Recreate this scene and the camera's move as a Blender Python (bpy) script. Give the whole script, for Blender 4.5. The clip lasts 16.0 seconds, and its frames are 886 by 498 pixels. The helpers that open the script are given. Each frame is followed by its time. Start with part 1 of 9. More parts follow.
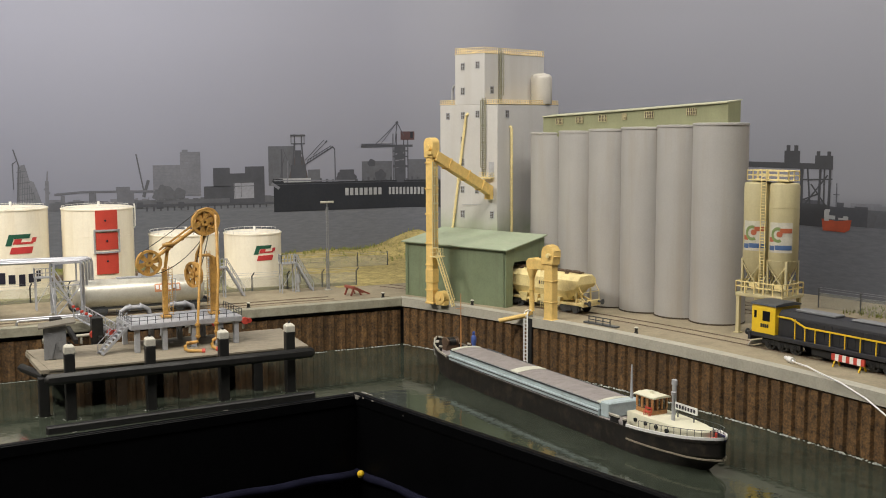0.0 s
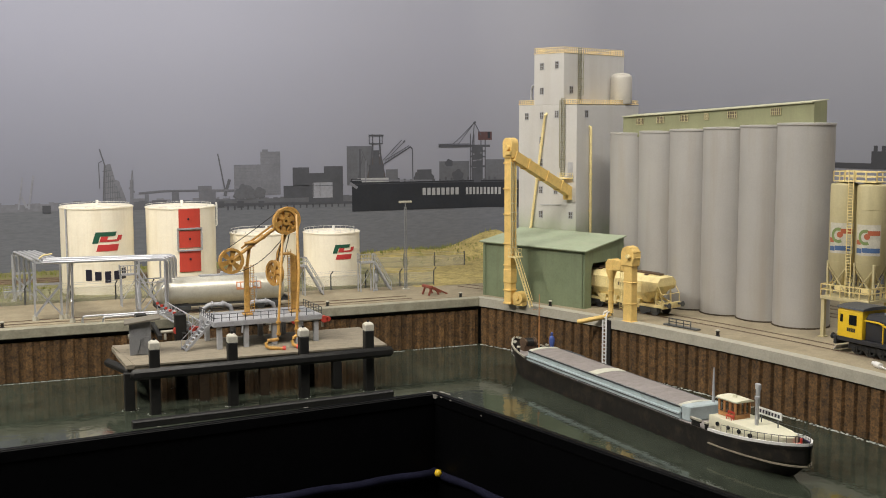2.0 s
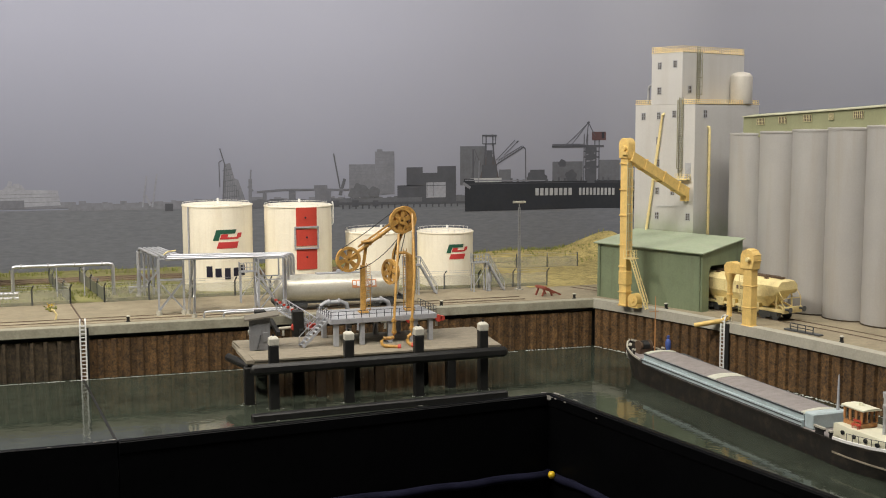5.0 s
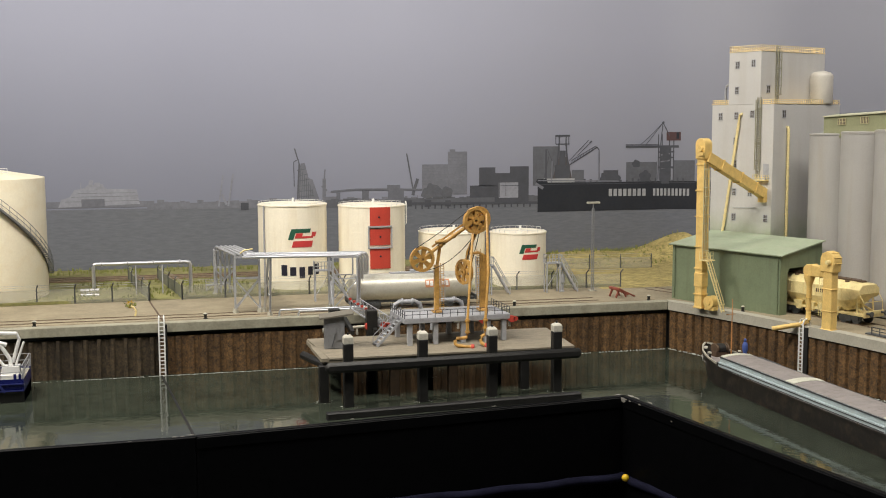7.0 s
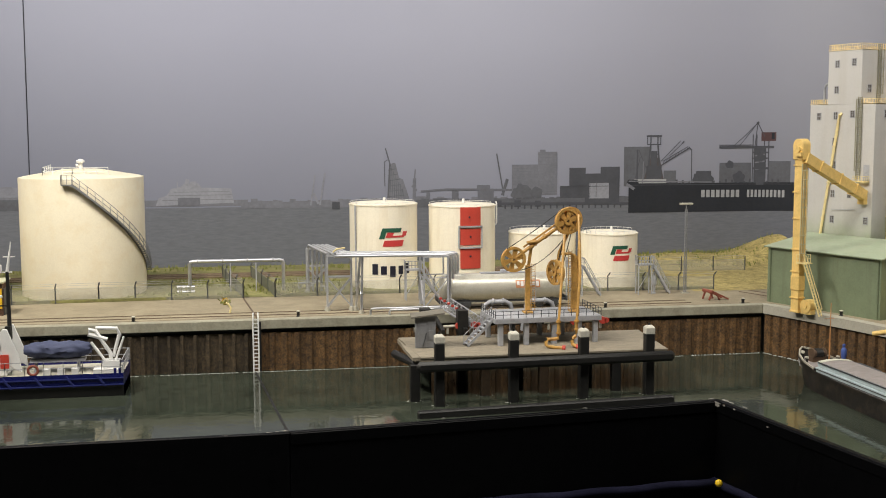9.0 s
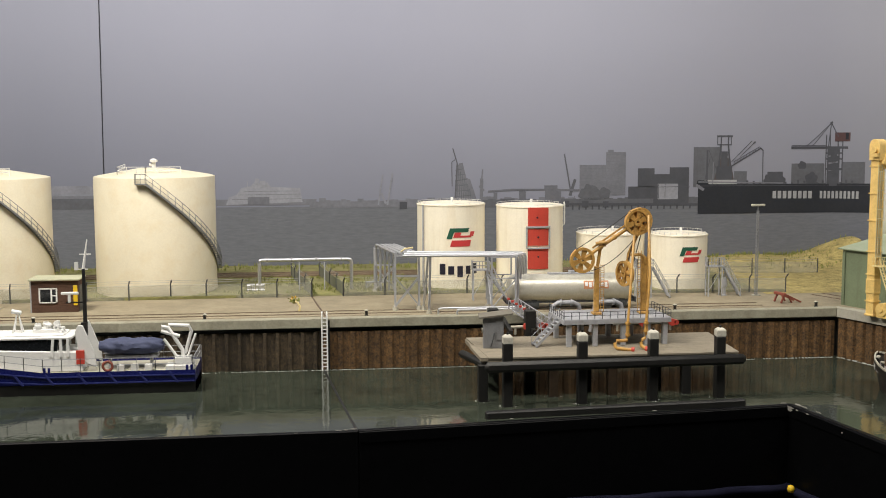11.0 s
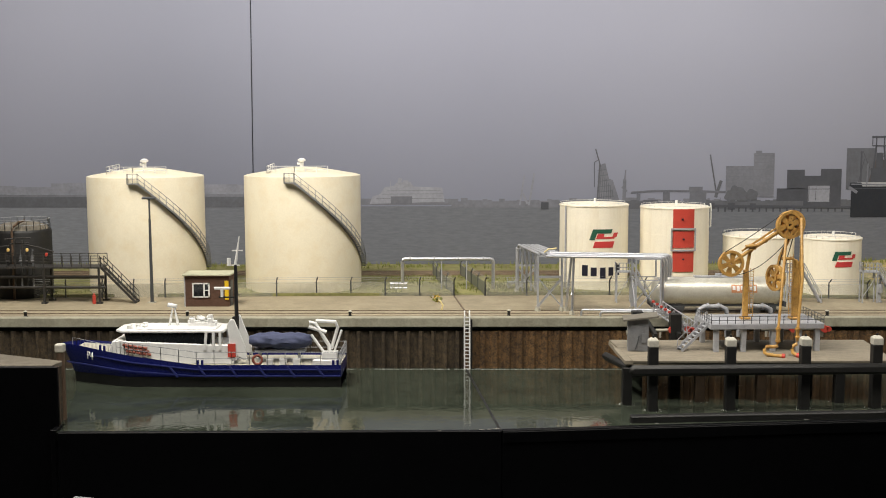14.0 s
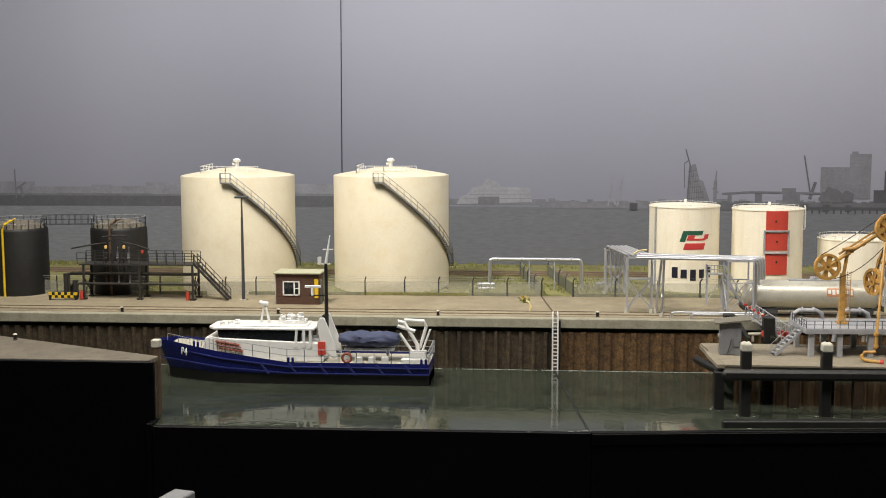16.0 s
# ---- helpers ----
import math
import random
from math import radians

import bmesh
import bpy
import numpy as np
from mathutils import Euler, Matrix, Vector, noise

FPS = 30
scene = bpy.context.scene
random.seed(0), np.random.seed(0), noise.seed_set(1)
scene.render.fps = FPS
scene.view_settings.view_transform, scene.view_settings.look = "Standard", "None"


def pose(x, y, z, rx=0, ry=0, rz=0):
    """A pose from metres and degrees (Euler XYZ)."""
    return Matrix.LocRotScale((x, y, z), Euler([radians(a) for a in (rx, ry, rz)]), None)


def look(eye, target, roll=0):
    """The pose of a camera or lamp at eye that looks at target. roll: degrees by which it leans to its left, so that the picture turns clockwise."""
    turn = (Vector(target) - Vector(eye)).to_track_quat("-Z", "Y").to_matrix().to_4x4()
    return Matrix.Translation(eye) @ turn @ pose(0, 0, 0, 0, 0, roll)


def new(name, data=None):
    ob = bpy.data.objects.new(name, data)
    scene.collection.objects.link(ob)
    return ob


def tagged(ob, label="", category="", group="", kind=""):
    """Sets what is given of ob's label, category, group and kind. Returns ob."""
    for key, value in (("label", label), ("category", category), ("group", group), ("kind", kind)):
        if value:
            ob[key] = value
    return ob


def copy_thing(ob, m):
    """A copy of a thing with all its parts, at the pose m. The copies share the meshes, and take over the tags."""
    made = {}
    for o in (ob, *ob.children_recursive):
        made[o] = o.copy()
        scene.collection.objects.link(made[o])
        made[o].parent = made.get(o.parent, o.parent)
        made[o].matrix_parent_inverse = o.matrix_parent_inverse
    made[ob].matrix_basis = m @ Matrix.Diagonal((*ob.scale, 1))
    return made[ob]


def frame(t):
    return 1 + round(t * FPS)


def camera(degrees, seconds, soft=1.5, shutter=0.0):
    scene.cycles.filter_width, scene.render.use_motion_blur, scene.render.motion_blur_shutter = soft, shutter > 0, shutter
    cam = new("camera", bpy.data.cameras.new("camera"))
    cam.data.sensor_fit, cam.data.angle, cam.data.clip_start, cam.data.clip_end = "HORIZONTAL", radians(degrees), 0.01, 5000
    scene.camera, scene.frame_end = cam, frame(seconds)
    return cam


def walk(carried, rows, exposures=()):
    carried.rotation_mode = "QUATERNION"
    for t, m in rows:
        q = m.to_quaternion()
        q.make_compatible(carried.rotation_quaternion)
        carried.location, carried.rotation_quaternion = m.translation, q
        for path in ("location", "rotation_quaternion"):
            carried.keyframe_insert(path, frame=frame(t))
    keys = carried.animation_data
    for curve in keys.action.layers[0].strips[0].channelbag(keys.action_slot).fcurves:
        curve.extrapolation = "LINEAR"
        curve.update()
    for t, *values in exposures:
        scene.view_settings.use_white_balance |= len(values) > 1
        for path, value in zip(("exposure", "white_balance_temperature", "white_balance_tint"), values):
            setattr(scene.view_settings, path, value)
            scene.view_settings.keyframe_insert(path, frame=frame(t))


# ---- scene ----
cam = camera(42.81, 16.0, soft=1.0)
PATH = [
    (0.0, pose(0.0191, -0.0065, 0.1850, 83.637, 0.176, -26.350)),
    (0.5, pose(0.0182, -0.0060, 0.1850, 83.640, 0.176, -25.558)),
    (1.0, pose(0.0169, -0.0055, 0.1850, 83.645, 0.176, -24.570)),
    (1.5, pose(0.0157, -0.0049, 0.1850, 83.649, 0.176, -23.548)),
    (2.0, pose(0.0145, -0.0044, 0.1850, 83.653, 0.176, -22.620)),
    (2.5, pose(0.0136, -0.0040, 0.1850, 83.656, 0.176, -21.921)),
    (3.0, pose(0.0128, -0.0037, 0.1850, 83.659, 0.176, -21.233)),
    (3.5, pose(0.0117, -0.0033, 0.1850, 83.663, 0.175, -20.373)),
    (4.0, pose(0.0103, -0.0028, 0.1850, 83.667, 0.175, -19.333)),
    (6.5, pose(0.0040, -0.0009, 0.1851, 83.689, 0.172, -14.406)),
    (7.0, pose(0.0030, -0.0006, 0.1851, 83.692, 0.172, -13.670)),
    (7.5, pose(0.0017, -0.0003, 0.1851, 83.696, 0.171, -12.709)),
    (8.0, pose(0.0002, 0.0000, 0.1851, 83.701, 0.170, -11.570)),
    (8.5, pose(-0.0013, 0.0003, 0.1851, 83.706, 0.169, -10.470)),
    (9.0, pose(-0.0028, 0.0005, 0.1851, 83.710, 0.167, -9.344)),
    (11.5, pose(-0.0083, 0.0013, 0.1851, 83.727, 0.162, -5.249)),
    (12.0, pose(-0.0096, 0.0014, 0.1851, 83.731, 0.161, -4.246)),
    (12.5, pose(-0.0111, 0.0015, 0.1851, 83.736, 0.159, -3.130)),
    (13.0, pose(-0.0131, 0.0015, 0.1851, 83.742, 0.157, -1.665)),
    (13.5, pose(-0.0149, 0.0016, 0.1851, 83.747, 0.154, -0.333)),
    (14.0, pose(-0.0164, 0.0016, 0.1851, 83.751, 0.152, 0.709)),
    (14.5, pose(-0.0177, 0.0015, 0.1851, 83.755, 0.150, 1.710)),
    (15.0, pose(-0.0191, 0.0015, 0.1852, 83.759, 0.148, 2.713)),
    (15.5, pose(-0.0203, 0.0014, 0.1852, 83.763, 0.147, 3.648)),
    (16.0, pose(-0.0221, 0.0013, 0.1852, 83.768, 0.144, 4.920)),
]
walk(cam, PATH)

# world, lamps, exposure
world = bpy.data.worlds.new("room_air")
scene.world = world
world.use_nodes = True
world.node_tree.nodes["Background"].inputs[0].default_value = (0.55, 0.6, 0.68, 1)
world.node_tree.nodes["Background"].inputs[1].default_value = 0.03


def area_lamp(name, eye, target, sx, sy, watts, color):
    data = bpy.data.lights.new(name, "AREA")
    data.shape, data.size, data.size_y, data.energy, data.color = "RECTANGLE", sx, sy, watts, color
    ob = new(name, data)
    ob.matrix_world = look(eye, target)
    return ob


area_lamp("layout_strip_lamp", (0.06, 0.50, 1.02), (0.12, 1.16, 0.02), 1.9, 0.32, 15.6, (1.0, 0.945, 0.87))
area_lamp("layout_side_lamp", (-0.46, 0.88, 0.80), (0.66, 0.90, 0.10), 0.25, 0.08, 6.4, (1.0, 0.93, 0.82))
area_lamp("room_lamp", (0.1, 1.9, 2.4), (0.1, 1.2, 0.0), 2.2, 0.8, 4.0, (0.86, 0.93, 1.0))
scene.view_settings.exposure = 0.25


# materials
def rgb(c):
    return tuple(c) + (1.0,)


def mat(name, c, rough=0.6, metal=0.0, var=0.18, coarse=60.0, fine=700.0, bump=0.15, dirt=None, amount=0.0, streak=False, island=0.0, flake=0.0):
    """Paint, rust, stone and so on: two scales of mottling, fine relief, and dirt in patches or in streaks that run down."""
    m = bpy.data.materials.new(name)
    m.use_nodes = True
    nt = m.node_tree
    bsdf = nt.nodes["Principled BSDF"]
    bsdf.inputs["Metallic"].default_value = metal
    link = nt.links.new

    def node(kind, **values):
        n = nt.nodes.new(kind)
        for key, value in values.items():
            n.inputs[key].default_value = value
        return n

    coord = node("ShaderNodeTexCoord")
    own = nt.nodes.new("ShaderNodeObjectInfo")
    spread = nt.nodes.new("ShaderNodeVectorMath")
    spread.operation = "MULTIPLY_ADD"
    spread.inputs[1].default_value = (3.7, 5.3, 2.9)
    link(own.outputs["Random"], spread.inputs[0])
    link(coord.outputs["Object"], spread.inputs[2])
    place = spread.outputs[0]
    big = node("ShaderNodeTexNoise", Scale=coarse, Detail=4.0, Roughness=0.6)
    small = node("ShaderNodeTexNoise", Scale=fine, Detail=3.0, Roughness=0.6)
    link(place, big.inputs["Vector"])
    link(place, small.inputs["Vector"])
    total = node("ShaderNodeMath")
    total.operation = "ADD"
    link(big.outputs["Fac"], total.inputs[0])
    link(small.outputs["Fac"], total.inputs[1])
    ramp = nt.nodes.new("ShaderNodeMapRange")
    ramp.inputs["From Min"].default_value, ramp.inputs["From Max"].default_value = 0.7, 1.3
    ramp.inputs["To Min"].default_value, ramp.inputs["To Max"].default_value = 1 - var, 1 + var
    link(total.outputs[0], ramp.inputs["Value"])
    shade = nt.nodes.new("ShaderNodeVectorMath")
    shade.operation = "SCALE"
    shade.inputs[0].default_value = c
    link(ramp.outputs[0], shade.inputs["Scale"])
    out = shade.outputs[0]
    if island:
        info = nt.nodes.new("ShaderNodeObjectInfo")
        vary = nt.nodes.new("ShaderNodeMapRange")
        vary.inputs["To Min"].default_value, vary.inputs["To Max"].default_value = 1 - island, 1 + island
        link(info.outputs["Random"], vary.inputs["Value"])
        tone = nt.nodes.new("ShaderNodeVectorMath")
        tone.operation = "SCALE"
        link(out, tone.inputs[0])
        link(vary.outputs[0], tone.inputs["Scale"])
        out = tone.outputs[0]
    if dirt:
        grime = node("ShaderNodeTexNoise", Scale=coarse * 2.2, Detail=5.0, Roughness=0.65)
        if streak:
            run = nt.nodes.new("ShaderNodeMapping")
            run.inputs["Scale"].default_value = (1.0, 1.0, 0.07)
            link(place, run.inputs["Vector"])
            link(run.outputs[0], grime.inputs["Vector"])
        else:
            link(place, grime.inputs["Vector"])
        mask = nt.nodes.new("ShaderNodeMapRange")
        mask.inputs["From Min"].default_value, mask.inputs["From Max"].default_value = 0.48, 0.75
        mask.inputs["To Max"].default_value = amount
        link(grime.outputs["Fac"], mask.inputs["Value"])
        mix = nt.nodes.new("ShaderNodeMix")
        mix.data_type = "RGBA"
        link(mask.outputs[0], mix.inputs["Factor"])
        link(out, mix.inputs["A"])
        mix.inputs["B"].default_value = rgb(dirt)
        out = mix.outputs["Result"]
    link(out, bsdf.inputs["Base Color"])
    gloss = nt.nodes.new("ShaderNodeMapRange")
    gloss.inputs["From Min"].default_value, gloss.inputs["From Max"].default_value = 0.3, 0.7
    gloss.inputs["To Min"].default_value, gloss.inputs["To Max"].default_value = max(rough - 0.08, 0.03), min(rough + 0.08, 1)
    link(small.outputs["Fac"], gloss.inputs["Value"])
    link(gloss.outputs[0], bsdf.inputs["Roughness"])
    if bump:
        relief = nt.nodes.new("ShaderNodeBump")
        relief.inputs["Strength"].default_value = bump
        relief.inputs["Distance"].default_value = 0.0006
        link(total.outputs[0], relief.inputs["Height"])
        link(relief.outputs[0], bsdf.inputs["Normal"])
    return m


# how the photograph's tone drifts along the panel, with the bend's shading put in
DRIFT = ((0.0, (1.30, 1.31, 1.40)), (0.14, (1.12, 1.13, 1.21)), (0.30, (0.85, 0.87, 0.95)), (0.5, (0.93, 0.945, 1.03)), (0.68, (1.06, 1.07, 1.14)), (0.84, (1.00, 1.00, 1.04)), (0.95, (0.88, 0.88, 0.89)), (1.0, (0.86, 0.86, 0.86)))


def gradient_print(name, stops, low, high, mottle=0.06):
    """A photograph printed on the panel: tones that go from the foot (low) to the top (high), in metres."""
    m = bpy.data.materials.new(name)
    m.use_nodes = True
    nt = m.node_tree
    bsdf = nt.nodes["Principled BSDF"]
    bsdf.inputs["Roughness"].default_value = 0.75
    coord = nt.nodes.new("ShaderNodeTexCoord")
    split = nt.nodes.new("ShaderNodeSeparateXYZ")
    nt.links.new(coord.outputs["Object"], split.inputs[0])
    place = nt.nodes.new("ShaderNodeMapRange")
    place.inputs["From Min"].default_value, place.inputs["From Max"].default_value = low, high
    nt.links.new(split.outputs["Z"], place.inputs["Value"])
    ramp = nt.nodes.new("ShaderNodeValToRGB")
    while len(ramp.color_ramp.elements) < len(stops):
        ramp.color_ramp.elements.new(0.5)
    for element, (at, c) in zip(ramp.color_ramp.elements, stops):
        element.position, element.color = at, rgb(c)
    nt.links.new(place.outputs[0], ramp.inputs[0])
    cloud = nt.nodes.new("ShaderNodeTexNoise")
    cloud.inputs["Scale"].default_value, cloud.inputs["Detail"].default_value = 3.0, 4.0
    nt.links.new(coord.outputs["Object"], cloud.inputs["Vector"])
    vary = nt.nodes.new("ShaderNodeMapRange")
    vary.inputs["To Min"].default_value, vary.inputs["To Max"].default_value = 1 - mottle, 1 + mottle
    nt.links.new(cloud.outputs["Fac"], vary.inputs["Value"])
    tone = nt.nodes.new("ShaderNodeVectorMath")
    tone.operation = "SCALE"
    nt.links.new(ramp.outputs[0], tone.inputs[0])
    nt.links.new(vary.outputs[0], tone.inputs["Scale"])
    along = nt.nodes.new("ShaderNodeMapRange")
    along.inputs["From Min"].default_value, along.inputs["From Max"].default_value = -0.9, 0.9
    nt.links.new(split.outputs["X"], along.inputs["Value"])
    drift = nt.nodes.new("ShaderNodeValToRGB")
    drift.color_ramp.interpolation = "EASE"
    while len(drift.color_ramp.elements) < len(DRIFT):
        drift.color_ramp.elements.new(0.5)
    for element, (at, c) in zip(drift.color_ramp.elements, DRIFT):
        element.position, element.color = at, rgb(c)
    nt.links.new(along.outputs[0], drift.inputs[0])
    tint = nt.nodes.new("ShaderNodeVectorMath")
    tint.operation = "MULTIPLY"
    nt.links.new(tone.outputs[0], tint.inputs[0])
    nt.links.new(drift.outputs[0], tint.inputs[1])
    nt.links.new(tint.outputs[0], bsdf.inputs["Base Color"])
    return m


def wave_print(name, c, mottle):
    """Printed open water: long flat ripples."""
    m = mat(name, c, 0.75, 0, 0.05, 20, 60, 0)
    nt = m.node_tree
    bsdf = nt.nodes["Principled BSDF"]
    coord = nt.nodes.new("ShaderNodeTexCoord")
    flat = nt.nodes.new("ShaderNodeMapping")
    flat.inputs["Scale"].default_value = (0.16, 0.16, 1.0)
    ripple = nt.nodes.new("ShaderNodeTexNoise")
    ripple.inputs["Scale"].default_value, ripple.inputs["Detail"].default_value, ripple.inputs["Roughness"].default_value = 420.0, 5.0, 0.7
    vary = nt.nodes.new("ShaderNodeMapRange")
    vary.inputs["From Min"].default_value, vary.inputs["From Max"].default_value = 0.3, 0.7
    vary.inputs["To Min"].default_value, vary.inputs["To Max"].default_value = 1 - mottle, 1 + mottle
    tone = nt.nodes.new("ShaderNodeVectorMath")
    tone.operation = "SCALE"
    tone.inputs[0].default_value = c
    nt.links.new(coord.outputs["Object"], flat.inputs["Vector"])
    nt.links.new(flat.outputs[0], ripple.inputs["Vector"])
    nt.links.new(ripple.outputs["Fac"], vary.inputs["Value"])
    nt.links.new(vary.outputs[0], tone.inputs["Scale"])
    split = nt.nodes.new("ShaderNodeSeparateXYZ")
    nt.links.new(coord.outputs["Object"], split.inputs[0])
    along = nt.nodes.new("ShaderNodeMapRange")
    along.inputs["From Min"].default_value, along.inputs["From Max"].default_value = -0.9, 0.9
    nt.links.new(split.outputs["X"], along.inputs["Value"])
    # extra brightness towards the left end, put into the print's colour
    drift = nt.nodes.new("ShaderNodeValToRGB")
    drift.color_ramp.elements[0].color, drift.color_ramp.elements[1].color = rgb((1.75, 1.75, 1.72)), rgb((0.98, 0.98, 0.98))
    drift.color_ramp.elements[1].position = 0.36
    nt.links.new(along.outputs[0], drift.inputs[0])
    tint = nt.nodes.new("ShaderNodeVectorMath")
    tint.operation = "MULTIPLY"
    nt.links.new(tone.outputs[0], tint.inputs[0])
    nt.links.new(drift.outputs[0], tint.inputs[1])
    nt.links.new(tint.outputs[0], bsdf.inputs["Base Color"])
    return m


def clear(name, c, alpha, rough=0.5):
    m = bpy.data.materials.new(name)
    m.use_nodes = True
    bsdf = m.node_tree.nodes["Principled BSDF"]
    bsdf.inputs["Base Color"].default_value, bsdf.inputs["Roughness"].default_value, bsdf.inputs["Alpha"].default_value = rgb(c), rough, alpha
    return m


CONCRETE = mat("quay_concrete", (0.305, 0.26, 0.175), 0.85, 0, 0.24, 30, 500, 0.3, (0.21, 0.17, 0.11), 0.6)
COPING = mat("tan_coping", (0.31, 0.297, 0.225), 0.85, 0, 0.2, 40, 500, 0.25, (0.16, 0.14, 0.095), 0.55)
# darker concrete for the nearer quay: the shade there is in its colour
DIMMEDDECK = mat("shade_dimmed_concrete", (0.14, 0.122, 0.092), 0.9, 0, 0.3, 40, 500, 0.3, (0.08, 0.07, 0.05), 0.6)
LIP = mat("quay_coping", (0.42, 0.40, 0.33), 0.8, 0, 0.14, 40, 600, 0.2, (0.25, 0.24, 0.2), 0.4)
RUST = mat("rusty_sheet_piling", (0.125, 0.069, 0.026), 0.75, 0, 0.75, 150, 620, 0.9, (0.022, 0.014, 0.009), 1.0, island=0.22)
DARKRUST = mat("old_dark_piling", (0.060, 0.043, 0.024), 0.8, 0, 0.7, 140, 620, 0.8, (0.016, 0.012, 0.008), 1.0, island=0.25)
WATER = mat("resin_water", (0.034, 0.041, 0.030), -0.03, 0, 0.4, 14, 110, 0.2)
WATER.node_tree.nodes["Principled BSDF"].inputs["IOR"].default_value = 1.38
FASCIA = mat("black_painted_board", (0.0013, 0.0014, 0.0018), 0.45, 0, 0.3, 20, 300, 0.1)
CLOTH = mat("black_cloth", (0.0035, 0.0035, 0.0045), 0.95, 0, 0.3, 20, 1200, 0.2)
for matt, sheen in ((FASCIA, 0.12), (CLOTH, 0.04)):
    matt.node_tree.nodes["Principled BSDF"].inputs["Specular IOR Level"].default_value = sheen
CREAM = mat("cream_tank_paint", (0.90, 0.84, 0.69), 0.45, 0, 0.05, 50, 500, 0.06, (0.66, 0.54, 0.35), 0.4, True)
BIGCREAM = mat("warm_cream_tank_paint", (0.78, 0.715, 0.55), 0.5, 0, 0.05, 26, 500, 0.06, (0.70, 0.58, 0.37), 0.5)
CAPWHITE = mat("dull_white_cap", (0.56, 0.54, 0.46), 0.6, 0, 0.12, 120, 900, 0.1, (0.3, 0.28, 0.22), 0.4)
SILO = mat("pale_grey_silo_concrete", (0.395, 0.384, 0.368), 0.5, 0, 0.06, 30, 700, 0.08, (0.32, 0.275, 0.21), 0.45, True)
TOWERM = mat("white_grey_tower_render", (0.54, 0.53, 0.51), 0.75, 0, 0.06, 20, 700, 0.08, (0.42, 0.39, 0.34), 0.4, True)
GREEN = mat("sage_green_sheet", (0.178, 0.222, 0.135), 0.6, 0, 0.14, 45, 600, 0.12, (0.12, 0.135, 0.085), 0.6, True)
CAGE = mat("olive_grey_ladder", (0.30, 0.29, 0.21), 0.6, 0, 0.15, 120, 900, 0.1)
GREENROOF = mat("weathered_green_roof", (0.34, 0.40, 0.28), 0.7, 0, 0.12, 40, 500, 0.12, (0.42, 0.42, 0.33), 0.5)
YELLOW = mat("elevator_yellow", (0.80, 0.56, 0.19), 0.55, 0, 0.12, 60, 700, 0.1, (0.52, 0.34, 0.10), 0.5)
PALEYEL = mat("pale_wagon_yellow", (0.80, 0.67, 0.33), 0.55, 0, 0.12, 60, 700, 0.1, (0.35, 0.26, 0.12), 0.45)
BEIGE = mat("beige_cement_silo", (0.53, 0.47, 0.275), 0.55, 0, 0.08, 50, 700, 0.08, (0.34, 0.29, 0.16), 0.4, True)
ORANGE = mat("ochre_loading_arm", (0.55, 0.315, 0.085), 0.4, 0, 0.2, 120, 900, 0.15, (0.20, 0.10, 0.04), 0.65)
STEEL = mat("grey_painted_steel", (0.40, 0.41, 0.435), 0.5, 0.1, 0.12, 90, 900, 0.1, (0.2, 0.19, 0.18), 0.4)
CHROME = mat("bare_bright_pipe", (0.66, 0.67, 0.70), 0.36, 0.85, 0.08, 90, 900, 0.05)
DARKSTEEL = mat("dark_grey_steel", (0.07, 0.075, 0.08), 0.5, 0.1, 0.2, 90, 900, 0.1)
BLACK = mat("tarred_black_timber", (0.009, 0.009, 0.0085), 0.55, 0, 0.4, 80, 900, 0.4, (0.03, 0.027, 0.022), 0.4)
WHITE = mat("white_paint", (0.78, 0.78, 0.76), 0.4, 0, 0.05, 90, 900, 0.05)
RED = mat("red_paint", (0.52, 0.06, 0.04), 0.45, 0, 0.1, 90, 900, 0.05)
LOGOGREEN = mat("logo_dark_green", (0.02, 0.10, 0.06), 0.45, 0, 0.06, 90, 900, 0.02)
LOGORED = mat("logo_red", (0.55, 0.05, 0.05), 0.45, 0, 0.06, 90, 900, 0.02)
INK = mat("logo_black_blue", (0.015, 0.015, 0.03), 0.45, 0, 0.06, 90, 900, 0.02)
NAVY = mat("navy_hull", (0.009, 0.013, 0.125), 0.3, 0, 0.1, 60, 900, 0.05)
HULL = mat("black_barge_hull", (0.015, 0.013, 0.0115), 0.45, 0, 0.35, 60, 900, 0.15, (0.10, 0.075, 0.05), 0.5)
HATCH = mat("grey_hatch_cover", (0.27, 0.245, 0.235), 0.75, 0, 0.14, 60, 900, 0.15, (0.16, 0.13, 0.11), 0.5)
BLUEGREY = mat("pale_blue_coaming", (0.44, 0.52, 0.54), 0.5, 0, 0.1, 60, 900, 0.08, (0.25, 0.27, 0.25), 0.4)
IVORY = mat("ivory_deckhouse", (0.70, 0.68, 0.52), 0.5, 0, 0.08, 60, 900, 0.06)
WOOD = mat("varnished_wood", (0.46, 0.22, 0.08), 0.45, 0, 0.25, 120, 900, 0.1)
DARKGLASS = mat("dark_window_glass", (0.012, 0.014, 0.016), 0.08, 0, 0.1, 60, 400, 0)
WINDOW = mat("dusty_window", (0.085, 0.068, 0.05), 0.35, 0, 0.25, 90, 700, 0.05)
TIMBERDECK = mat("weathered_jetty_deck", (0.27, 0.235, 0.175), 0.85, 0, 0.22, 50, 700, 0.25, (0.15, 0.13, 0.1), 0.5)
SILVER = mat("dull_silver_tank", (0.60, 0.58, 0.50), 0.36, 0.35, 0.1, 50, 600, 0.08, (0.35, 0.29, 0.18), 0.45)
LOCO = mat("loco_dark_grey", (0.022, 0.023, 0.028), 0.5, 0, 0.2, 90, 900, 0.08)
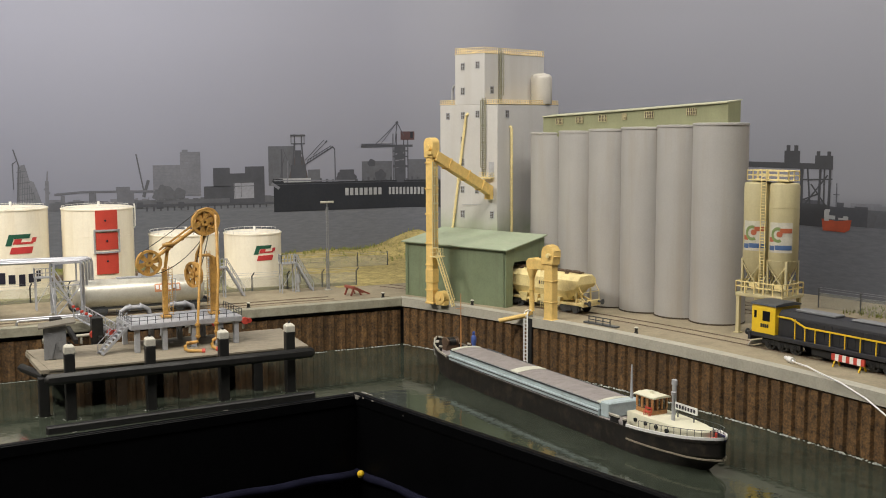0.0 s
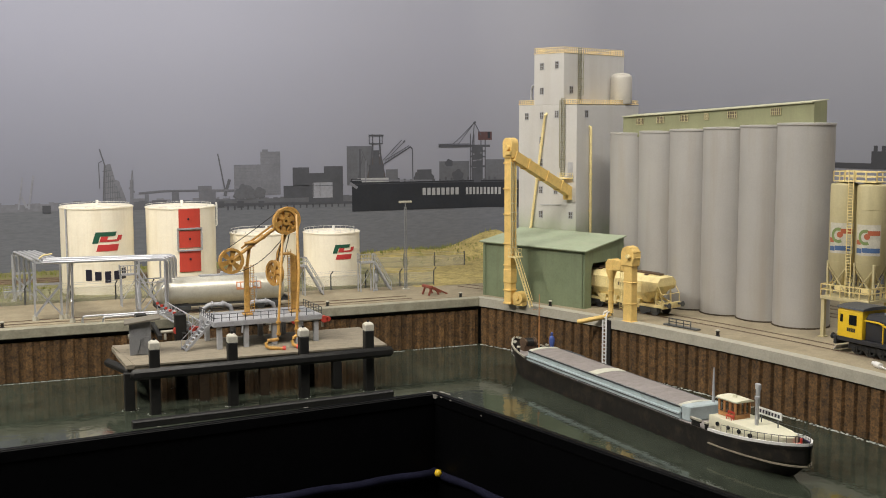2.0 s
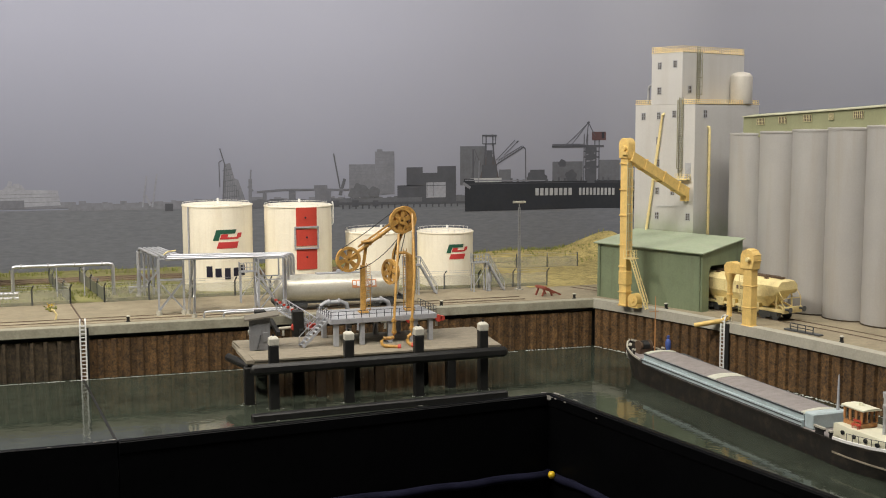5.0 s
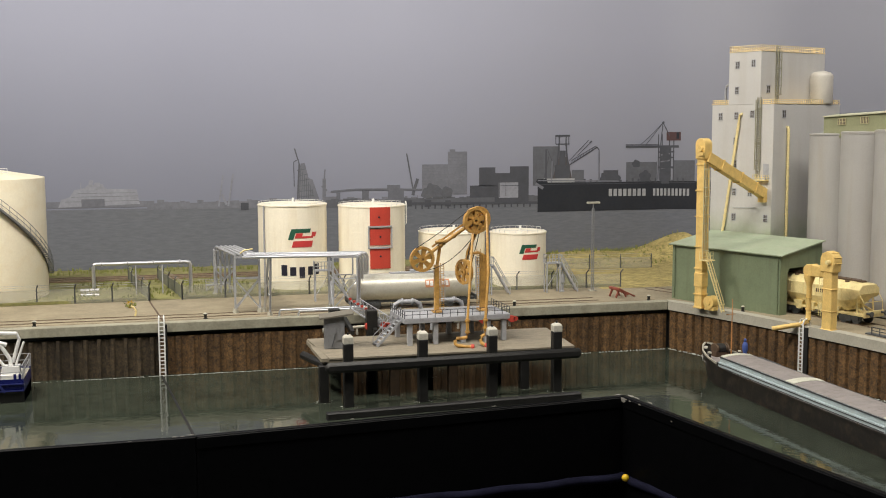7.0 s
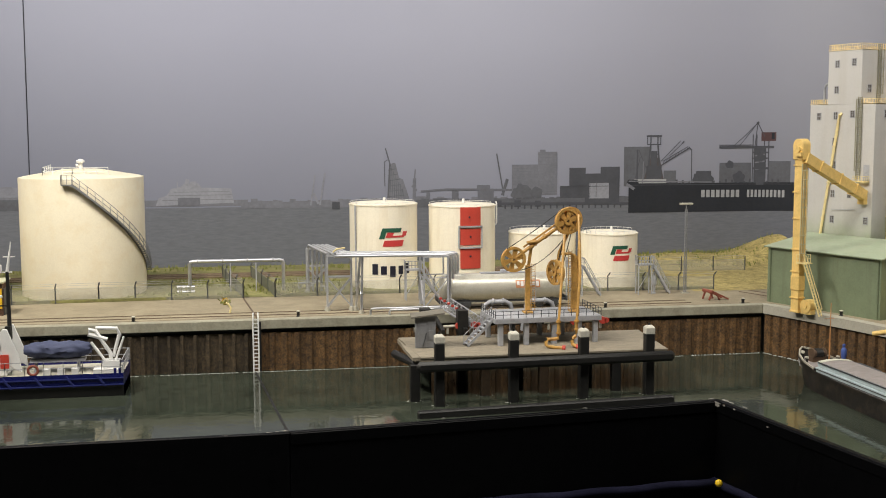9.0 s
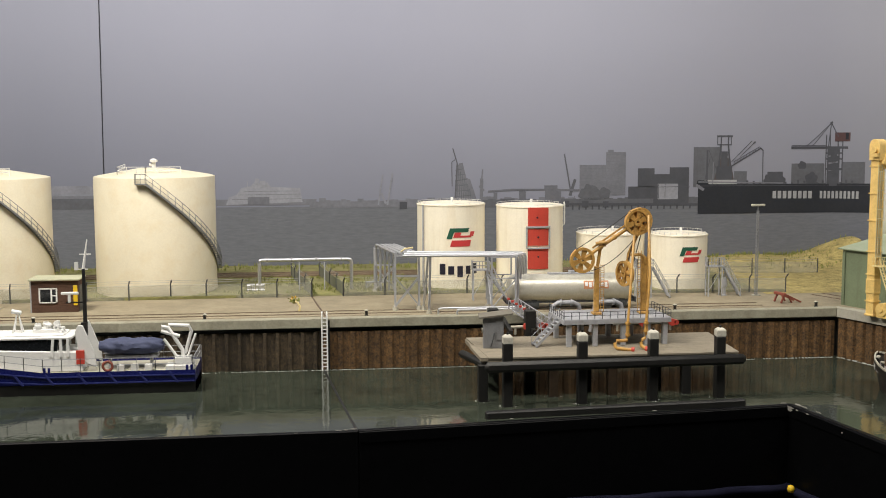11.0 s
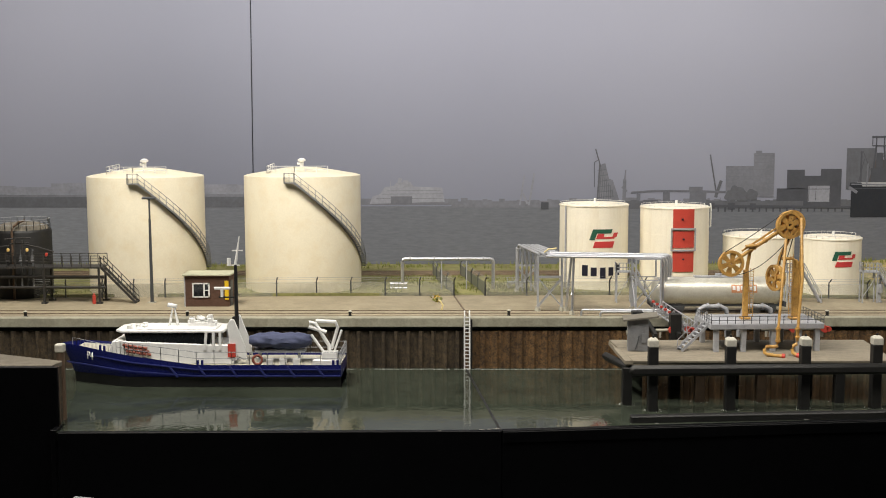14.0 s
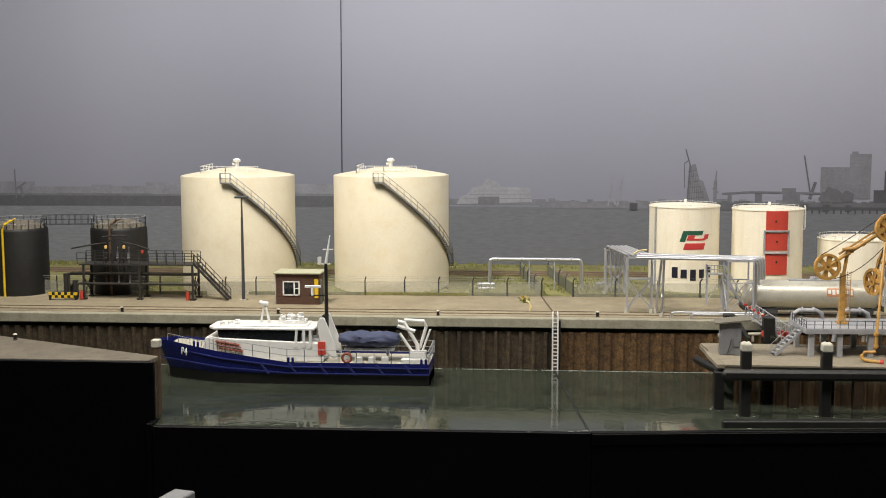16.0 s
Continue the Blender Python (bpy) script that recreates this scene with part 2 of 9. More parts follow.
LOCOYEL = mat("loco_yellow", (0.75, 0.50, 0.02), 0.45, 0, 0.08, 90, 900, 0.04)
GROOVE = mat("dusty_rail_groove", (0.24, 0.20, 0.14), 0.85, 0, 0.3, 120, 900, 0.2)
HUTGREY = mat("dull_blue_grey_steel", (0.21, 0.215, 0.225), 0.6, 0.1, 0.15, 90, 900, 0.1, (0.12, 0.115, 0.105), 0.4)
HUTROOF = mat("brown_grey_felt", (0.17, 0.155, 0.125), 0.85, 0, 0.2, 120, 900, 0.2)
GALLERYGREEN = mat("pale_sage_sheet", (0.27, 0.28, 0.16), 0.6, 0, 0.1, 45, 600, 0.12, (0.22, 0.215, 0.12), 0.5, True)
PALEROOF = mat("pale_green_cream_roof", (0.47, 0.47, 0.33), 0.7, 0, 0.12, 40, 500, 0.12, (0.36, 0.37, 0.25), 0.5)
RAILM = mat("rusty_rail", (0.13, 0.085, 0.055), 0.6, 0.3, 0.3, 120, 900, 0.2)
GRASS = mat("dry_grass_ground", (0.20, 0.195, 0.07), 0.95, 0, 0.5, 40, 500, 0.6, (0.30, 0.24, 0.12), 0.7)
SAND = mat("beach_sand", (0.40, 0.32, 0.12), 0.95, 0, 0.45, 60, 500, 0.8, (0.13, 0.125, 0.04), 0.95)
BRICK = mat("red_brown_brick", (0.105, 0.055, 0.036), 0.85, 0, 0.25, 120, 900, 0.3)
BLUECLOTH = mat("navy_tarpaulin", (0.055, 0.066, 0.125), 0.8, 0, 0.2, 120, 900, 0.4)
NET = clear("fine_wire_net", (0.42, 0.42, 0.36), 0.24, 0.8)
DENSENET = clear("dense_wire_net", (0.24, 0.25, 0.20), 0.6, 0.8)
ROOMWALL = mat("dim_room_wall", (0.30, 0.30, 0.30), 0.9, 0, 0.1, 2, 20, 0)
TYREBLACK = mat("rubber_black", (0.015, 0.015, 0.015), 0.8, 0, 0.2, 120, 900, 0.1)


def bounce_tint(m, c, low, high):
    """A patchy tint on m between two heights, in metres, for light bounced off a roof."""
    nt = m.node_tree
    bsdf = nt.nodes["Principled BSDF"]
    source = bsdf.inputs["Base Color"].links[0].from_socket
    coord, split = nt.nodes.new("ShaderNodeTexCoord"), nt.nodes.new("ShaderNodeSeparateXYZ")
    tint_noise = nt.nodes.new("ShaderNodeTexNoise")
    tint_noise.inputs["Scale"].default_value, tint_noise.inputs["Detail"].default_value = 55.0, 3.0
    nt.links.new(coord.outputs["Object"], split.inputs[0])
    nt.links.new(coord.outputs["Object"], tint_noise.inputs["Vector"])
    drop = nt.nodes.new("ShaderNodeMapRange")
    drop.interpolation_type = "SMOOTHSTEP"
    drop.inputs["From Min"].default_value, drop.inputs["From Max"].default_value = high, low
    nt.links.new(split.outputs["Z"], drop.inputs["Value"])
    patch = nt.nodes.new("ShaderNodeMath")
    patch.operation = "MULTIPLY"
    nt.links.new(drop.outputs[0], patch.inputs[0])
    nt.links.new(tint_noise.outputs["Fac"], patch.inputs[1])
    mix = nt.nodes.new("ShaderNodeMix")
    mix.data_type = "RGBA"
    nt.links.new(patch.outputs[0], mix.inputs["Factor"])
    nt.links.new(source, mix.inputs["A"])
    mix.inputs["B"].default_value = rgb(c)
    nt.links.new(mix.outputs["Result"], bsdf.inputs["Base Color"])


# green light thrown up by the shed roof, put into the tower's colour
bounce_tint(TOWERM, (0.22, 0.30, 0.10), 0.060, 0.100)


# building blocks; meshes are written in millimetres
def box(bm, x0, x1, y0, y1, z0, z1):
    v = [bm.verts.new(p) for p in ((x0, y0, z0), (x1, y0, z0), (x1, y1, z0), (x0, y1, z0), (x0, y0, z1), (x1, y0, z1), (x1, y1, z1), (x0, y1, z1))]
    for f in ((3, 2, 1, 0), (4, 5, 6, 7), (0, 1, 5, 4), (1, 2, 6, 5), (2, 3, 7, 6), (3, 0, 4, 7)):
        bm.faces.new([v[i] for i in f])
    return v


def prism(bm, pts, z0, z1):
    """An upright prism on a plan polygon that runs anticlockwise."""
    a = [bm.verts.new((x, y, z0)) for x, y in pts]
    b = [bm.verts.new((x, y, z1)) for x, y in pts]
    bm.faces.new(a[::-1])
    bm.faces.new(b)
    for i in range(len(pts)):
        j = (i + 1) % len(pts)
        bm.faces.new((a[i], a[j], b[j], b[i]))


def slab(bm, pts, thick, axis):
    """A flat polygon of 3D points, thickened along the axis vector."""
    d = Vector(axis) * thick
    a = [bm.verts.new(p) for p in pts]
    b = [bm.verts.new(Vector(p) + d) for p in pts]
    bm.faces.new(a[::-1])
    bm.faces.new(b)
    for i in range(len(pts)):
        j = (i + 1) % len(pts)
        bm.faces.new((a[i], a[j], b[j], b[i]))


def cyl(bm, p0, p1, r0, r1=None, n=12, caps=True):
    p0, p1 = Vector(p0), Vector(p1)
    r1 = r0 if r1 is None else r1
    q = (p1 - p0).to_track_quat("Z", "Y")
    rings = []
    for p, r in ((p0, r0), (p1, r1)):
        rings.append([bm.verts.new(p + q @ Vector((r * math.cos(2 * math.pi * i / n), r * math.sin(2 * math.pi * i / n), 0))) for i in range(n)])
    for i in range(n):
        j = (i + 1) % n
        bm.faces.new((rings[0][i], rings[0][j], rings[1][j], rings[1][i]))
    if caps:
        bm.faces.new(rings[0][::-1])
        bm.faces.new(rings[1])


def bar(bm, p0, p1, w, h=None):
    """A square bar from p0 to p1."""
    h = w if h is None else h
    p0, p1 = Vector(p0), Vector(p1)
    d = (p1 - p0).normalized()
    side = d.cross(Vector((0, 0, 1)))
    side = Vector((1, 0, 0)) if side.length < 1e-4 else side.normalized()
    top = side.cross(d)
    ends = []
    for p in (p0, p1):
        ends.append([bm.verts.new(p + side * a * w / 2 + top * b * h / 2) for a, b in ((-1, -1), (1, -1), (1, 1), (-1, 1))])
    a, b = ends
    bm.faces.new(a[::-1])
    bm.faces.new(b)
    for i in range(4):
        j = (i + 1) % 4
        bm.faces.new((a[i], a[j], b[j], b[i]))


def tube(bm, pts, r, n=8):
    """A pipe through the points, mitred at each of them."""
    pts = [Vector(p) for p in pts]
    rings = []
    ref = Vector((0.31, 0.17, 0.93))
    for k, p in enumerate(pts):
        d = (pts[min(k + 1, len(pts) - 1)] - pts[max(k - 1, 0)]).normalized()
        a = d.cross(ref)
        a = d.cross(Vector((1, 0, 0))) if a.length < 0.05 else a
        a.normalize()
        b = d.cross(a)
        grow = 1.0
        if 0 < k < len(pts) - 1:
            c = (pts[k] - pts[k - 1]).normalized().dot((pts[k + 1] - pts[k]).normalized())
            grow = 1.0 / max(math.sqrt(max((1 + c) / 2, 0)), 0.6)
        rings.append([bm.verts.new(p + r * (1 + (grow - 1) * 0.5) * (a * math.cos(2 * math.pi * i / n) + b * math.sin(2 * math.pi * i / n))) for i in range(n)])
    for s, t in zip(rings, rings[1:]):
        for i in range(n):
            j = (i + 1) % n
            bm.faces.new((s[i], s[j], t[j], t[i]))
    bm.faces.new(rings[0][::-1])
    bm.faces.new(rings[-1])


def lathe(bm, profile, n=48, cx=0.0, cy=0.0):
    """Turned about an upright axis; the profile is (radius, height) from the foot up."""
    rings = []
    for r, z in profile:
        if r < 1e-6:
            rings.append([bm.verts.new((cx, cy, z))])
        else:
            rings.append([bm.verts.new((cx + r * math.cos(2 * math.pi * i / n), cy + r * math.sin(2 * math.pi * i / n), z)) for i in range(n)])
    for s, t in zip(rings, rings[1:]):
        for i in range(n):
            j = (i + 1) % n
            if len(s) == 1 and len(t) > 1:
                bm.faces.new((s[0], t[j], t[i]))
            elif len(t) == 1 and len(s) > 1:
                bm.faces.new((s[i], s[j], t[0]))
            elif len(s) > 1:
                bm.faces.new((s[i], s[j], t[j], t[i]))
    if len(rings[0]) > 1:
        bm.faces.new(rings[0][::-1])
    if len(rings[-1]) > 1:
        bm.faces.new(rings[-1])


def part(name, bm, material, parent=None, label="", bevel=0.0, smooth=40):
    """Links a mesh written in millimetres as one object, under a thing if one is given."""
    if bevel:
        bmesh.ops.bevel(bm, geom=bm.edges[:], offset=bevel, segments=1, affect="EDGES", clamp_overlap=True)
    bmesh.ops.recalc_face_normals(bm, faces=bm.faces[:])
    bmesh.ops.scale(bm, vec=(0.001, 0.001, 0.001), verts=bm.verts[:])
    me = bpy.data.meshes.new(name)
    bm.to_mesh(me)
    bm.free()
    me.materials.append(material)
    if smooth:
        me.polygons.foreach_set("use_smooth", [True] * len(me.polygons))
        me.set_sharp_from_angle(angle=radians(smooth))
    ob = new(name, me)
    if parent is not None:
        ob.parent = parent
    if label:
        ob["label"] = label
    return ob


def thing(name, x, y, z, turn, label, category, group="", kind=""):
    ob = new(name)
    ob.empty_display_size = 0.01
    ob.matrix_world = pose(x / 1000, y / 1000, z / 1000, 0, 0, turn)
    return tagged(ob, label, category, group, kind)


def at(x, y, z=0.0, turn=0.0):
    return pose(x / 1000, y / 1000, z / 1000, 0, 0, turn)


def shared(name, data, parent, m):
    """One more object on a mesh that others use too."""
    ob = new(name, data)
    ob.parent = parent
    ob.matrix_basis = m
    return ob


# the plan: the long quay runs along x, the other one bends away from it at the corner
QUAY_Y = 1074.0
CORNER_X, CORNER_Y = 506.0, 1079.0
WATER_Z = -49.0
BACK_Y = 1490.0


def quay(v, d=0.0):
    """A point on the bending quay: v millimetres from the corner towards the near end, d millimetres inland."""
    w = min(v, 593.0)
    x = CORNER_X + 0.404 * w - 0.00035 * w * w
    t = Vector((0.404 - 0.0007 * w, -1.0)).normalized()
    return x + 0.976 * d * -t.y, CORNER_Y - 0.997 * v + 0.976 * d * t.x


def quay_turn(v):
    w = min(v, 593.0)
    return math.degrees(math.atan2(-1.0, 0.404 - 0.0007 * w))


# ---------------------------------------------------------------- setting
def structure(ob, label, category):
    return tagged(ob, label, category, "", "structure")


def edge_line(d, step=20.0, last=900.0):
    """The bending quay's line at d inland, from the corner on."""
    return [quay(v, d) for v in np.arange(0.0, last + 1, step)]


# deck of both quays, with the land behind
bm = bmesh.new()
front = [(-900.0, QUAY_Y + 11)] + [(CORNER_X + 4, CORNER_Y + 9)] + edge_line(12)[1:]
ring = front + [(1150.0, 182.0), (1150.0, 1560.0), (-900.0, 1560.0)]
prism(bm, ring, -30, 0)
structure(part("ground", bm, CONCRETE, smooth=0), "dusty tan concrete quay deck with sand along the rails", "quay deck")

# coping along the edge
bm = bmesh.new()
prism(bm, [(-900.0, QUAY_Y), (CORNER_X, CORNER_Y - 2), (CORNER_X + 4, CORNER_Y + 8.6), (-900.0, QUAY_Y + 10.6)], -8.4, 0.8)
structure(part("trim_coping_long", bm, COPING, smooth=0, bevel=0.6), "tan-grey concrete coping along the long quay edge", "coping")
bm = bmesh.new()
outer, inner = edge_line(0, 10), edge_line(11.6, 10)
outer[0] = (CORNER_X + 0.2, CORNER_Y - 2)
inner[0] = (CORNER_X + 4.2, CORNER_Y + 8.6)
for k in range(len(outer) - 1):
    a, b, c, d = outer[k], outer[k + 1], inner[k + 1], inner[k]
    lo = [bm.verts.new((p[0], p[1], -8.4)) for p in (a, b, c, d)]
    hi = [bm.verts.new((p[0], p[1], 0.8)) for p in (a, b, c, d)]
    bm.faces.new(hi)
    bm.faces.new(lo[::-1])
    bm.faces.new((lo[0], lo[1], hi[1], hi[0]))
    bm.faces.new((lo[2], lo[3], hi[3], hi[2]))
bmesh.ops.remove_doubles(bm, verts=bm.verts[:], dist=0.01)
structure(part("trim_coping_bend", bm, LIP, smooth=30), "pale grey concrete coping along the bending quay edge", "coping")

# sheet piling, one Z-shaped pile after the other
def pile_mesh(name, material, flat=2.0, top=-12.5, deep=2.2, slope=1.7):
    b = bmesh.new()
    pts = [(-6.0, deep), (-flat - slope, deep), (-flat, 0.0), (flat, 0.0), (flat + slope, deep), (6.0, deep), (6.0, 5.5), (-6.0, 5.5)]
    prism(b, pts, -62, top)
    ob = part(name, b, material, smooth=20)
    me = ob.data
    bpy.data.objects.remove(ob)
    return me


PILE, PILE_DARK, PILE_WIDE = pile_mesh("sheet_pile", RUST, 1.9, -12.5, 2.0), pile_mesh("sheet_pile_old", DARKRUST, 1.2, -12.5, 3.0, 1.5), pile_mesh("sheet_pile_wide", RUST, 3.7, -10.0, 2.4, 1.5)
wall_long = structure(new("wall_long_quay"), "rust-brown steel sheet piling below the long quay coping", "quay wall")
wall_bend = structure(new("wall_bend_quay"), "rust-brown steel sheet piling below the bending quay", "quay wall")
x = -880.0
while x < CORNER_X - 4:
    shared("sheet_pile", PILE_DARK if x < -8 else PILE, wall_long, at(x, QUAY_Y + 1.5 + (x + 880) * 0.0021))
    x += 12.0
v = 6.0
while v < 720.0:
    px, py = quay(v, 1.5)
    shared("sheet_pile", PILE_WIDE, wall_bend, at(px, py, 0, quay_turn(v)))
    v += 12.0 / math.sqrt(1 + (0.415 - 0.0007 * min(v, 593)) ** 2)
# black backing, bare above the pile tops: it draws the shadow under the coping
bm = bmesh.new()
prism(bm, [(-900.0, QUAY_Y + 7), (CORNER_X + 3, CORNER_Y + 5)] + edge_line(7)[1:] + edge_line(11)[:0:-1] + [(CORNER_X + 6, CORNER_Y + 8.5), (-900.0, QUAY_Y + 10)], -62, -8.7)
structure(part("wall_backing", bm, BLACK, smooth=0), "black backing whose bare top draws the shadow under the coping", "wall")

# water
bm = bmesh.new()
prism(bm, [(-326, 846), (17, 851.5), (379.9, 889.9), (469, 468), (720, 465), (720, 1100), (-900, 1100), (-900, 872), (-326, 872)], -60, WATER_Z)
structure(part("water", bm, WATER, smooth=0), "still dark green harbour water with a glossy surface", "water")
bm = bmesh.new()
slab(bm, [(16.2, 849, WATER_Z), (18.2, 849, WATER_Z), (-7.2, 1075, WATER_Z), (-9.0, 1075, WATER_Z)], 0.35, (0, 0, 1))
structure(part("trim_water_joint", bm, BLACK, smooth=0), "narrow dark joint between two water boards", "joint")

# black front boards of the layout, round the bay in which the viewer stands
def board(name, a, b, z0, z1, thick, material, label, shift=0.0):
    a, b = Vector(a), Vector(b)
    n = Vector((-(b - a).y, (b - a).x)).normalized()
    a, b, n = a + n * shift, b + n * shift, n * thick
    q = bmesh.new()
    prism(q, [tuple(a), tuple(b), tuple(b + n), tuple(a + n)], z0, z1)
    return structure(part(name, q, material, smooth=0, bevel=0.5), label, "front board")


board("wall_front_left", (17.3, 851), (-322, 845), -420, WATER_Z + 1.5, 5, FASCIA, "black painted front board under the water's edge")
board("wall_front_middle", (379.5, 889.5), (17.4, 851), -420, WATER_Z + 2.0, 5, FASCIA, "black painted front board with a worn corner")
board("wall_front_right", (467, 473), (380, 888.5), -420, WATER_Z + 2.0, 5, FASCIA, "black painted front board along the barge's water")

board("trim_front_middle", (373.5, 888.8), (17.6, 851), WATER_Z - 7.5, WATER_Z + 1.2, 1.1, FASCIA, "narrow black batten along the front board's top", 5.1)
board("trim_front_right", (467, 475), (380.5, 886.5), WATER_Z - 7.5, WATER_Z + 1.2, 1.1, FASCIA, "narrow black batten along the front board's top", 5.1)

# backdrop: a printed panel, straight behind the tanks, bent round behind the silos
BD_DIR = Vector((0.181, -0.9835))
BD_CORNER = Vector((800.0, BACK_Y))
BD_R = 160.0


def backdrop(s, off=0.0):
    """The panel's line: s millimetres along it from x = 0, off millimetres before it."""
    turn = math.acos(BD_DIR.x)
    cut = BD_R * math.tan(turn / 2)
    s0 = BD_CORNER.x - cut
    if s <= s0:
        return s, BACK_Y - off
    arc = 2 * cut - 16.6
    if s < s0 + arc:
        a = turn * (s - s0) / arc
        return s0 + (BD_R - off) * math.sin(a), BACK_Y - BD_R + (BD_R - off) * math.cos(a)
    p = BD_CORNER + BD_DIR * (cut + s - s0 - arc)
    return p.x + BD_DIR.y * off, p.y - BD_DIR.x * off


SKY = gradient_print("printed_sky", [(0.0, (0.232, 0.241, 0.285)), (0.22, (0.272, 0.282, 0.333)), (0.6, (0.345, 0.355, 0.415)), (1.0, (0.38, 0.39, 0.45))], 0.08, 0.45)
SEA = wave_print("printed_sea", (0.145, 0.155, 0.182), 0.15)


def strip(name, s0, s1, z0, z1, off, material, step=25.0, parent=None, label=""):
    """A flat printed piece that follows the panel."""
    q = bmesh.new()
    count = max(int((s1 - s0) / step), 1)
    last = None
    for k in range(count + 1):
        px, py = backdrop(s0 + (s1 - s0) * k / count, off)
        pair = (q.verts.new((px, py, z0)), q.verts.new((px, py, z1)))
        if last:
            q.faces.new((last[0], pair[0], pair[1], last[1]))
        last = pair
    return part(name, q, material, parent, label, smooth=60)


HORIZON = 79.0
sky = structure(strip("backdrop", -1400, 2000, -60, 640, 0, SKY), "printed backdrop panel of an overcast grey harbour sky", "backdrop")
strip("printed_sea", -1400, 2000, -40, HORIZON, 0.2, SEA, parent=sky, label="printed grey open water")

# room round the layout
bm = bmesh.new()
box(bm, -2400, 2600, -2600, 2400, -1000, -980)
structure(part("floor", bm, ROOMWALL, smooth=0), "dark grey exhibition room floor", "floor")
bm = bmesh.new()
box(bm, -2400, 2600, -2600, 2400, 2600, 2620)
structure(part("ceiling", bm, ROOMWALL, smooth=0), "plain grey room ceiling", "ceiling")
for name, bounds in (("wall_west", (-2420, -2400, -2600, 2400)), ("wall_east", (2600, 2620, -2600, 2400)), ("wall_south", (-2400, 2600, -2620, -2600)), ("wall_north", (-2400, 2600, 2400, 2420))):
    bm = bmesh.new()
    box(bm, *bounds, -1000, 2600)
    structure(part(name, bm, ROOMWALL, smooth=0), "plain grey room wall", "wall")


# ---------------------------------------------------------------- grain terminal
def railing(bm, pts, height, post=0.35, rail=0.35, step=6.0, rails=(1.0, 0.5), z=0.0, closed=False):
    """Posts and rails along a plan line."""
    pts = [Vector((p[0], p[1], p[2] if len(p) > 2 else z)) for p in pts]
    if closed:
        pts.append(pts[0])
    for a, b in zip(pts, pts[1:]):
        count = max(int(round((b - a).length / step)), 1)
        for k in range(count + 1):
            p = a.lerp(b, k / count)
            bar(bm, p, p + Vector((0, 0, height)), post)
        for f in rails:
            bar(bm, a + Vector((0, 0, height * f)), b + Vector((0, 0, height * f)), rail)


def ladder_rungs(bm, x, y, z0, z1, width, along, rung=1.8, w=0.4):
    """Two stiles and rungs; along is the plan direction of the rungs."""
    d = Vector((along[0], along[1], 0)).normalized() * width / 2
    p = Vector((x, y, 0))
    for s in (-1, 1):
        bar(bm, p + d * s + Vector((0, 0, z0)), p + d * s + Vector((0, 0, z1)), w)
    z = z0 + rung / 2
    while z < z1:
        bar(bm, p - d + Vector((0, 0, z)), p + d + Vector((0, 0, z)), w * 0.8)
        z += rung


# tall silos
SILO_R = 25.2
silo_spots = ((664.0, 1027.0), (672.4, 984.3), (681.4, 942.0), (691.4, 900.0), (702.4, 857.5), (711.0, 815.0))
for x, y in silo_spots:
    h = 175.4 + (1027.0 - y) * 0.0455
    silo = thing("grain_silo", x, y, 0, 0, "tall pale grey cylindrical grain silo with brownish streaks", "silo", "row of grain silos")
    bm = bmesh.new()
    lathe(bm, [(SILO_R, 0), (SILO_R, h - 3.0)], 72)
    part("shell", bm, SILO, silo, smooth=30)
    bm = bmesh.new()
    lathe(bm, [(SILO_R, h - 3.0), (SILO_R + 0.6, h - 2.7), (SILO_R + 0.6, h - 1.0), (SILO_R - 1.5, h - 0.6), (0, h)], 72)
    part("rim", bm, SILO, silo, "thin rim round the silo top", smooth=30)
    bm = bmesh.new()
    lathe(bm, [(SILO_R, 0), (SILO_R + 0.7, 0.2), (SILO_R + 0.7, 1.0), (SILO_R, 1.4)], 72)
    part("base_ring", bm, DARKRUST, silo, "dark base ring", smooth=30)

# green gallery on the silos
gallery = thing("conveyor_gallery", *quay(195, 112), 181, 0, "long sage green conveyor gallery with small barred windows", "gallery")
gx, gy = quay(195, 112)
bm = bmesh.new()
rows = []
def gallery_z(v):
    return -4.0 + (v - 100.0) * 0.0565


for v in np.arange(93.0, 302.0, 8.0):
    rows.append([(quay(v, d)[0] - gx, quay(v, d)[1] - gy, gallery_z(v) - 7.0) for d in (115, 133)])
for (a, b), (c, d) in zip(rows, rows[1:]):
    lo = [bm.verts.new(p) for p in (a, c, d, b)]
    hi = [bm.verts.new((p[0], p[1], p[2] + z)) for p, z in ((a, 21.0), (c, 21.0), (d, 23), (b, 23))]
    bm.faces.new(hi)
    bm.faces.new((lo[0], lo[1], hi[1], hi[0]))
    bm.faces.new((lo[2], lo[3], hi[3], hi[2]))
    if (a, b) == tuple(rows[0]):
        bm.faces.new((lo[0], hi[0], hi[3], lo[3]))
    if (c, d) == tuple(rows[-1]):
        bm.faces.new((lo[1], lo[2], hi[2], hi[1]))
bmesh.ops.remove_doubles(bm, verts=bm.verts[:], dist=0.01)
part("wall", bm, GALLERYGREEN, gallery, smooth=30)
bm = bmesh.new()
for k in range(len(rows) - 1):
    quad = []
    for (a, b), flip in ((rows[k], False), (rows[k + 1], True)):
        a, b = Vector(a), Vector(b)
        e = (b - a).normalized() * 2.2
        e.z = 0
        pair = [tuple(a - e + Vector((0, 0, 21.0))), tuple(b + e + Vector((0, 0, 23.4)))]
        quad += pair[::-1] if flip else pair
    slab(bm, [quad[0], quad[3], quad[2], quad[1]][::-1], 0.9, (0, 0, 1))
part("roof", bm, PALEROOF, gallery, "faded green sheet roof", smooth=30)
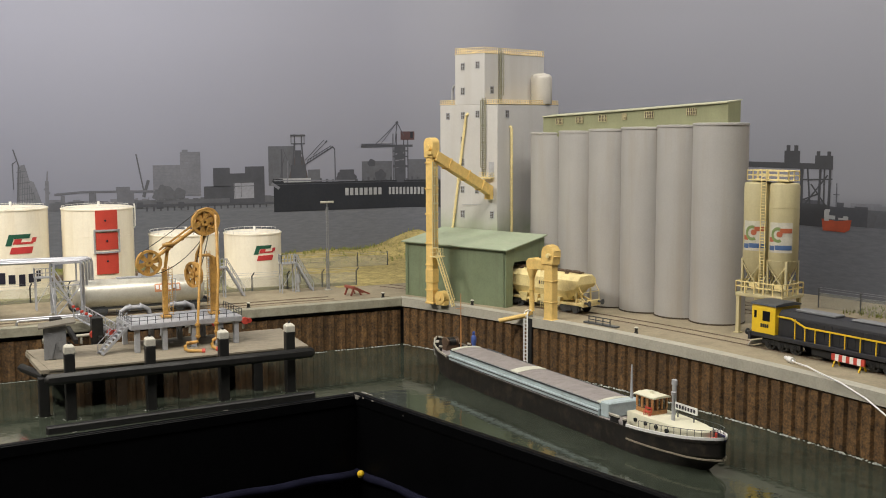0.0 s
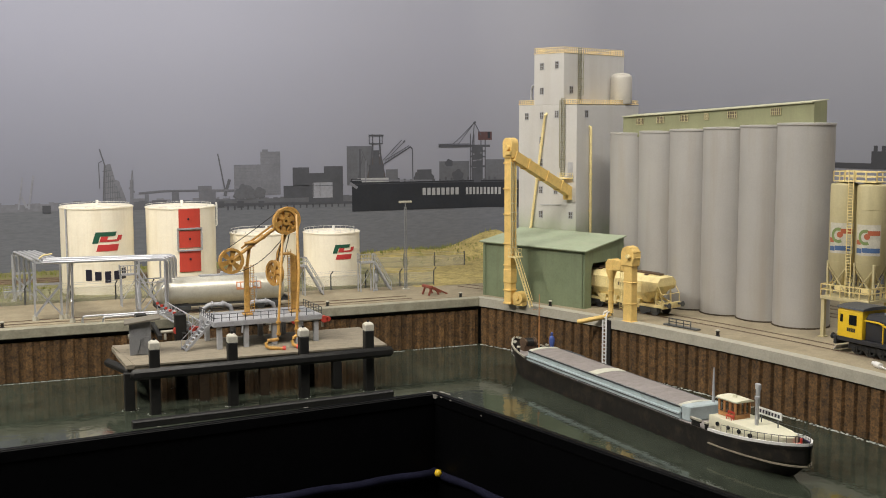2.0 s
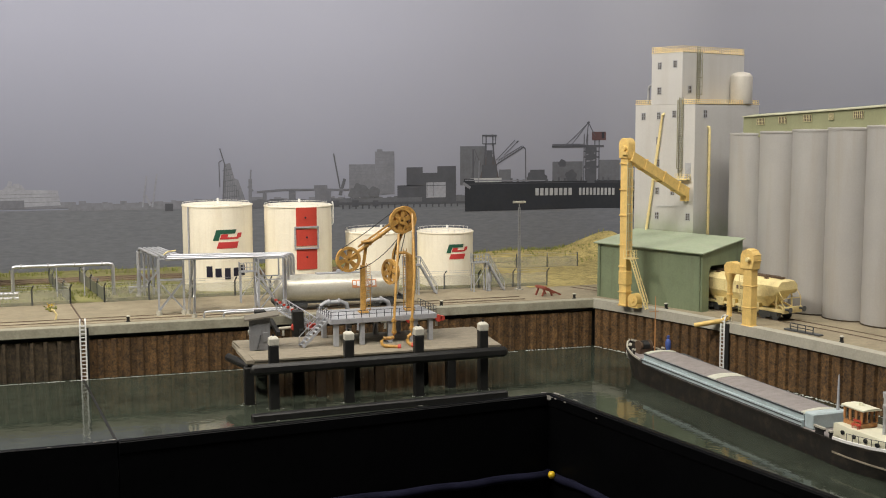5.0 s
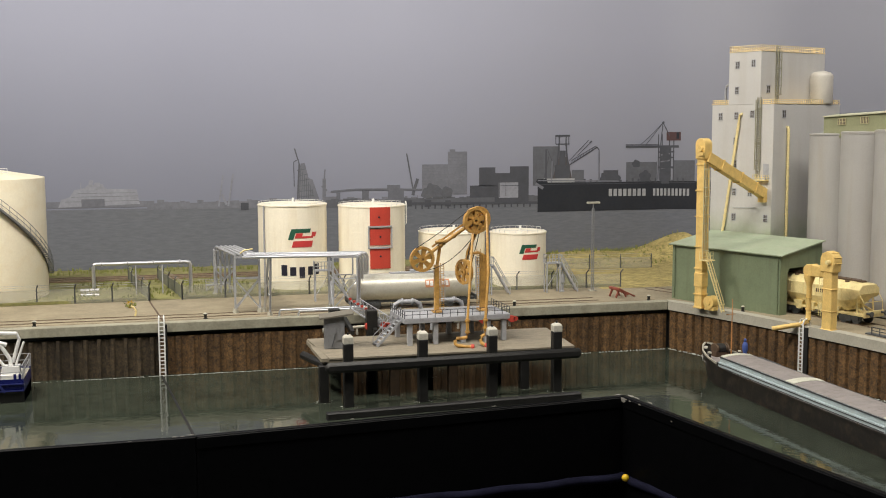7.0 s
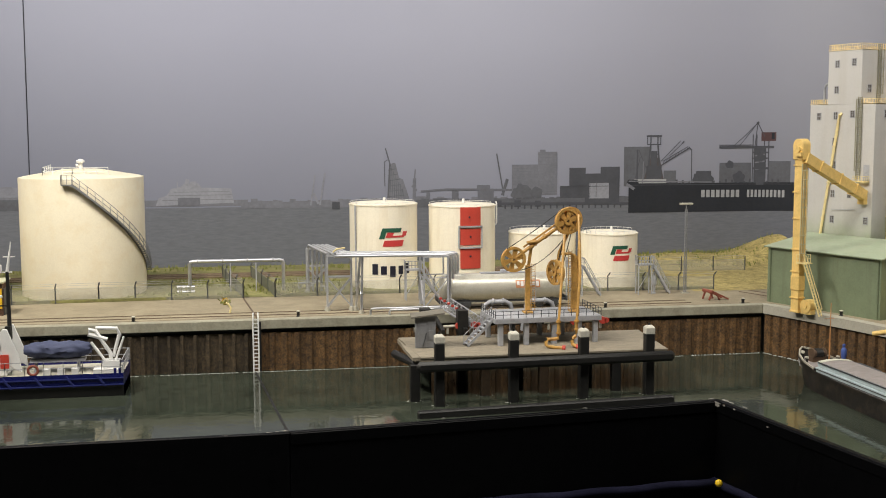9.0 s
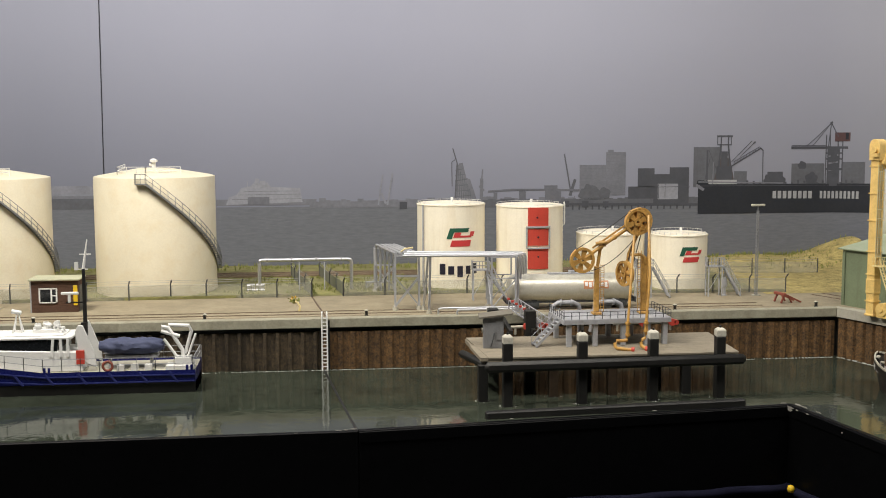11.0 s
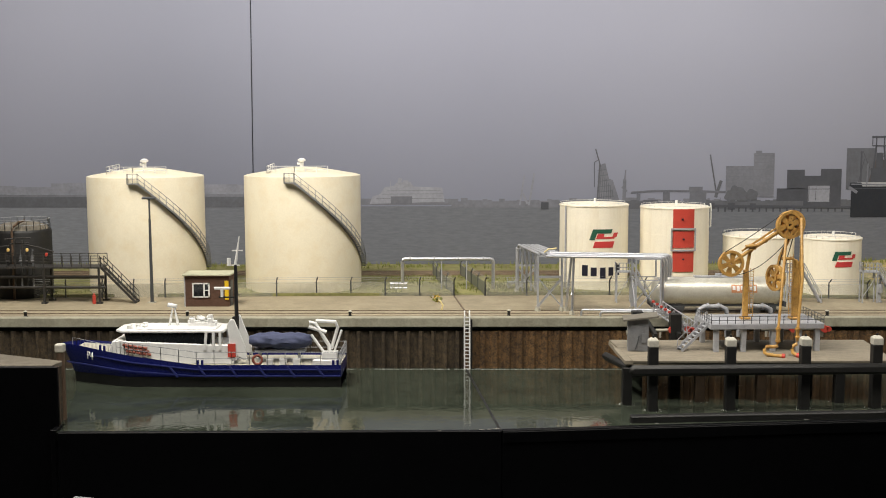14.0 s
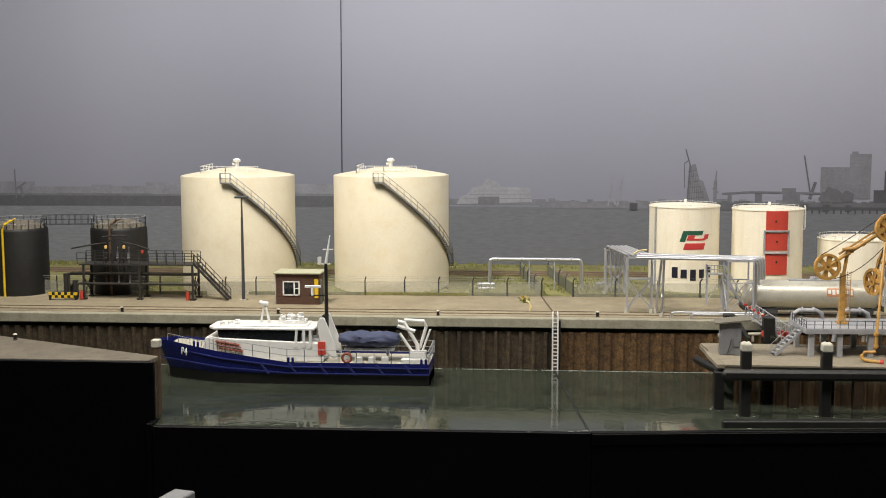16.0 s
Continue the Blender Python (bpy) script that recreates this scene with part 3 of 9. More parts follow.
for v, w in ((113, 9.0), (137, 9.0), (164, 9.5), (189, 5.0), (217, 10.5), (263, 11.0)):
    x, y = quay(v, 114.4)
    bm = bmesh.new()
    box(bm, -w / 2, w / 2, -0.1, 0.6, 3.6, 9.6)
    pane = part("window", bm, WINDOW, gallery, "brown barred window", smooth=0)
    pane.matrix_basis = at(x - gx, y - gy, gallery_z(v) + 2.0, quay_turn(v))
    bm = bmesh.new()
    for k in range(6):
        px = -w / 2 + w * k / 5
        box(bm, px - 0.25, px + 0.25, -0.5, 0.0, 3.3, 9.9)
    for z in (3.3, 6.5, 9.6):
        box(bm, -w / 2 - 0.2, w / 2 + 0.2, -0.55, 0.0, z, z + 0.4)
    part("window_bars", bm, BEIGE, pane, smooth=0)

# white tower
RAILYEL = mat("railing_yellow", (0.82, 0.66, 0.36), 0.5, 0, 0.15, 120, 900, 0.1)
TOWER_TURN = math.degrees(math.atan2(-0.928, 0.374))
tower = thing("elevator_tower", 580, 1133, 0, TOWER_TURN, "white-grey stepped elevator tower with yellow roof railings", "tower")
bm = bmesh.new()
box(bm, 0, 82, 0, 111, 0, 204.4)
part("lower_wall", bm, TOWERM, tower, smooth=0, bevel=0.4)
bm = bmesh.new()
box(bm, 22, 64, 0.02, 107, 204.4, 259.6)
part("upper_wall", bm, TOWERM, tower, smooth=0, bevel=0.4)
bm = bmesh.new()
railing(bm, [(22.5, 0.5), (63.5, 0.5), (63.5, 106), (22.5, 106)], 5.6, z=260.2, step=3.2, closed=True, post=0.55, rail=0.5)
box(bm, 21.6, 64.4, -0.4, 107.4, 259.6, 260.3)
part("roof_railing", bm, RAILYEL, tower, "pale yellow roof railing", smooth=0)
bm = bmesh.new()
railing(bm, [(22, 0.5), (0.5, 0.5), (0.5, 110)], 4.6, z=205, step=3.2, post=0.55, rail=0.5)
railing(bm, [(64.5, 0.5), (81.5, 0.5), (81.5, 110), (50, 110)], 4.6, z=205, step=3.2, post=0.55, rail=0.5)
box(bm, 64.5, 82.4, -0.4, 111.4, 205, 205.7)
box(bm, -0.4, 21.5, -0.4, 111.4, 205, 205.7)
part("ledge_railing", bm, RAILYEL, tower, "pale yellow ledge railing", smooth=0)


def tower_window(x, z, y=-0.2):
    q = bmesh.new()
    box(q, x - 2.3, x + 2.3, y, y + 0.5, z - 3.6, z + 3.6)
    pane = part("window", q, WINDOW, tower, "small dark window", smooth=0)
    q = bmesh.new()
    for a, b in ((-2.7, -2.1), (2.1, 2.7), (-0.25, 0.25)):
        box(q, x + a, x + b, y - 0.4, y + 0.2, z - 3.9, z + 3.9)
    for a, b in ((-3.9, -3.3), (3.3, 3.9), (-0.3, 0.3), (1.4, 1.7), (-1.9, -1.6)):
        box(q, x - 2.7, x + 2.7, y - 0.35, y + 0.2, z + a, z + b)
    part("window_frame", q, STEEL, pane, smooth=0)


for x, z in ((33.5, 246), (54.5, 247.2), (33.5, 219.5), (33.5, 193), (12, 192.2), (54.5, 194.4), (33, 166.3), (33, 142), (33, 112), (54, 112), (33, 85), (75, 86)):
    tower_window(x, z)


def end_window(y, z, x=82.2):
    q = bmesh.new()
    box(q, x - 0.5, x, y - 2.6, y + 2.6, z - 3.8, z + 3.8)
    pane = part("window", q, WINDOW, tower, "small dark window", smooth=0)
    q = bmesh.new()
    for a, b in ((-3.0, -2.4), (2.4, 3.0), (-0.25, 0.25)):
        box(q, x - 0.2, x + 0.4, y + a, y + b, z - 4.1, z + 4.1)
    for a, b in ((-4.1, -3.5), (3.5, 4.1), (-0.3, 0.3)):
        box(q, x - 0.2, x + 0.35, y - 3.0, y + 3.0, z + a, z + b)
    part("window_frame", q, STEEL, pane, smooth=0)


end_window(12.5, 220.5, 64.2)
end_window(16.5, 194.6)

# shed over the track
SHED_TURN = math.degrees(math.atan2(975.0 - 1104.0, 576.0 - 524.0))
shed = thing("loading_shed", 521.5, 1100.5, 0, SHED_TURN, "sage green sheet-metal loading shed with a faded roof", "shed")
bm = bmesh.new()
slab(bm, [(0, 0, 0), (139, 0, 0), (139, 0, 57.5), (0, 0, 57.5)], 1.5, (0, 1, 0))
part("front_wall", bm, GREEN, shed, smooth=0)
bm = bmesh.new()
slab(bm, [(0, 62.5, 0), (139, 62.5, 0), (139, 62.5, 67), (0, 62.5, 67)], 1.5, (0, 1, 0))
part("back_wall", bm, GREEN, shed, smooth=0)
for x, name in ((137.5, "end_wall"), (0.0, "end_wall")):
    bm = bmesh.new()
    for pts in ([(1.5, 0), (11, 0), (11, 59.5), (1.5, 57.5)], [(53, 0), (62.5, 0), (62.5, 67), (53, 65.6)], [(11, 40), (14, 45), (14, 60), (11, 59.5)], [(14, 45), (50, 45), (50, 65.1), (14, 60)], [(50, 45), (53, 40), (53, 65.6), (50, 65.1)]):
        slab(bm, [(x, a, b) for a, b in pts], 1.5, (1, 0, 0))
    bmesh.ops.remove_doubles(bm, verts=bm.verts[:], dist=0.01)
    part(name, bm, GREEN, shed, smooth=0)
bm = bmesh.new()
slab(bm, [(-3, -3, 57.4), (142, -3, 57.4), (142, 65, 68.2), (-3, 65, 68.2)], 1.2, (0, 0, 1))
part("roof", bm, GREENROOF, shed, "faded pale green sheet roof", smooth=0)
bm = bmesh.new()
for x in (4, 136.5):
    tube(bm, [(x, -0.9, 57), (x, -0.9, 1)], 0.55)
    for z in (12, 24, 36, 48):
        cyl(bm, (x, -0.9, z - 0.5), (x, -0.9, z + 0.5), 0.95, n=8)
bar(bm, (-3, -3.2, 57.7), (142, -3.2, 57.7), 0.7)
part("gutter", bm, GREEN, shed, smooth=0)


# ---------------------------------------------------------------- tanks
def oil_tank(x, y, r, h, turn, label):
    t = thing("oil_tank", x, y, 0, turn, label, "tank", "oil terminal tanks")
    q = bmesh.new()
    lathe(q, [(r, 0), (r, h - 2.2), (r + 0.7, h - 2.0), (r + 0.7, h - 0.8), (r, h - 0.6), (r - 1.0, h), (r * 0.5, h + 1.4), (0, h + 1.8)], 72)
    for z in (h * 0.36, h * 0.68):
        lathe(q, [(r - 0.2, z - 0.12), (r + 0.14, z - 0.06), (r + 0.14, z + 0.06), (r - 0.2, z + 0.12)], 72)
    part("shell", q, CREAM, t, smooth=30)
    q = bmesh.new()
    pts = [((r - 0.6) * math.cos(a), (r - 0.6) * math.sin(a)) for a in np.linspace(0.3, 5.6, 26)]
    railing(q, pts, 1.9 if h > 90 else 3.0, 0.35, 0.35, 9, (1.0,), z=h - 0.4)
    part("rim_railing", q, WHITE, t, smooth=0)
    q = bmesh.new()
    cyl(q, (0, -r * 0.25, h + 0.5), (0, -r * 0.25, h + 6.5), 1.5, 1.5, 10)
    part("vent", q, WHITE, t)
    return t


tank_a = oil_tank(139.4, 1288, 38.8, 96.5, 0, "tall cream oil tank with a green and red emblem")
tank_b = oil_tank(229, 1277, 38.2, 94.5, 0, "tall cream oil tank with a red ladder panel")
tank_c = oil_tank(323.5, 1275, 39.0, 62.2, 0, "low cream oil tank behind the loading arm")
tank_d = oil_tank(395.6, 1247, 32.4, 62.4, 0, "low cream oil tank with a green and red emblem")


def storage_tank(x, y, r, turn):
    t = thing("storage_tank", x, y, 0, turn, "large cream storage tank with a winding outside stair", "tank", "large storage tanks")
    q = bmesh.new()
    lathe(q, [(r, 0), (r, 128.6), (r - 0.4, 129.3), (r * 0.92, 130.6), (r * 0.3, 137.6), (0, 138.6)], 96)
    part("shell", q, BIGCREAM, t, smooth=30)
    return t


big_2 = storage_tank(-193, 1291, 66.0, 0)
big_1 = storage_tank(-368, 1275, 64.5, 0)
for x, y in ((-494, 1231), (-602, 1213)):
    t = thing("bitumen_tank", x, y, 0, 0, "black storage tank with a dusty brown domed roof", "tank", "black tanks")
    bm = bmesh.new()
    lathe(bm, [(31, 0), (31, 70.5), (30.4, 72.2), (29.2, 73.6)], 64)
    part("shell", bm, BLACK, t, smooth=30)
    bm = bmesh.new()
    lathe(bm, [(29.2, 73.6), (26, 77), (18, 80), (0, 82)], 64)
    part("roof", bm, mat("dusty_tank_roof", (0.16, 0.142, 0.108), 0.8, 0, 0.3, 60, 600, 0.2, (0.08, 0.07, 0.06), 0.6), t, "dusty grey-brown domed roof", smooth=30)




def flip(p):
    return (p[0], -p[1], p[2])


def loft(bm, rings, close_ends=True, closed=False):
    """Skins a row of point rings of equal length."""
    rows = [[bm.verts.new(p) for p in r] for r in rings]
    n = len(rows[0])
    for a, b in zip(rows, rows[1:]):
        for i in range(n if closed else n - 1):
            j = (i + 1) % n
            bm.faces.new((a[i], a[j], b[j], b[i]))
    if close_ends:
        bm.faces.new(rows[0][::-1])
        bm.faces.new(rows[-1])


def arc_pts(cx, cz, r, a0, a1, n):
    return [(cx + r * math.cos(radians(a)), cz + r * math.sin(radians(a))) for a in np.linspace(a0, a1, n)]


# more of the tower
VESSEL = mat("off_white_vessel", (0.55, 0.52, 0.46), 0.45, 0, 0.08, 60, 700, 0.05)
bm = bmesh.new()
lathe(bm, [(0, 205.8), (11.4, 205.8), (12.0, 207), (12.0, 234.5), (11.2, 237), (8.5, 239.3), (4, 240.3), (0, 240.5)], 40, 73, 90)
part("pressure_vessel", bm, VESSEL, tower, "small white domed vessel on the ledge", smooth=40)


def caged_ladder(name, x, y, z0, z1, along, out, parent, material):
    q = bmesh.new()
    ladder_rungs(q, x, y, z0, z1, 5.0, along, 2.0, 0.6)
    o, a = Vector((out[0], out[1], 0)), Vector((along[0], along[1], 0))
    p = Vector((x, y, 0))
    z = z0 + 9
    hoops = []
    while z < z1:
        ring = [p + a * 3.2 * math.cos(t) + o * 5.0 * math.sin(t) + Vector((0, 0, z)) for t in np.linspace(0, math.pi, 7)]
        for u, w in zip(ring, ring[1:]):
            bar(q, u, w, 0.55)
        hoops.append(ring)
        z += 9
    for k in (1, 3, 5):
        if len(hoops) > 1:
            bar(q, hoops[0][k], hoops[-1][k], 0.5)
    return part(name, q, material, parent, "caged ladder", smooth=0)


caged_ladder("ladder", 64.0, -0.8, 128, 212, (1, 0), (0, -1), tower, CAGE)
caged_ladder("ladder", 64.9, 26, 206, 266, (0, 1), (1, 0), tower, CAGE)
bm = bmesh.new()
box(bm, 62, 78, -7, -0.05, 125.5, 126.5)
railing(bm, [(62.3, -0.5), (62.3, -6.7), (77.7, -6.7), (77.7, -0.5)], 5, z=126.5, step=4)
part("landing", bm, PALEYEL, tower, "pale yellow ladder landing", smooth=0)
bm = bmesh.new()
box(bm, 70.5, 77.5, -0.35, 0.2, 127, 143)
part("door", bm, STEEL, tower, "grey steel door", smooth=0)
bm = bmesh.new()
tube(bm, [(13, 6, 205), (13, 6, 221), (14, 6, 224.5), (17, 6, 226.5), (23, 6, 226.5)], 1.3, 10)
part("vent_pipe", bm, STEEL, tower, "bent grey vent pipe", smooth=50)
bm = bmesh.new()
tube(bm, [(40.5, 0.5, 195), (40, -1.9, 193.5), (38.6, -2.2, 186), (19.2, -2.6, 61)], 1.5, 10)
for f in (0.2, 0.5, 0.8):
    p = Vector((38.6, -2.2, 186)).lerp(Vector((19.2, -2.6, 61)), f)
    cyl(bm, p + Vector((0.1, 0, 0.6)), p - Vector((0.1, 0, 0.6)), 2.0)
part("down_pipe", bm, PALEYEL, tower, "pale yellow slanting grain pipe", smooth=50)
bm = bmesh.new()
tube(bm, [(81.5, 22, 181), (83.4, 22, 180.5), (84.0, 22, 178), (84.0, 23, 66)], 1.5, 10)
for z in (90, 130):
    cyl(bm, (84, 22.6, z - 0.6), (84, 22.6, z + 0.6), 2.0)
part("down_pipe", bm, PALEYEL, tower, "pale yellow upright grain pipe", smooth=50)
bm = bmesh.new()
bar(bm, (33, -1.5, 95.5), (62, -1.5, 97), 0.5)
part("bracket_rail", bm, STEEL, tower, smooth=0)

# bucket elevator with its chute into the tower
lift = thing("bucket_elevator", 520.5, 1032, 0, SHED_TURN, "tall yellow bucket elevator with a chute to the tower", "grain elevator")
bm = bmesh.new()
box(bm, -4.5, 4.5, -4, 4, 0, 154)
for z in (14, 40, 62, 92, 118, 144):
    box(bm, -5.4, 5.4, -4.9, 4.9, z, z + 1.1)
part("leg", bm, YELLOW, lift, smooth=0)
bm = bmesh.new()
prof = [(-6, 150), (6, 150), (6.4, 164)] + arc_pts(0, 164, 6.4, 20, 160, 8) + [(-6.4, 164)]
slab(bm, [(x, -5.5, z) for x, z in prof], 11, (0, 1, 0))
part("head", bm, YELLOW, lift, "rounded yellow elevator head", smooth=35, bevel=0.5)
bm = bmesh.new()
cyl(bm, (2, -5.5, 160), (2, -8.5, 160), 2.6, n=16)
box(bm, -1, 6, -8, -5.5, 153.5, 157)
part("head_motor", bm, YELLOW, lift, smooth=40)
bm = bmesh.new()
box(bm, -5.5, 5.5, -5, 5, 0, 2)
part("foot_plate", bm, YELLOW, lift, smooth=0, bevel=0.4)
bm = bmesh.new()
box(bm, -5.2, 5.2, -4.7, 4.7, 22, 36)
part("inspection_box", bm, YELLOW, lift, smooth=0, bevel=0.4)
bm = bmesh.new()
cyl(bm, (14, -4.5, 8), (14, 4, 8), 6.4, n=24)
box(bm, 8, 20, -3.5, 3.5, 0, 4)
cyl(bm, (14, -5.6, 8), (14, -4.5, 8), 2.5, n=14)
part("drive_housing", bm, YELLOW, lift, "round yellow drive housing", smooth=35)
caged_ladder("ladder", 5.4, -2.2, 50, 146, (0, 1), (1, 0), lift, BEIGE)
bm = bmesh.new()
box(bm, 3.5, 14, -7, 4, 49, 50)
railing(bm, [(3.5, -6.7), (11.7, -6.7), (11.7, 3.7)], 8, z=50, step=4)
part("landing", bm, PALEYEL, lift, smooth=0)
bm = bmesh.new()
a, b = Vector((12, -4.5, 50)), Vector((33, -4.5, 0.5))
for y in (-6.5, -2.5):
    bar(bm, a + Vector((0, y + 4.5, 0)), b + Vector((0, y + 4.5, 0)), 0.9)
    bar(bm, a + Vector((0, y + 4.5, 7)), b + Vector((0, y + 4.5, 7)), 0.5)
    for f in (0.05, 0.5, 0.95):
        p = a.lerp(b, f) + Vector((0, y + 4.5, 0))
        bar(bm, p, p + Vector((0, 0, 7)), 0.4)
for k in range(18):
    p = a.lerp(b, (k + 0.5) / 18)
    box(bm, p.x - 0.9, p.x + 0.9, -6.5, -2.5, p.z - 0.2, p.z + 0.2)
part("stair", bm, PALEYEL, lift, "steep pale yellow stair", smooth=0)
inv = lift.matrix_world.inverted()
tip = inv @ Vector((0.6055, 1.0650, 0.1120)) * 1000
root = Vector((3.5, 0.5, 152))
bm = bmesh.new()
bar(bm, root, tip, 8.5, 10)
d = (tip - root).normalized()
for f in (0.22, 0.55, 0.82):
    p = root.lerp(tip, f)
    bar(bm, p - d * 0.6, p + d * 0.6, 10.4, 11.8)
part("chute", bm, YELLOW, lift, "sloping yellow box chute", smooth=0)
bm = bmesh.new()
bar(bm, tip + Vector((0, 0, 4)), tip + Vector((0, 0, -9)), 7.6)
part("chute_mouth", bm, YELLOW, lift, smooth=0)

# ship loader on the quay edge
sx, sy = quay(191, 5.5)
loader = thing("ship_loader", sx, sy, 0, quay_turn(191), "yellow swan-neck ship loader with a drooping spout", "ship loader")
bm = bmesh.new()
slab(bm, [(-5.4, -4, 0), (5.4, -4, 0), (5.0, -4, 58), (-5.0, -4, 58)], 8, (0, 1, 0))
box(bm, -6.2, 6.2, -4.6, 4.6, 0, 1.4)
for z in (17, 37):
    box(bm, -5.9, 5.9, -4.5, 4.5, z, z + 1.2)
part("column", bm, YELLOW, loader, smooth=0, bevel=0.4)
bm = bmesh.new()
slab(bm, [(x, -5, z) for x, z in [(-8.2, 53), (6.6, 53)] + arc_pts(-0.2, 63, 8.2, 0, 165, 10)], 10, (0, 1, 0))
for k in range(5):
    a = radians(-15 + k * 37)
    box(bm, -0.2 + 8.2 * math.cos(a) - 0.5, -0.2 + 8.2 * math.cos(a) + 0.5, -5.4, 5.4, 63 + 8.2 * math.sin(a) - 0.5, 63 + 8.2 * math.sin(a) + 0.5)
part("head", bm, YELLOW, loader, "rounded yellow loader head", smooth=35, bevel=0.4)
bm = bmesh.new()
cyl(bm, (2.4, -8.0, 62), (2.4, -5, 62), 2.2, n=16)
cyl(bm, (2.4, -8.6, 62), (2.4, -8.0, 62), 1.2, n=12)
part("bearing", bm, PALEYEL, loader, smooth=35)
bm = bmesh.new()
slab(bm, [(-29, -3.8, 48.5), (-25, -3.8, 46.5), (-5, -3.8, 47.5), (-5, -3.8, 56), (-20, -3.8, 57.5), (-26, -3.8, 57), (-29, -3.8, 54)], 7.6, (0, 1, 0))
for x in (-19.5, -9):
    box(bm, x - 0.5, x + 0.5, -4.3, 4.3, 46.6, 58)
part("arm", bm, YELLOW, loader, smooth=0, bevel=0.5)
bm = bmesh.new()
lathe(bm, [(5.0, 47.5), (5.0, 45), (2.9, 38.5), (2.4, 37), (2.4, 7), (2.8, 6)], 16, -24.5, 0)
tube(bm, [(-24.5, 0, 9), (-24.8, -1, 4.5), (-28, -6, 1.6), (-47, -22, -4)], 2.3, 12)
part("spout", bm, YELLOW, loader, "thin yellow spout with a bent end", smooth=40)
bm = bmesh.new()
for z in (16, 27):
    cyl(bm, (-24.5, 0, z - 0.6), (-24.5, 0, z + 0.6), 3.0, n=14)
part("spout_collar", bm, YELLOW, loader, smooth=40)
bm = bmesh.new()
ladder_rungs(bm, -7.8, -3.9, 12, 47, 3.0, (1, 0), 2.2, 0.4)
part("ladder", bm, PALEYEL, loader, smooth=0)


# ---------------------------------------------------------------- trains
def wheelset(parent, x, gauge=16.5, r=5.2):
    q = bmesh.new()
    for s in (-1, 1):
        cyl(q, (x, s * (gauge / 2 - 0.3), r + 0.6), (x, s * (gauge / 2 + 1.2), r + 0.6), r, n=20)
        cyl(q, (x, s * (gauge / 2 - 0.9), r + 0.6), (x, s * (gauge / 2 - 0.3), r + 0.6), r + 0.6, n=20)
    cyl(q, (x, -gauge / 2, r + 0.6), (x, gauge / 2, r + 0.6), 1.0, n=8)
    return part("wheelset", q, DARKSTEEL, parent, smooth=35)


def buffers(parent, x, s, z=12.0):
    q = bmesh.new()
    for y in (-10, 10):
        cyl(q, (x, y, z), (x + s * 5, y, z), 1.1, n=10)
        cyl(q, (x + s * 5, y, z), (x + s * 5.8, y, z), 2.6, n=14)
    part("buffers", q, DARKSTEEL, parent, smooth=35)


hx, hy = quay(143, 59)
hopper = thing("hopper_wagon", hx, hy, 0, quay_turn(146), "pale yellow grain hopper wagon with sloping ends", "railway wagon")
bm = bmesh.new()
cross = [(-8, 12), (-14.5, 22), (-14.5, 33), (-10, 37.5), (-4, 39), (4, 39), (10, 37.5), (14.5, 33), (14.5, 22), (8, 12)]
rings = []
for x, lo, hi, k in ((-50, 29, 37.0, 0.93), (-47, 25, 38.2, 1.0), (-34, 12, 39, 1.0), (0, 12, 39, 1.0), (34, 12, 39, 1.0), (47, 25, 38.2, 1.0), (50, 29, 37.0, 0.93)):
    rings.append([(x, y * k, max(min(z, hi), lo)) for y, z in cross])
loft(bm, rings, True, True)
part("hopper_body", bm, PALEYEL, hopper, smooth=25)
bm = bmesh.new()
for x in (-30, -15, 0, 15, 30):
    slab(bm, [(x - 0.5, -14.9, 22), (x + 0.5, -14.9, 22), (x + 0.5, -14.9, 33), (x - 0.5, -14.9, 33)], 0.4, (0, 1, 0))
for x in (-46, 46):
    for y in (-11, 11):
        bar(bm, (x, y, 10), (x * 0.98, y, 27), 1.2)
    bar(bm, (x * 1.05, 0, 10), (x * 0.8, 0, 22), 1.2)
part("ribs", bm, PALEYEL, hopper, smooth=0)
bm = bmesh.new()
box(bm, -44, 44, -3, 3, 38.8, 40.2)
for x in (-30, -10, 10, 30):
    cyl(bm, (x, -6.5, 38.2), (x, -6.5, 39.8), 2.2, n=14)
railing(bm, [(-44, -4.4), (44, -4.4)], 2.4, 0.45, 0.45, 5.5, (1.0,), z=39.4)
part("roof_walkway", bm, RAILM, hopper, smooth=0)
bm = bmesh.new()
box(bm, -56, 56, -12, 12, 8.5, 11)
for x in (-56, 54.5):
    box(bm, x, x + 1.5, -13.5, 13.5, 8, 14)
part("underframe", bm, PALEYEL, hopper, smooth=0, bevel=0.3)
for x in (-22, -7.5, 7.5, 22):
    bm = bmesh.new()
    for y in (-10.5, 10.5):
        loft(bm, [[(x + a * k, y + b * k * 0.5, z) for a, b in ((-6, -6), (6, -6), (6, 6), (-6, 6))] for z, k in ((15, 1.0), (6.5, 0.45))], True, True)
    part("discharge_chute", bm, PALEYEL, hopper, smooth=0)
for s_ in (-1, 1):
    bm = bmesh.new()
    for y in (-13, 13):
        bar(bm, (s_ * 54.5, y, 11), (s_ * 54.5, y, 22), 0.6)
        bar(bm, (s_ * 54.5, y, 22), (s_ * 49, y, 30), 0.6)
    bar(bm, (s_ * 54.5, -13, 22), (s_ * 54.5, 13, 22), 0.6)
    for y in (-7, 7):
        bar(bm, (s_ * 38, y, 16), (s_ * 53, y, 11), 1.1, 1.6)
    part("end_railing", bm, PALEYEL, hopper, smooth=0)
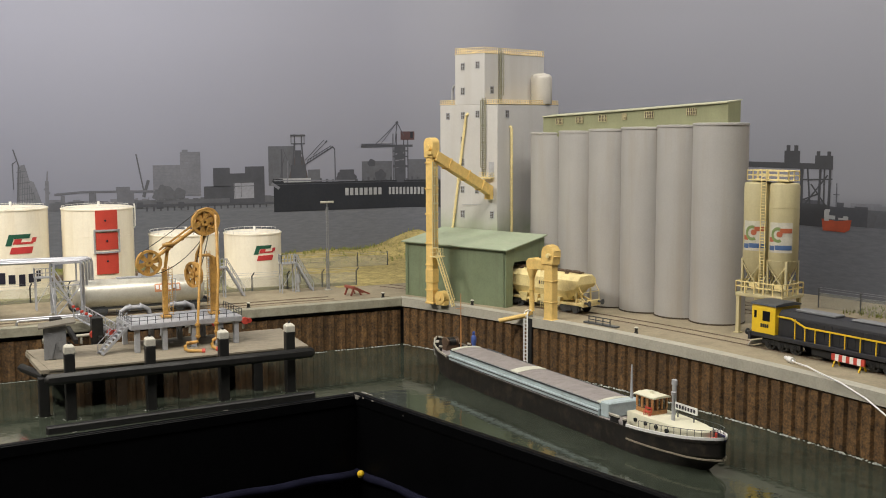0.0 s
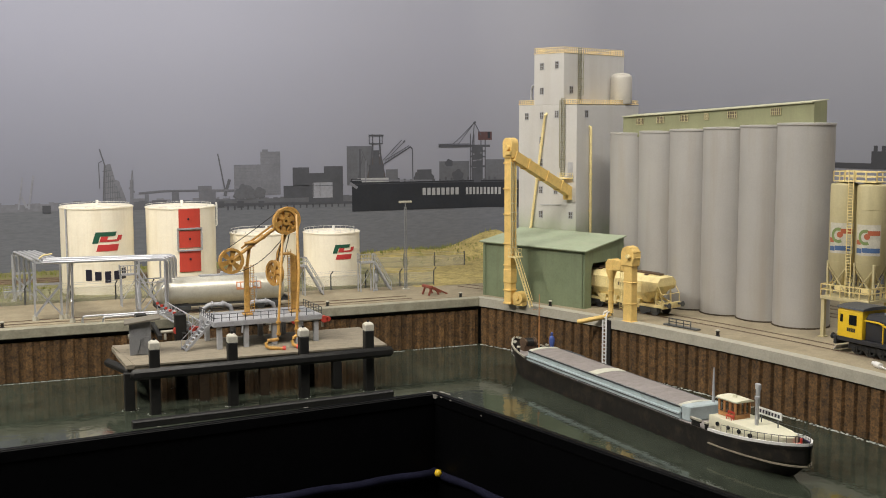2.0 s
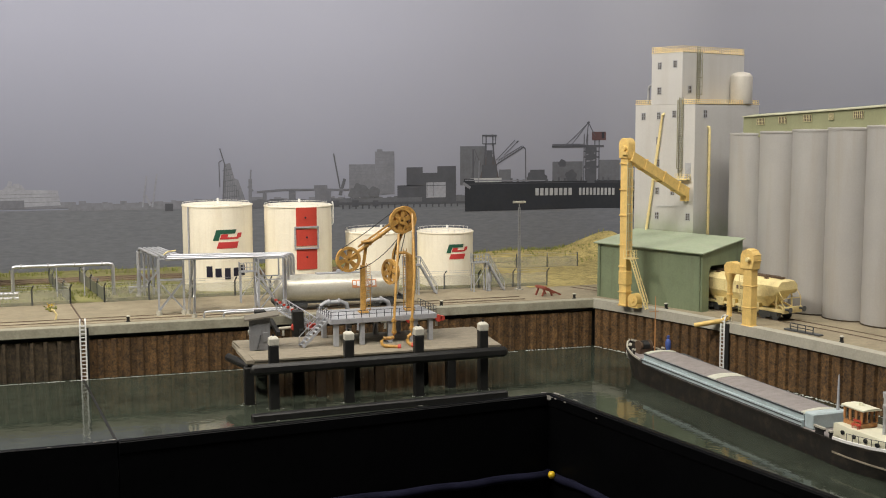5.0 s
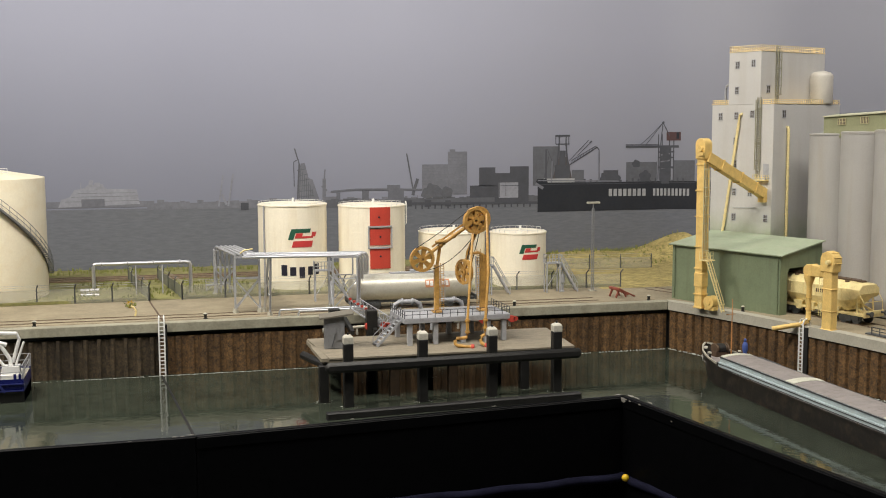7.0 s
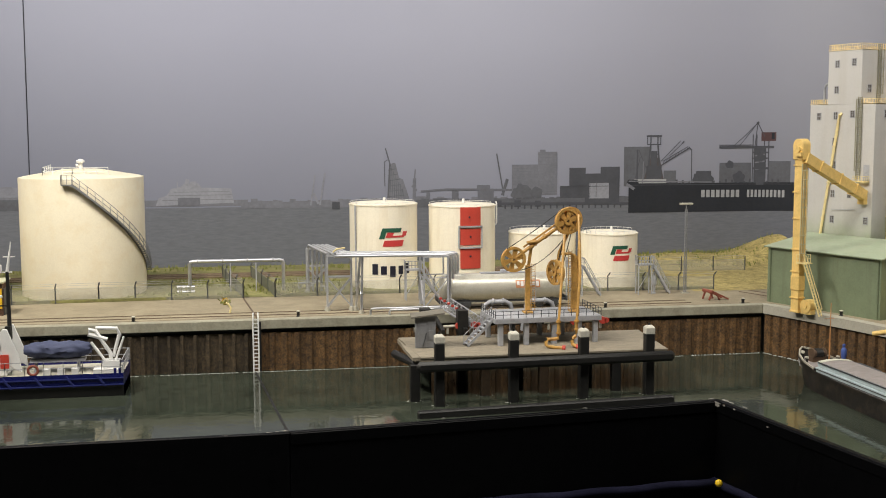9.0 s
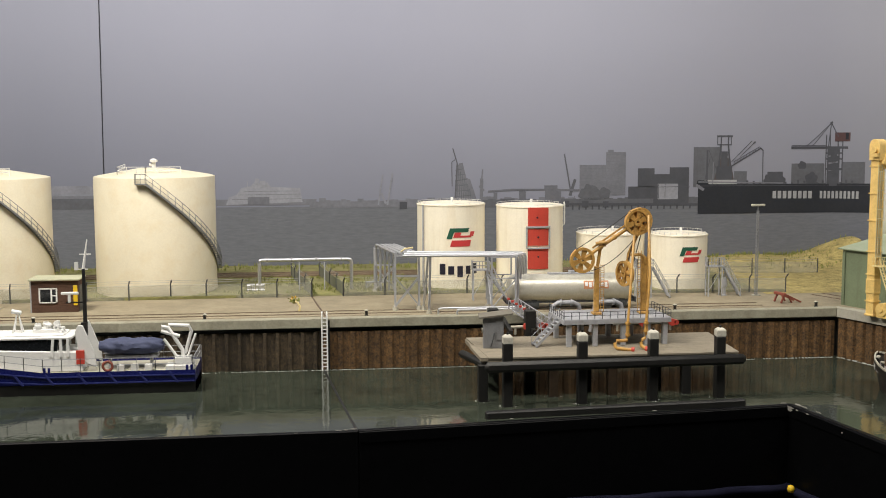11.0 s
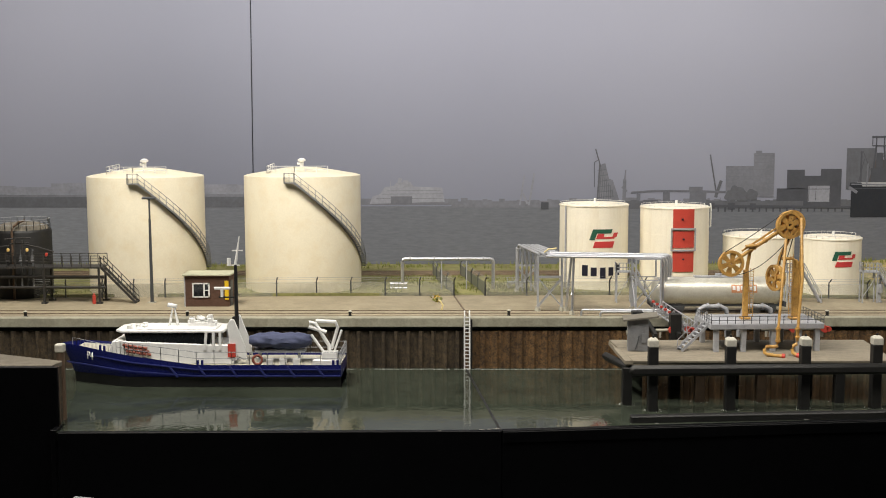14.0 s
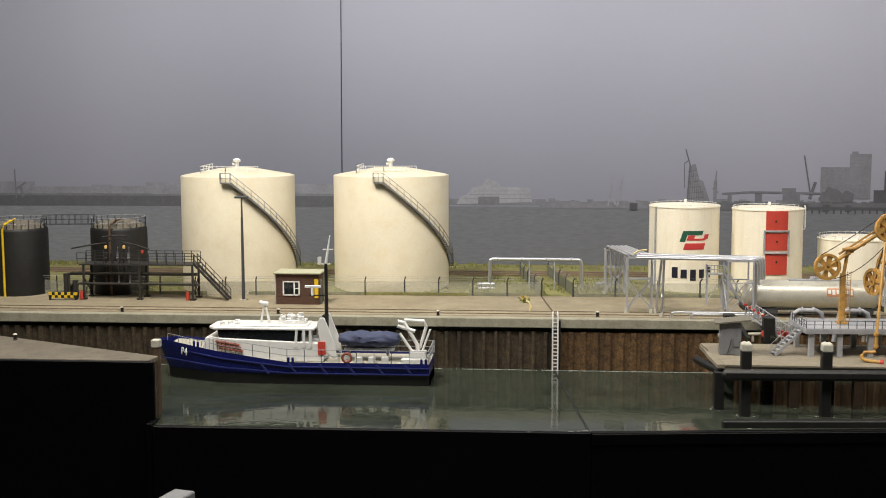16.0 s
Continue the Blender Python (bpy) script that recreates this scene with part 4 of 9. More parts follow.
for x in (-36, 36):
    bm = bmesh.new()
    for y in (-9.8, 9.8):
        box(bm, x - 11, x + 11, y - 0.9, y + 0.9, 4.2, 8.4)
        box(bm, x - 3, x + 3, y - 1.4, y + 1.4, 2.8, 7.4)
    box(bm, x - 2, x + 2, -8.9, 8.9, 4.5, 8)
    part("bogie_frame", bm, DARKSTEEL, hopper, smooth=0, bevel=0.3)
for x in (-43, -29, 29, 43):
    wheelset(hopper, x)
buffers(hopper, 56, 1)
bm = bmesh.new()
for k, w in enumerate((1.7, 1.2, 1.6, 1.7)):
    box(bm, 0.5 + k * 2.5, 0.5 + k * 2.5 + w, -14.75, -14.4, 26, 29.4)
part("lettering_bars", bm, RAILM, hopper, "dark lettering", smooth=0)

lx, ly = quay(457, 59)
loco = thing("diesel_locomotive", lx, ly, 0, quay_turn(452), "dark grey diesel locomotive with a yellow cab end", "locomotive")
bm = bmesh.new()
box(bm, -78, 82, -14.5, 14.5, 10.5, 14)
box(bm, -80, -77, -15.5, 15.5, 7, 14)
box(bm, 81, 84, -15.5, 15.5, 7, 14)
part("frame", bm, LOCO, loco, smooth=0, bevel=0.4)
bm = bmesh.new()
prof = [(-14.5, 14), (-14.5, 35), (-13, 37.5), (13, 37.5), (14.5, 35), (14.5, 14)]
loft(bm, [[(x, y, z) for y, z in prof] for x in (-77, -52)], True, True)
cab = part("cab", bm, LOCOYEL, loco, "bright yellow cab", smooth=25, bevel=0.3)
bm = bmesh.new()
loft(bm, [[(x, y * 1.03, z) for y, z in ((-14.6, 37.0), (-14.0, 38.4), (-6, 39.6), (6, 39.6), (14.0, 38.4), (14.6, 37.0))] for x in (-78, -51)], True, True)
part("cab_roof", bm, DARKSTEEL, loco, "dark grey cab roof", smooth=30)
bm = bmesh.new()
box(bm, -74, -71.5, -14.9, -14.4, 26, 32)
box(bm, -65, -57.5, -14.9, -14.4, 24.5, 32.5)
box(bm, -77.4, -77, -9, -3, 26, 33)
box(bm, -77.4, -77, 3, 9, 26, 33)
part("cab_windows", bm, DARKGLASS, cab, smooth=0)
bm = bmesh.new()
for k in range(4):
    box(bm, -67 + k * 2.2, -65.4 + k * 2.2, -14.85, -14.4, 19, 22)
part("number_bars", bm, LOCO, cab, "dark painted number", smooth=0)
bm = bmesh.new()
prof = [(-11, 14), (-11, 31), (-8, 34.6), (8, 34.6), (11, 31), (11, 14)]
loft(bm, [[(x, y, z) for y, z in prof] for x in (-51.8, 78)], True, True)
part("long_hood", bm, LOCO, loco, smooth=25, bevel=0.4)
bm = bmesh.new()
box(bm, -39, 0, -5.5, 5.5, 34.8, 36.6)
box(bm, 14, 60, -5, 5, 34.8, 36)
part("roof_box", bm, HUTGREY, loco, "grey roof panel", smooth=0, bevel=0.4)
for k in range(16):
    x = -40 + k * 7.2
    bm = bmesh.new()
    box(bm, x, x + 5.8, -11.25, -10.9, 16, 29)
    part("hood_door", bm, LOCO, loco, smooth=0)
bm = bmesh.new()
pts = [(-50, -13.8, 30), (-36, -13.8, 30), (-22, -13.8, 25), (78, -13.8, 25)]
for a, b in zip(pts, pts[1:]):
    bar(bm, a, b, 1.1)
for x in (-32, -22, -12, 2, 16, 30, 44, 58, 72):
    bar(bm, (x, -13.8, 14), (x, -13.8, 30 if x == -32 else 25), 0.8)
part("handrail", bm, LOCOYEL, loco, "yellow side handrail", smooth=0)
for x in (-48, 52):
    bm = bmesh.new()
    for y in (-10.5, 10.5):
        box(bm, x - 20, x + 20, y - 1, y + 1, 5, 9.5)
        for w in (-13, 0, 13):
            box(bm, x + w - 3, x + w + 3, y - 1.6, y + 1.6, 3, 8)
            cyl(bm, (x + w, y - 2.4, 5.5), (x + w, y + 2.4, 5.5), 1.8, n=12)
        for w in (-7, 7):
            cyl(bm, (x + w, y, 5), (x + w, y, 10), 1.5, n=10)
    part("bogie", bm, TYREBLACK, loco, "black three-axle bogie", smooth=0, bevel=0.3)
bm = bmesh.new()
box(bm, -18, 22, -11, 11, 3.5, 10.4)
part("fuel_tank", bm, TYREBLACK, loco, "black fuel tank", smooth=0, bevel=0.8)
bm = bmesh.new()
slab(bm, [(-83, -12, 1.2), (-83, 12, 1.2), (-80.5, 12, 5), (-80.5, -12, 5)], 0.8, (1, 0, 0))
part("rail_guard", bm, WHITE, loco, "white rail guard", smooth=0)
for x in (-61, -48, -35, 39, 52, 65):
    wheelset(loco, x, r=5.6)
buffers(loco, -80, -1)
bm = bmesh.new()
for y in (-9, 9):
    cyl(bm, (-75.5, y, 17), (-74, y, 17), 1.6, n=14)
part("headlights", bm, WHITE, loco, smooth=40)

# rails, sunk in the decks
def rails(name, lines, label, lift_=0.0):
    t = structure(new(name), label, "railway track")
    for line in lines:
        q = bmesh.new()
        for a, b in zip(line, line[1:]):
            bar(q, (*a, 0.2 + lift_), (*b, 0.2 + lift_), 0.9, 1.0)
        part("rail", q, RAILM, t, smooth=0)
        q = bmesh.new()
        for a, b in zip(line, line[1:]):
            bar(q, (*a, 0.05 + lift_), (*b, 0.05 + lift_), 3.0, 0.4)
        part("rail_groove", q, GROOVE, t, smooth=0)
    return t


rails("track_bend", [[quay(v, d) for v in np.arange(-70, 860, 15.0)] for d in (50.7, 67.3)], "rusty rails sunk into the bending quay deck")
rails("track_bend_back", [[quay(v, d) for v in np.arange(60, 860, 15.0)] for d in (182, 198.6, 222, 238.6)], "rusty rails on the far side of the silos")
rails("track_long", [[(x, y) for x in np.arange(-880, 476, 40.0)] for y in (1105.6, 1122.2)], "rusty rails sunk into the long quay deck")
rails("track_back", [[(x, y) for x in np.arange(-880, 600, 40.0)] for y in (1388, 1404.6)], "rusty rails behind the tanks", 3.0)


# ---------------------------------------------------------------- cement silos
plant = thing("cement_plant", 688, 765, 0, -75, "pair of beige cement silos on a raised platform", "cement silos")
bm = bmesh.new()
box(bm, 2, 49, -2, 32, 33.5, 36.5)
part("platform", bm, BEIGE, plant, smooth=0, bevel=0.3)
for x in (4, 25, 46):
    for y in (1, 29):
        bm = bmesh.new()
        box(bm, x - 1.6, x + 1.6, y - 1.6, y + 1.6, 0.6, 33.5)
        box(bm, x - 3, x + 3, y - 3, y + 3, 0, 1)
        part("leg", bm, BEIGE, plant, smooth=0)
bm = bmesh.new()
railing(bm, [(2.5, -1.5), (48.5, -1.5), (48.5, 31.5), (2.5, 31.5)], 10, 0.9, 0.9, 9, (1.0, 0.55), z=36.5, closed=True)
part("platform_railing", bm, PALEYEL, plant, "pale yellow railing", smooth=0)
for x in (12, 37.5):
    bm = bmesh.new()
    lathe(bm, [(2.5, 44), (12.6, 64), (12.6, 130), (12.0, 132.4), (4, 134.4), (0, 134.8)], 40, x, 16)
    for z in (66, 112):
        lathe(bm, [(12.4, z - 0.3), (12.8, z - 0.15), (12.8, z + 0.15), (12.4, z + 0.3)], 40, x, 16)
    silo = part("silo", bm, BEIGE, plant, "beige cement silo with a painted emblem", smooth=30)
    bm = bmesh.new()
    for sx in (-9, 9):
        for sy in (-9, 9):
            box(bm, x + sx - 0.9, x + sx + 0.9, 16 + sy - 0.9, 16 + sy + 0.9, 36.5, 66)
    for sy in (-9, 9):
        bar(bm, (x - 9, 16 + sy, 39), (x + 9, 16 + sy, 62), 0.9)
        bar(bm, (x + 9, 16 + sy, 39), (x - 9, 16 + sy, 62), 0.9)
    for sx in (-9, 9):
        bar(bm, (x + sx, 7, 39), (x + sx, 25, 62), 0.9)
        bar(bm, (x + sx, 25, 39), (x + sx, 7, 62), 0.9)
    part("stand", bm, BEIGE, silo, smooth=0)
    bm = bmesh.new()
    box(bm, x - 3, x + 8, 8, 13, 41, 45)
    part("feeder", bm, PALEYEL, silo, smooth=0, bevel=0.4)
bm = bmesh.new()
box(bm, 5, 46, 7, 25, 134.6, 135.4)
railing(bm, [(5.3, 7.3), (45.7, 7.3), (45.7, 24.7), (5.3, 24.7)], 8, 0.8, 0.8, 9, (1.0, 0.5), z=135.2, closed=True)
part("top_railing", bm, PALEYEL, plant, "pale yellow top railing", smooth=0)
bm = bmesh.new()
ladder_rungs(bm, 24.8, 3.2, 37, 145, 4.6, (1, 0), 2.5, 0.7)
part("ladder", bm, PALEYEL, plant, smooth=0)


def decal(name, parent, material, cx, cy, r, a0, a1, z0, z1, lean=0.0, n=8, cut=0.25):
    """A painted patch on a round wall, between two angles in degrees; lean shifts its top edge."""
    q = bmesh.new()
    rows = []
    for k in range(n + 1):
        a = radians(a0 + (a1 - a0) * k / n)
        b = a + radians(lean)
        ring = []
        for rr in (r, r + cut):
            ring.append(((cx + rr * math.cos(a), cy + rr * math.sin(a), z0), (cx + rr * math.cos(b), cy + rr * math.sin(b), z1)))
        rows.append((ring[0][0], ring[1][0], ring[1][1], ring[0][1]))
    loft(q, rows, True, True)
    return part(name, q, material, parent, smooth=30)


DULLRED = mat("emblem_faded_red", (0.42, 0.12, 0.06), 0.5, 0, 0.1, 90, 900, 0.02)
BLUEINK = mat("emblem_blue", (0.07, 0.13, 0.27), 0.5, 0, 0.08, 90, 900, 0.02)
MIDGREEN = mat("emblem_green", (0.20, 0.27, 0.10), 0.5, 0, 0.08, 90, 900, 0.02)
def round_decal(name, parent, material, cx, cy, r, mid, z, r0, r1, a0, a1, cut=0.1, n=18):
    """A painted ring or disc on a round wall: mid is its middle's angle there, r0 and r1 its inner and outer size."""
    q = bmesh.new()
    rows = []
    for k in range(n + 1):
        t = radians(a0 + (a1 - a0) * k / n)
        ring = []
        for size, rr in ((r0, r), (r1, r), (r1, r + cut), (r0, r + cut)):
            b = radians(mid) + size * math.cos(t) / r
            ring.append((cx + rr * math.cos(b), cy + rr * math.sin(b), z + size * math.sin(t)))
        rows.append(ring)
    loft(q, rows, True, True)
    return part(name, q, material, parent, smooth=30)


for x in (12, 37.5):
    decal("emblem_field", plant, CAPWHITE, x, 16, 12.65, -121, -24, 73.5, 99.5, 0, 12, 0.1)
    decal("emblem_red", plant, DULLRED, x, 16, 12.78, -72, -26, 90.6, 94.6, 0, 8, 0.1)
    decal("emblem_red", plant, DULLRED, x, 16, 12.78, -120, -98, 82.6, 86.6, 0, 3, 0.1)
    decal("emblem_blue", plant, BLUEINK, x, 16, 12.78, -92, -26, 76.0, 80.0, 0, 8, 0.1)
    decal("emblem_blue", plant, BLUEINK, x, 16, 12.78, -120, -94, 75.4, 79.4, 0, 4, 0.1)
    round_decal("emblem_ring", plant, MIDGREEN, x, 16, 12.9, -80, 89.0, 4.0, 6.6, 70, 300)
    round_decal("emblem_dot", plant, DULLRED, x, 16, 12.9, -74, 89.6, 0.05, 2.6, 0, 359)

# small things on the bending quay
gx0, gy0 = quay(238, 22)
trolley = thing("low_rail_frame", gx0, gy0, 0, quay_turn(238), "low dark steel frame with a handrail on the quay", "frame")
bm = bmesh.new()
box(bm, -20, 20, -3, 3, 0, 1.4)
part("base", bm, DARKSTEEL, trolley, smooth=0, bevel=0.3)
bm = bmesh.new()
railing(bm, [(-13, -2.5), (13, -2.5)], 6, 0.7, 0.7, 9, z=1.4)
part("handrail", bm, DARKSTEEL, trolley, smooth=0)

barrier = thing("striped_barrier", *quay(478, 44), 0, quay_turn(478), "red and white striped track barrier", "barrier")
for x in (-12, 12):
    bm = bmesh.new()
    bar(bm, (x, -4, 0), (x, 0, 8), 1)
    bar(bm, (x, 4, 0), (x, 0, 8), 1)
    part("trestle", bm, LOCOYEL, barrier, smooth=0)
for k in range(9):
    bm = bmesh.new()
    box(bm, -15 + k * 3.4, -15 + k * 3.4 + 3.4, -2.4, -1.2, 5, 10)
    part("plank_stripe", bm, RED if k % 2 == 0 else WHITE, barrier, smooth=0)

cable = thing("white_cable", 640, 644, 0, 0, "loose white cable with a plug hanging over the quay", "cable")
bm = bmesh.new()
pts = [(0, 0, 2.2), (-3, -10, 2.0), (-9, -28, 3.2), (-17, -50, 3.0), (-27, -78, 3.2), (-34, -108, -1), (-44, -150, -12), (-56, -200, -30), (-62, -260, -38)]
smooth_pts = []
for k in range(len(pts) - 1):
    for f in (0.0, 0.33, 0.66):
        smooth_pts.append(Vector(pts[k]).lerp(Vector(pts[k + 1]), f))
tube(bm, smooth_pts + [Vector(pts[-1])], 0.65, 8)
part("lead", bm, WHITE, cable, smooth=60)
bm = bmesh.new()
cyl(bm, (1, 3, 2.4), (-1, -4, 2.4), 2.3, n=12)
cyl(bm, (3, 8, 2.4), (1, 3, 2.4), 1.4, n=12)
part("plug", bm, WHITE, cable, smooth=40)


def bollard(x, y, first=[None]):
    if first[0] is None:
        first[0] = thing("bollard", x, y, 0, 0, "small black mooring bollard with a white cap", "bollard", "quay bollards")
        q = bmesh.new()
        lathe(q, [(2.1, 0), (2.1, 0.5), (1.5, 0.9), (1.4, 3.6), (1.8, 4.2), (1.8, 4.7)], 14)
        part("post", q, BLACK, first[0], smooth=40)
        q = bmesh.new()
        lathe(q, [(1.9, 4.7), (1.9, 5.3), (1.1, 5.8), (0, 5.9)], 14)
        part("cap", q, CAPWHITE, first[0], "white cap", smooth=40)
        return
    copy_thing(first[0], at(x, y))


for x, y in ((343, 1091), (491, 1092), (34, 1094), (-121, 1089), (-439, 1089), (-280, 1089), (190, 1092)):
    bollard(x, y)
for v in (82, 284, 590):
    bollard(*quay(v, 16))


def quay_ladder(x, y, turn, label, half=2.9, plate=4.6):
    t = thing("quay_ladder", x, y, 0, turn, label, "ladder", "quay ladders")
    for s in (-half, half):
        q = bmesh.new()
        tube(q, [(s, -1.4, -58), (s, -1.4, 3), (s * 0.95, 0.5, 6.2), (s * 0.9, 4, 7), (s * 0.9, 7, 4.5), (s * 0.9, 7.5, 0.5)], 0.75, 8)
        part("stile", q, WHITE, t, smooth=50)
    z = -56.0
    while z < 4:
        q = bmesh.new()
        bar(q, (-half, -1.4, z), (half, -1.4, z), 0.9)
        part("rung", q, WHITE, t, smooth=0)
        z += 3.6
    q = bmesh.new()
    box(q, half + 0.6, half + 0.6 + plate, -0.9, 0.6, -58, -0.5)
    part("backing_plate", q, BLACK, t, "black rubbing plate", smooth=0)
    return t


quay_ladder(-7, QUAY_Y, 0, "white steel ladder on the long quay wall", 2.5, 2.0)
quay_ladder(*quay(166, 0), quay_turn(166), "white steel ladder on the bending quay wall", 2.1)


# ---------------------------------------------------------------- oil terminal
def emblem(tank, r, mid, z, k):
    """Green and red slanting shapes on a tank wall; mid is the angle of the middle, k the size."""
    w = math.degrees(1.0 / r) * k
    decal("emblem_green", tank, LOGOGREEN, 0, 0, r, mid - 17 * w, mid - 11 * w, z - 2 * k, z + 10 * k, 4 * w, 4)
    decal("emblem_green", tank, LOGOGREEN, 0, 0, r, mid - 9.5 * w, mid + 8 * w, z + 5.5 * k, z + 10 * k, 1.6 * w, 8)
    decal("emblem_red", tank, LOGORED, 0, 0, r, mid - 9.5 * w, mid - 2 * w, z - 0.5 * k, z + 5 * k, 2 * w, 4)
    decal("emblem_red", tank, LOGORED, 0, 0, r, mid - 2 * w, mid + 12 * w, z - 0.5 * k, z + 1.6 * k, 0.7 * w, 6)
    decal("emblem_red", tank, LOGORED, 0, 0, r, mid + 9.5 * w, mid + 15 * w, z + 0.8 * k, z + 6 * k, 2 * w, 4)
    decal("emblem_red", tank, LOGORED, 0, 0, r, mid - 13 * w, mid + 10 * w, z - 10.5 * k, z - 3.6 * k, 2.2 * w, 10)


emblem(tank_a, 38.95, -79.0, 60.0, 1.0)
emblem(tank_d, 32.55, -80.5, 40.5, 0.82)
w = math.degrees(1 / 38.95)
for a, b, z0, z1 in ((-19, -12.5, 18, 30), (-9.3, -2.6, 18, 27.5), (1.0, 7.4, 15, 27.5), (11.0, 17, 18, 27.5), (20.2, 26, 18, 30)):
    decal("name_bar", tank_a, INK, 0, 0, 38.95, -87.5 + a * w, -87.5 + b * w, z0, z1, 0, 4)
bm = bmesh.new()
a = radians(-148)
tube(bm, [(40.2 * math.cos(a), 40.2 * math.sin(a), 0), (40.2 * math.cos(a), 40.2 * math.sin(a), 95)], 1.0, 8)
part("riser_pipe", bm, STEEL, tank_a, smooth=50)
# red ladder panel of the second tank
for z0, z1 in ((72, 93), (50.5, 69), (24, 48)):
    decal("red_panel", tank_b, RED, 0, 0, 38.4, -103, -68, z0, z1, 0, 8, 0.8)
bm = bmesh.new()
for s in (-105, -66):
    a = radians(s)
    bar(bm, (39.8 * math.cos(a), 39.8 * math.sin(a), 47), (39.8 * math.cos(a), 39.8 * math.sin(a), 72), 1.4)
for z in (47.6, 71.4):
    ring = [(40.0 * math.cos(radians(s)), 40.0 * math.sin(radians(s)), z) for s in np.linspace(-105, -66, 9)]
    for p, q in zip(ring, ring[1:]):
        bar(bm, p, q, 1.6)
part("panel_frame", bm, STEEL, tank_b, "grey frame round the middle red panel", smooth=0)
for s, z in ((-88, 82), (-86, 60), (-86, 38)):
    bm = bmesh.new()
    a = radians(s)
    cyl(bm, (38.8 * math.cos(a), 38.8 * math.sin(a), z), (40.2 * math.cos(a), 40.2 * math.sin(a), z), 1.1, n=12)
    part("knob", bm, INK, tank_b, smooth=40)
bm = bmesh.new()
tube(bm, [(38.7, -4, 70), (39.8, -4, 72), (39.8, -4, 94), (39.0, -4, 97)], 0.9, 8)
part("riser_pipe", bm, WHITE, tank_b, smooth=50)


def service_stair(x, y, turn, label):
    t = thing("service_stair", x, y, 0, turn, label, "stair", "tank service stairs")
    for px in (0, 15):
        for py in (0, 9):
            q = bmesh.new()
            box(q, px - 0.6, px + 0.6, py - 0.6, py + 0.6, 0, 33)
            part("leg", q, STEEL, t, smooth=0)
    q = bmesh.new()
    bar(q, (0, 0, 6), (15, 0, 30), 0.6)
    part("brace", q, STEEL, t, smooth=0)
    q = bmesh.new()
    box(q, -1, 17, -1, 10, 32, 33.2)
    part("landing", q, STEEL, t, smooth=0)
    q = bmesh.new()
    railing(q, [(-0.7, 9.7), (-0.7, -0.7), (16.5, -0.7)], 9, 0.7, 0.7, 3.5, (1.0, 0.5), z=33)
    part("landing_railing", q, STEEL, t, smooth=0)
    a, b = Vector((17, 0, 33)), Vector((36, 0, 0.5))
    for py in (0, 8):
        q = bmesh.new()
        d = Vector((0, py, 0))
        bar(q, a + d + Vector((0, 0, 9)), b + d + Vector((0, 0, 9)), 0.75)
        for f in (0.0, 0.33, 0.66, 1.0):
            p = a.lerp(b, f) + d
            bar(q, p, p + Vector((0, 0, 9)), 0.5)
        part("handrail", q, STEEL, t, smooth=0)
        q = bmesh.new()
        bar(q, a + d, b + d, 0.8, 1.8)
        part("stringer", q, STEEL, t, smooth=0)
    for k in range(11):
        q = bmesh.new()
        p = a.lerp(b, (k + 0.5) / 11)
        box(q, p.x - 1.3, p.x + 1.3, 0, 8, p.z - 0.25, p.z + 0.25)
        part("tread", q, STEEL, t, smooth=0)
    return t


service_stair(405, 1170, 0, "grey steel service stair beside a low tank")
service_stair(326, 1168, 0, "grey steel service stair behind the loading arm")
service_stair(150, 1172, 0, "grey steel service stair before the emblem tank")


def hydrant(x, y, first=[None]):
    if first[0]:
        return copy_thing(first[0], at(x, y))
    first[0] = thing("valve_pillar", x, y, 0, 0, "grey valve pillar on a round foot", "valve", "valve pillars")
    q = bmesh.new()
    lathe(q, [(2.4, 0), (2.4, 1), (1.5, 1.5), (1.5, 9), (2.7, 10), (2.9, 16), (2.4, 19), (1.4, 20), (1.2, 24), (0.4, 25)], 18)
    part("pillar", q, STEEL, first[0], smooth=40)


for x, y in ((425, 1176), (332, 1176), (164, 1150)):
    hydrant(x, y)

# tank wagon
wagon = thing("tank_wagon", 240, 1114, 0, 0, "dull silver railway tank wagon with an orange name patch", "railway wagon")
bm = bmesh.new()
rings = []
for x, k in ((-63.5, 0.35), (-62.5, 0.75), (-60.5, 0.93), (-58, 1.0), (57, 1.0), (59.5, 0.93), (61.5, 0.75), (62.5, 0.35)):
    rings.append([(x, 14.4 * k * math.cos(a), 21 + 14.4 * k * math.sin(a)) for a in np.linspace(0, 2 * math.pi, 41)[:-1]])
loft(bm, rings, True, True)
part("barrel", bm, SILVER, wagon, smooth=35)
bm = bmesh.new()
box(bm, -22, 30, -4, 4, 35.0, 36.2)
cyl(bm, (2, 0, 35), (2, 0, 38.5), 3.2, n=16)
part("walkway", bm, STEEL, wagon, smooth=0)
bm = bmesh.new()
box(bm, -66, 66, -9, 9, 7.0, 9.2)
for x in (-66, 64.5):
    box(bm, x, x + 1.5, -13, 13, 7, 12)
for x in (-45, 45):
    slab(bm, [(x - 3, -9, 9), (x + 3, -9, 9), (x + 3, -11, 16), (x - 3, -11, 16)], 20, (0, 1, 0))
part("underframe", bm, DARKSTEEL, wagon, smooth=0)
for x in (-45, 45):
    bm = bmesh.new()
    for y in (-9.8, 9.8):
        box(bm, x - 10, x + 10, y - 0.9, y + 0.9, 4.2, 7.4)
    box(bm, x - 2, x + 2, -8.9, 8.9, 4.4, 7.0)
    part("bogie_frame", bm, DARKSTEEL, wagon, smooth=0)
for x in (-52, -38, 38, 52):
    wheelset(wagon, x)
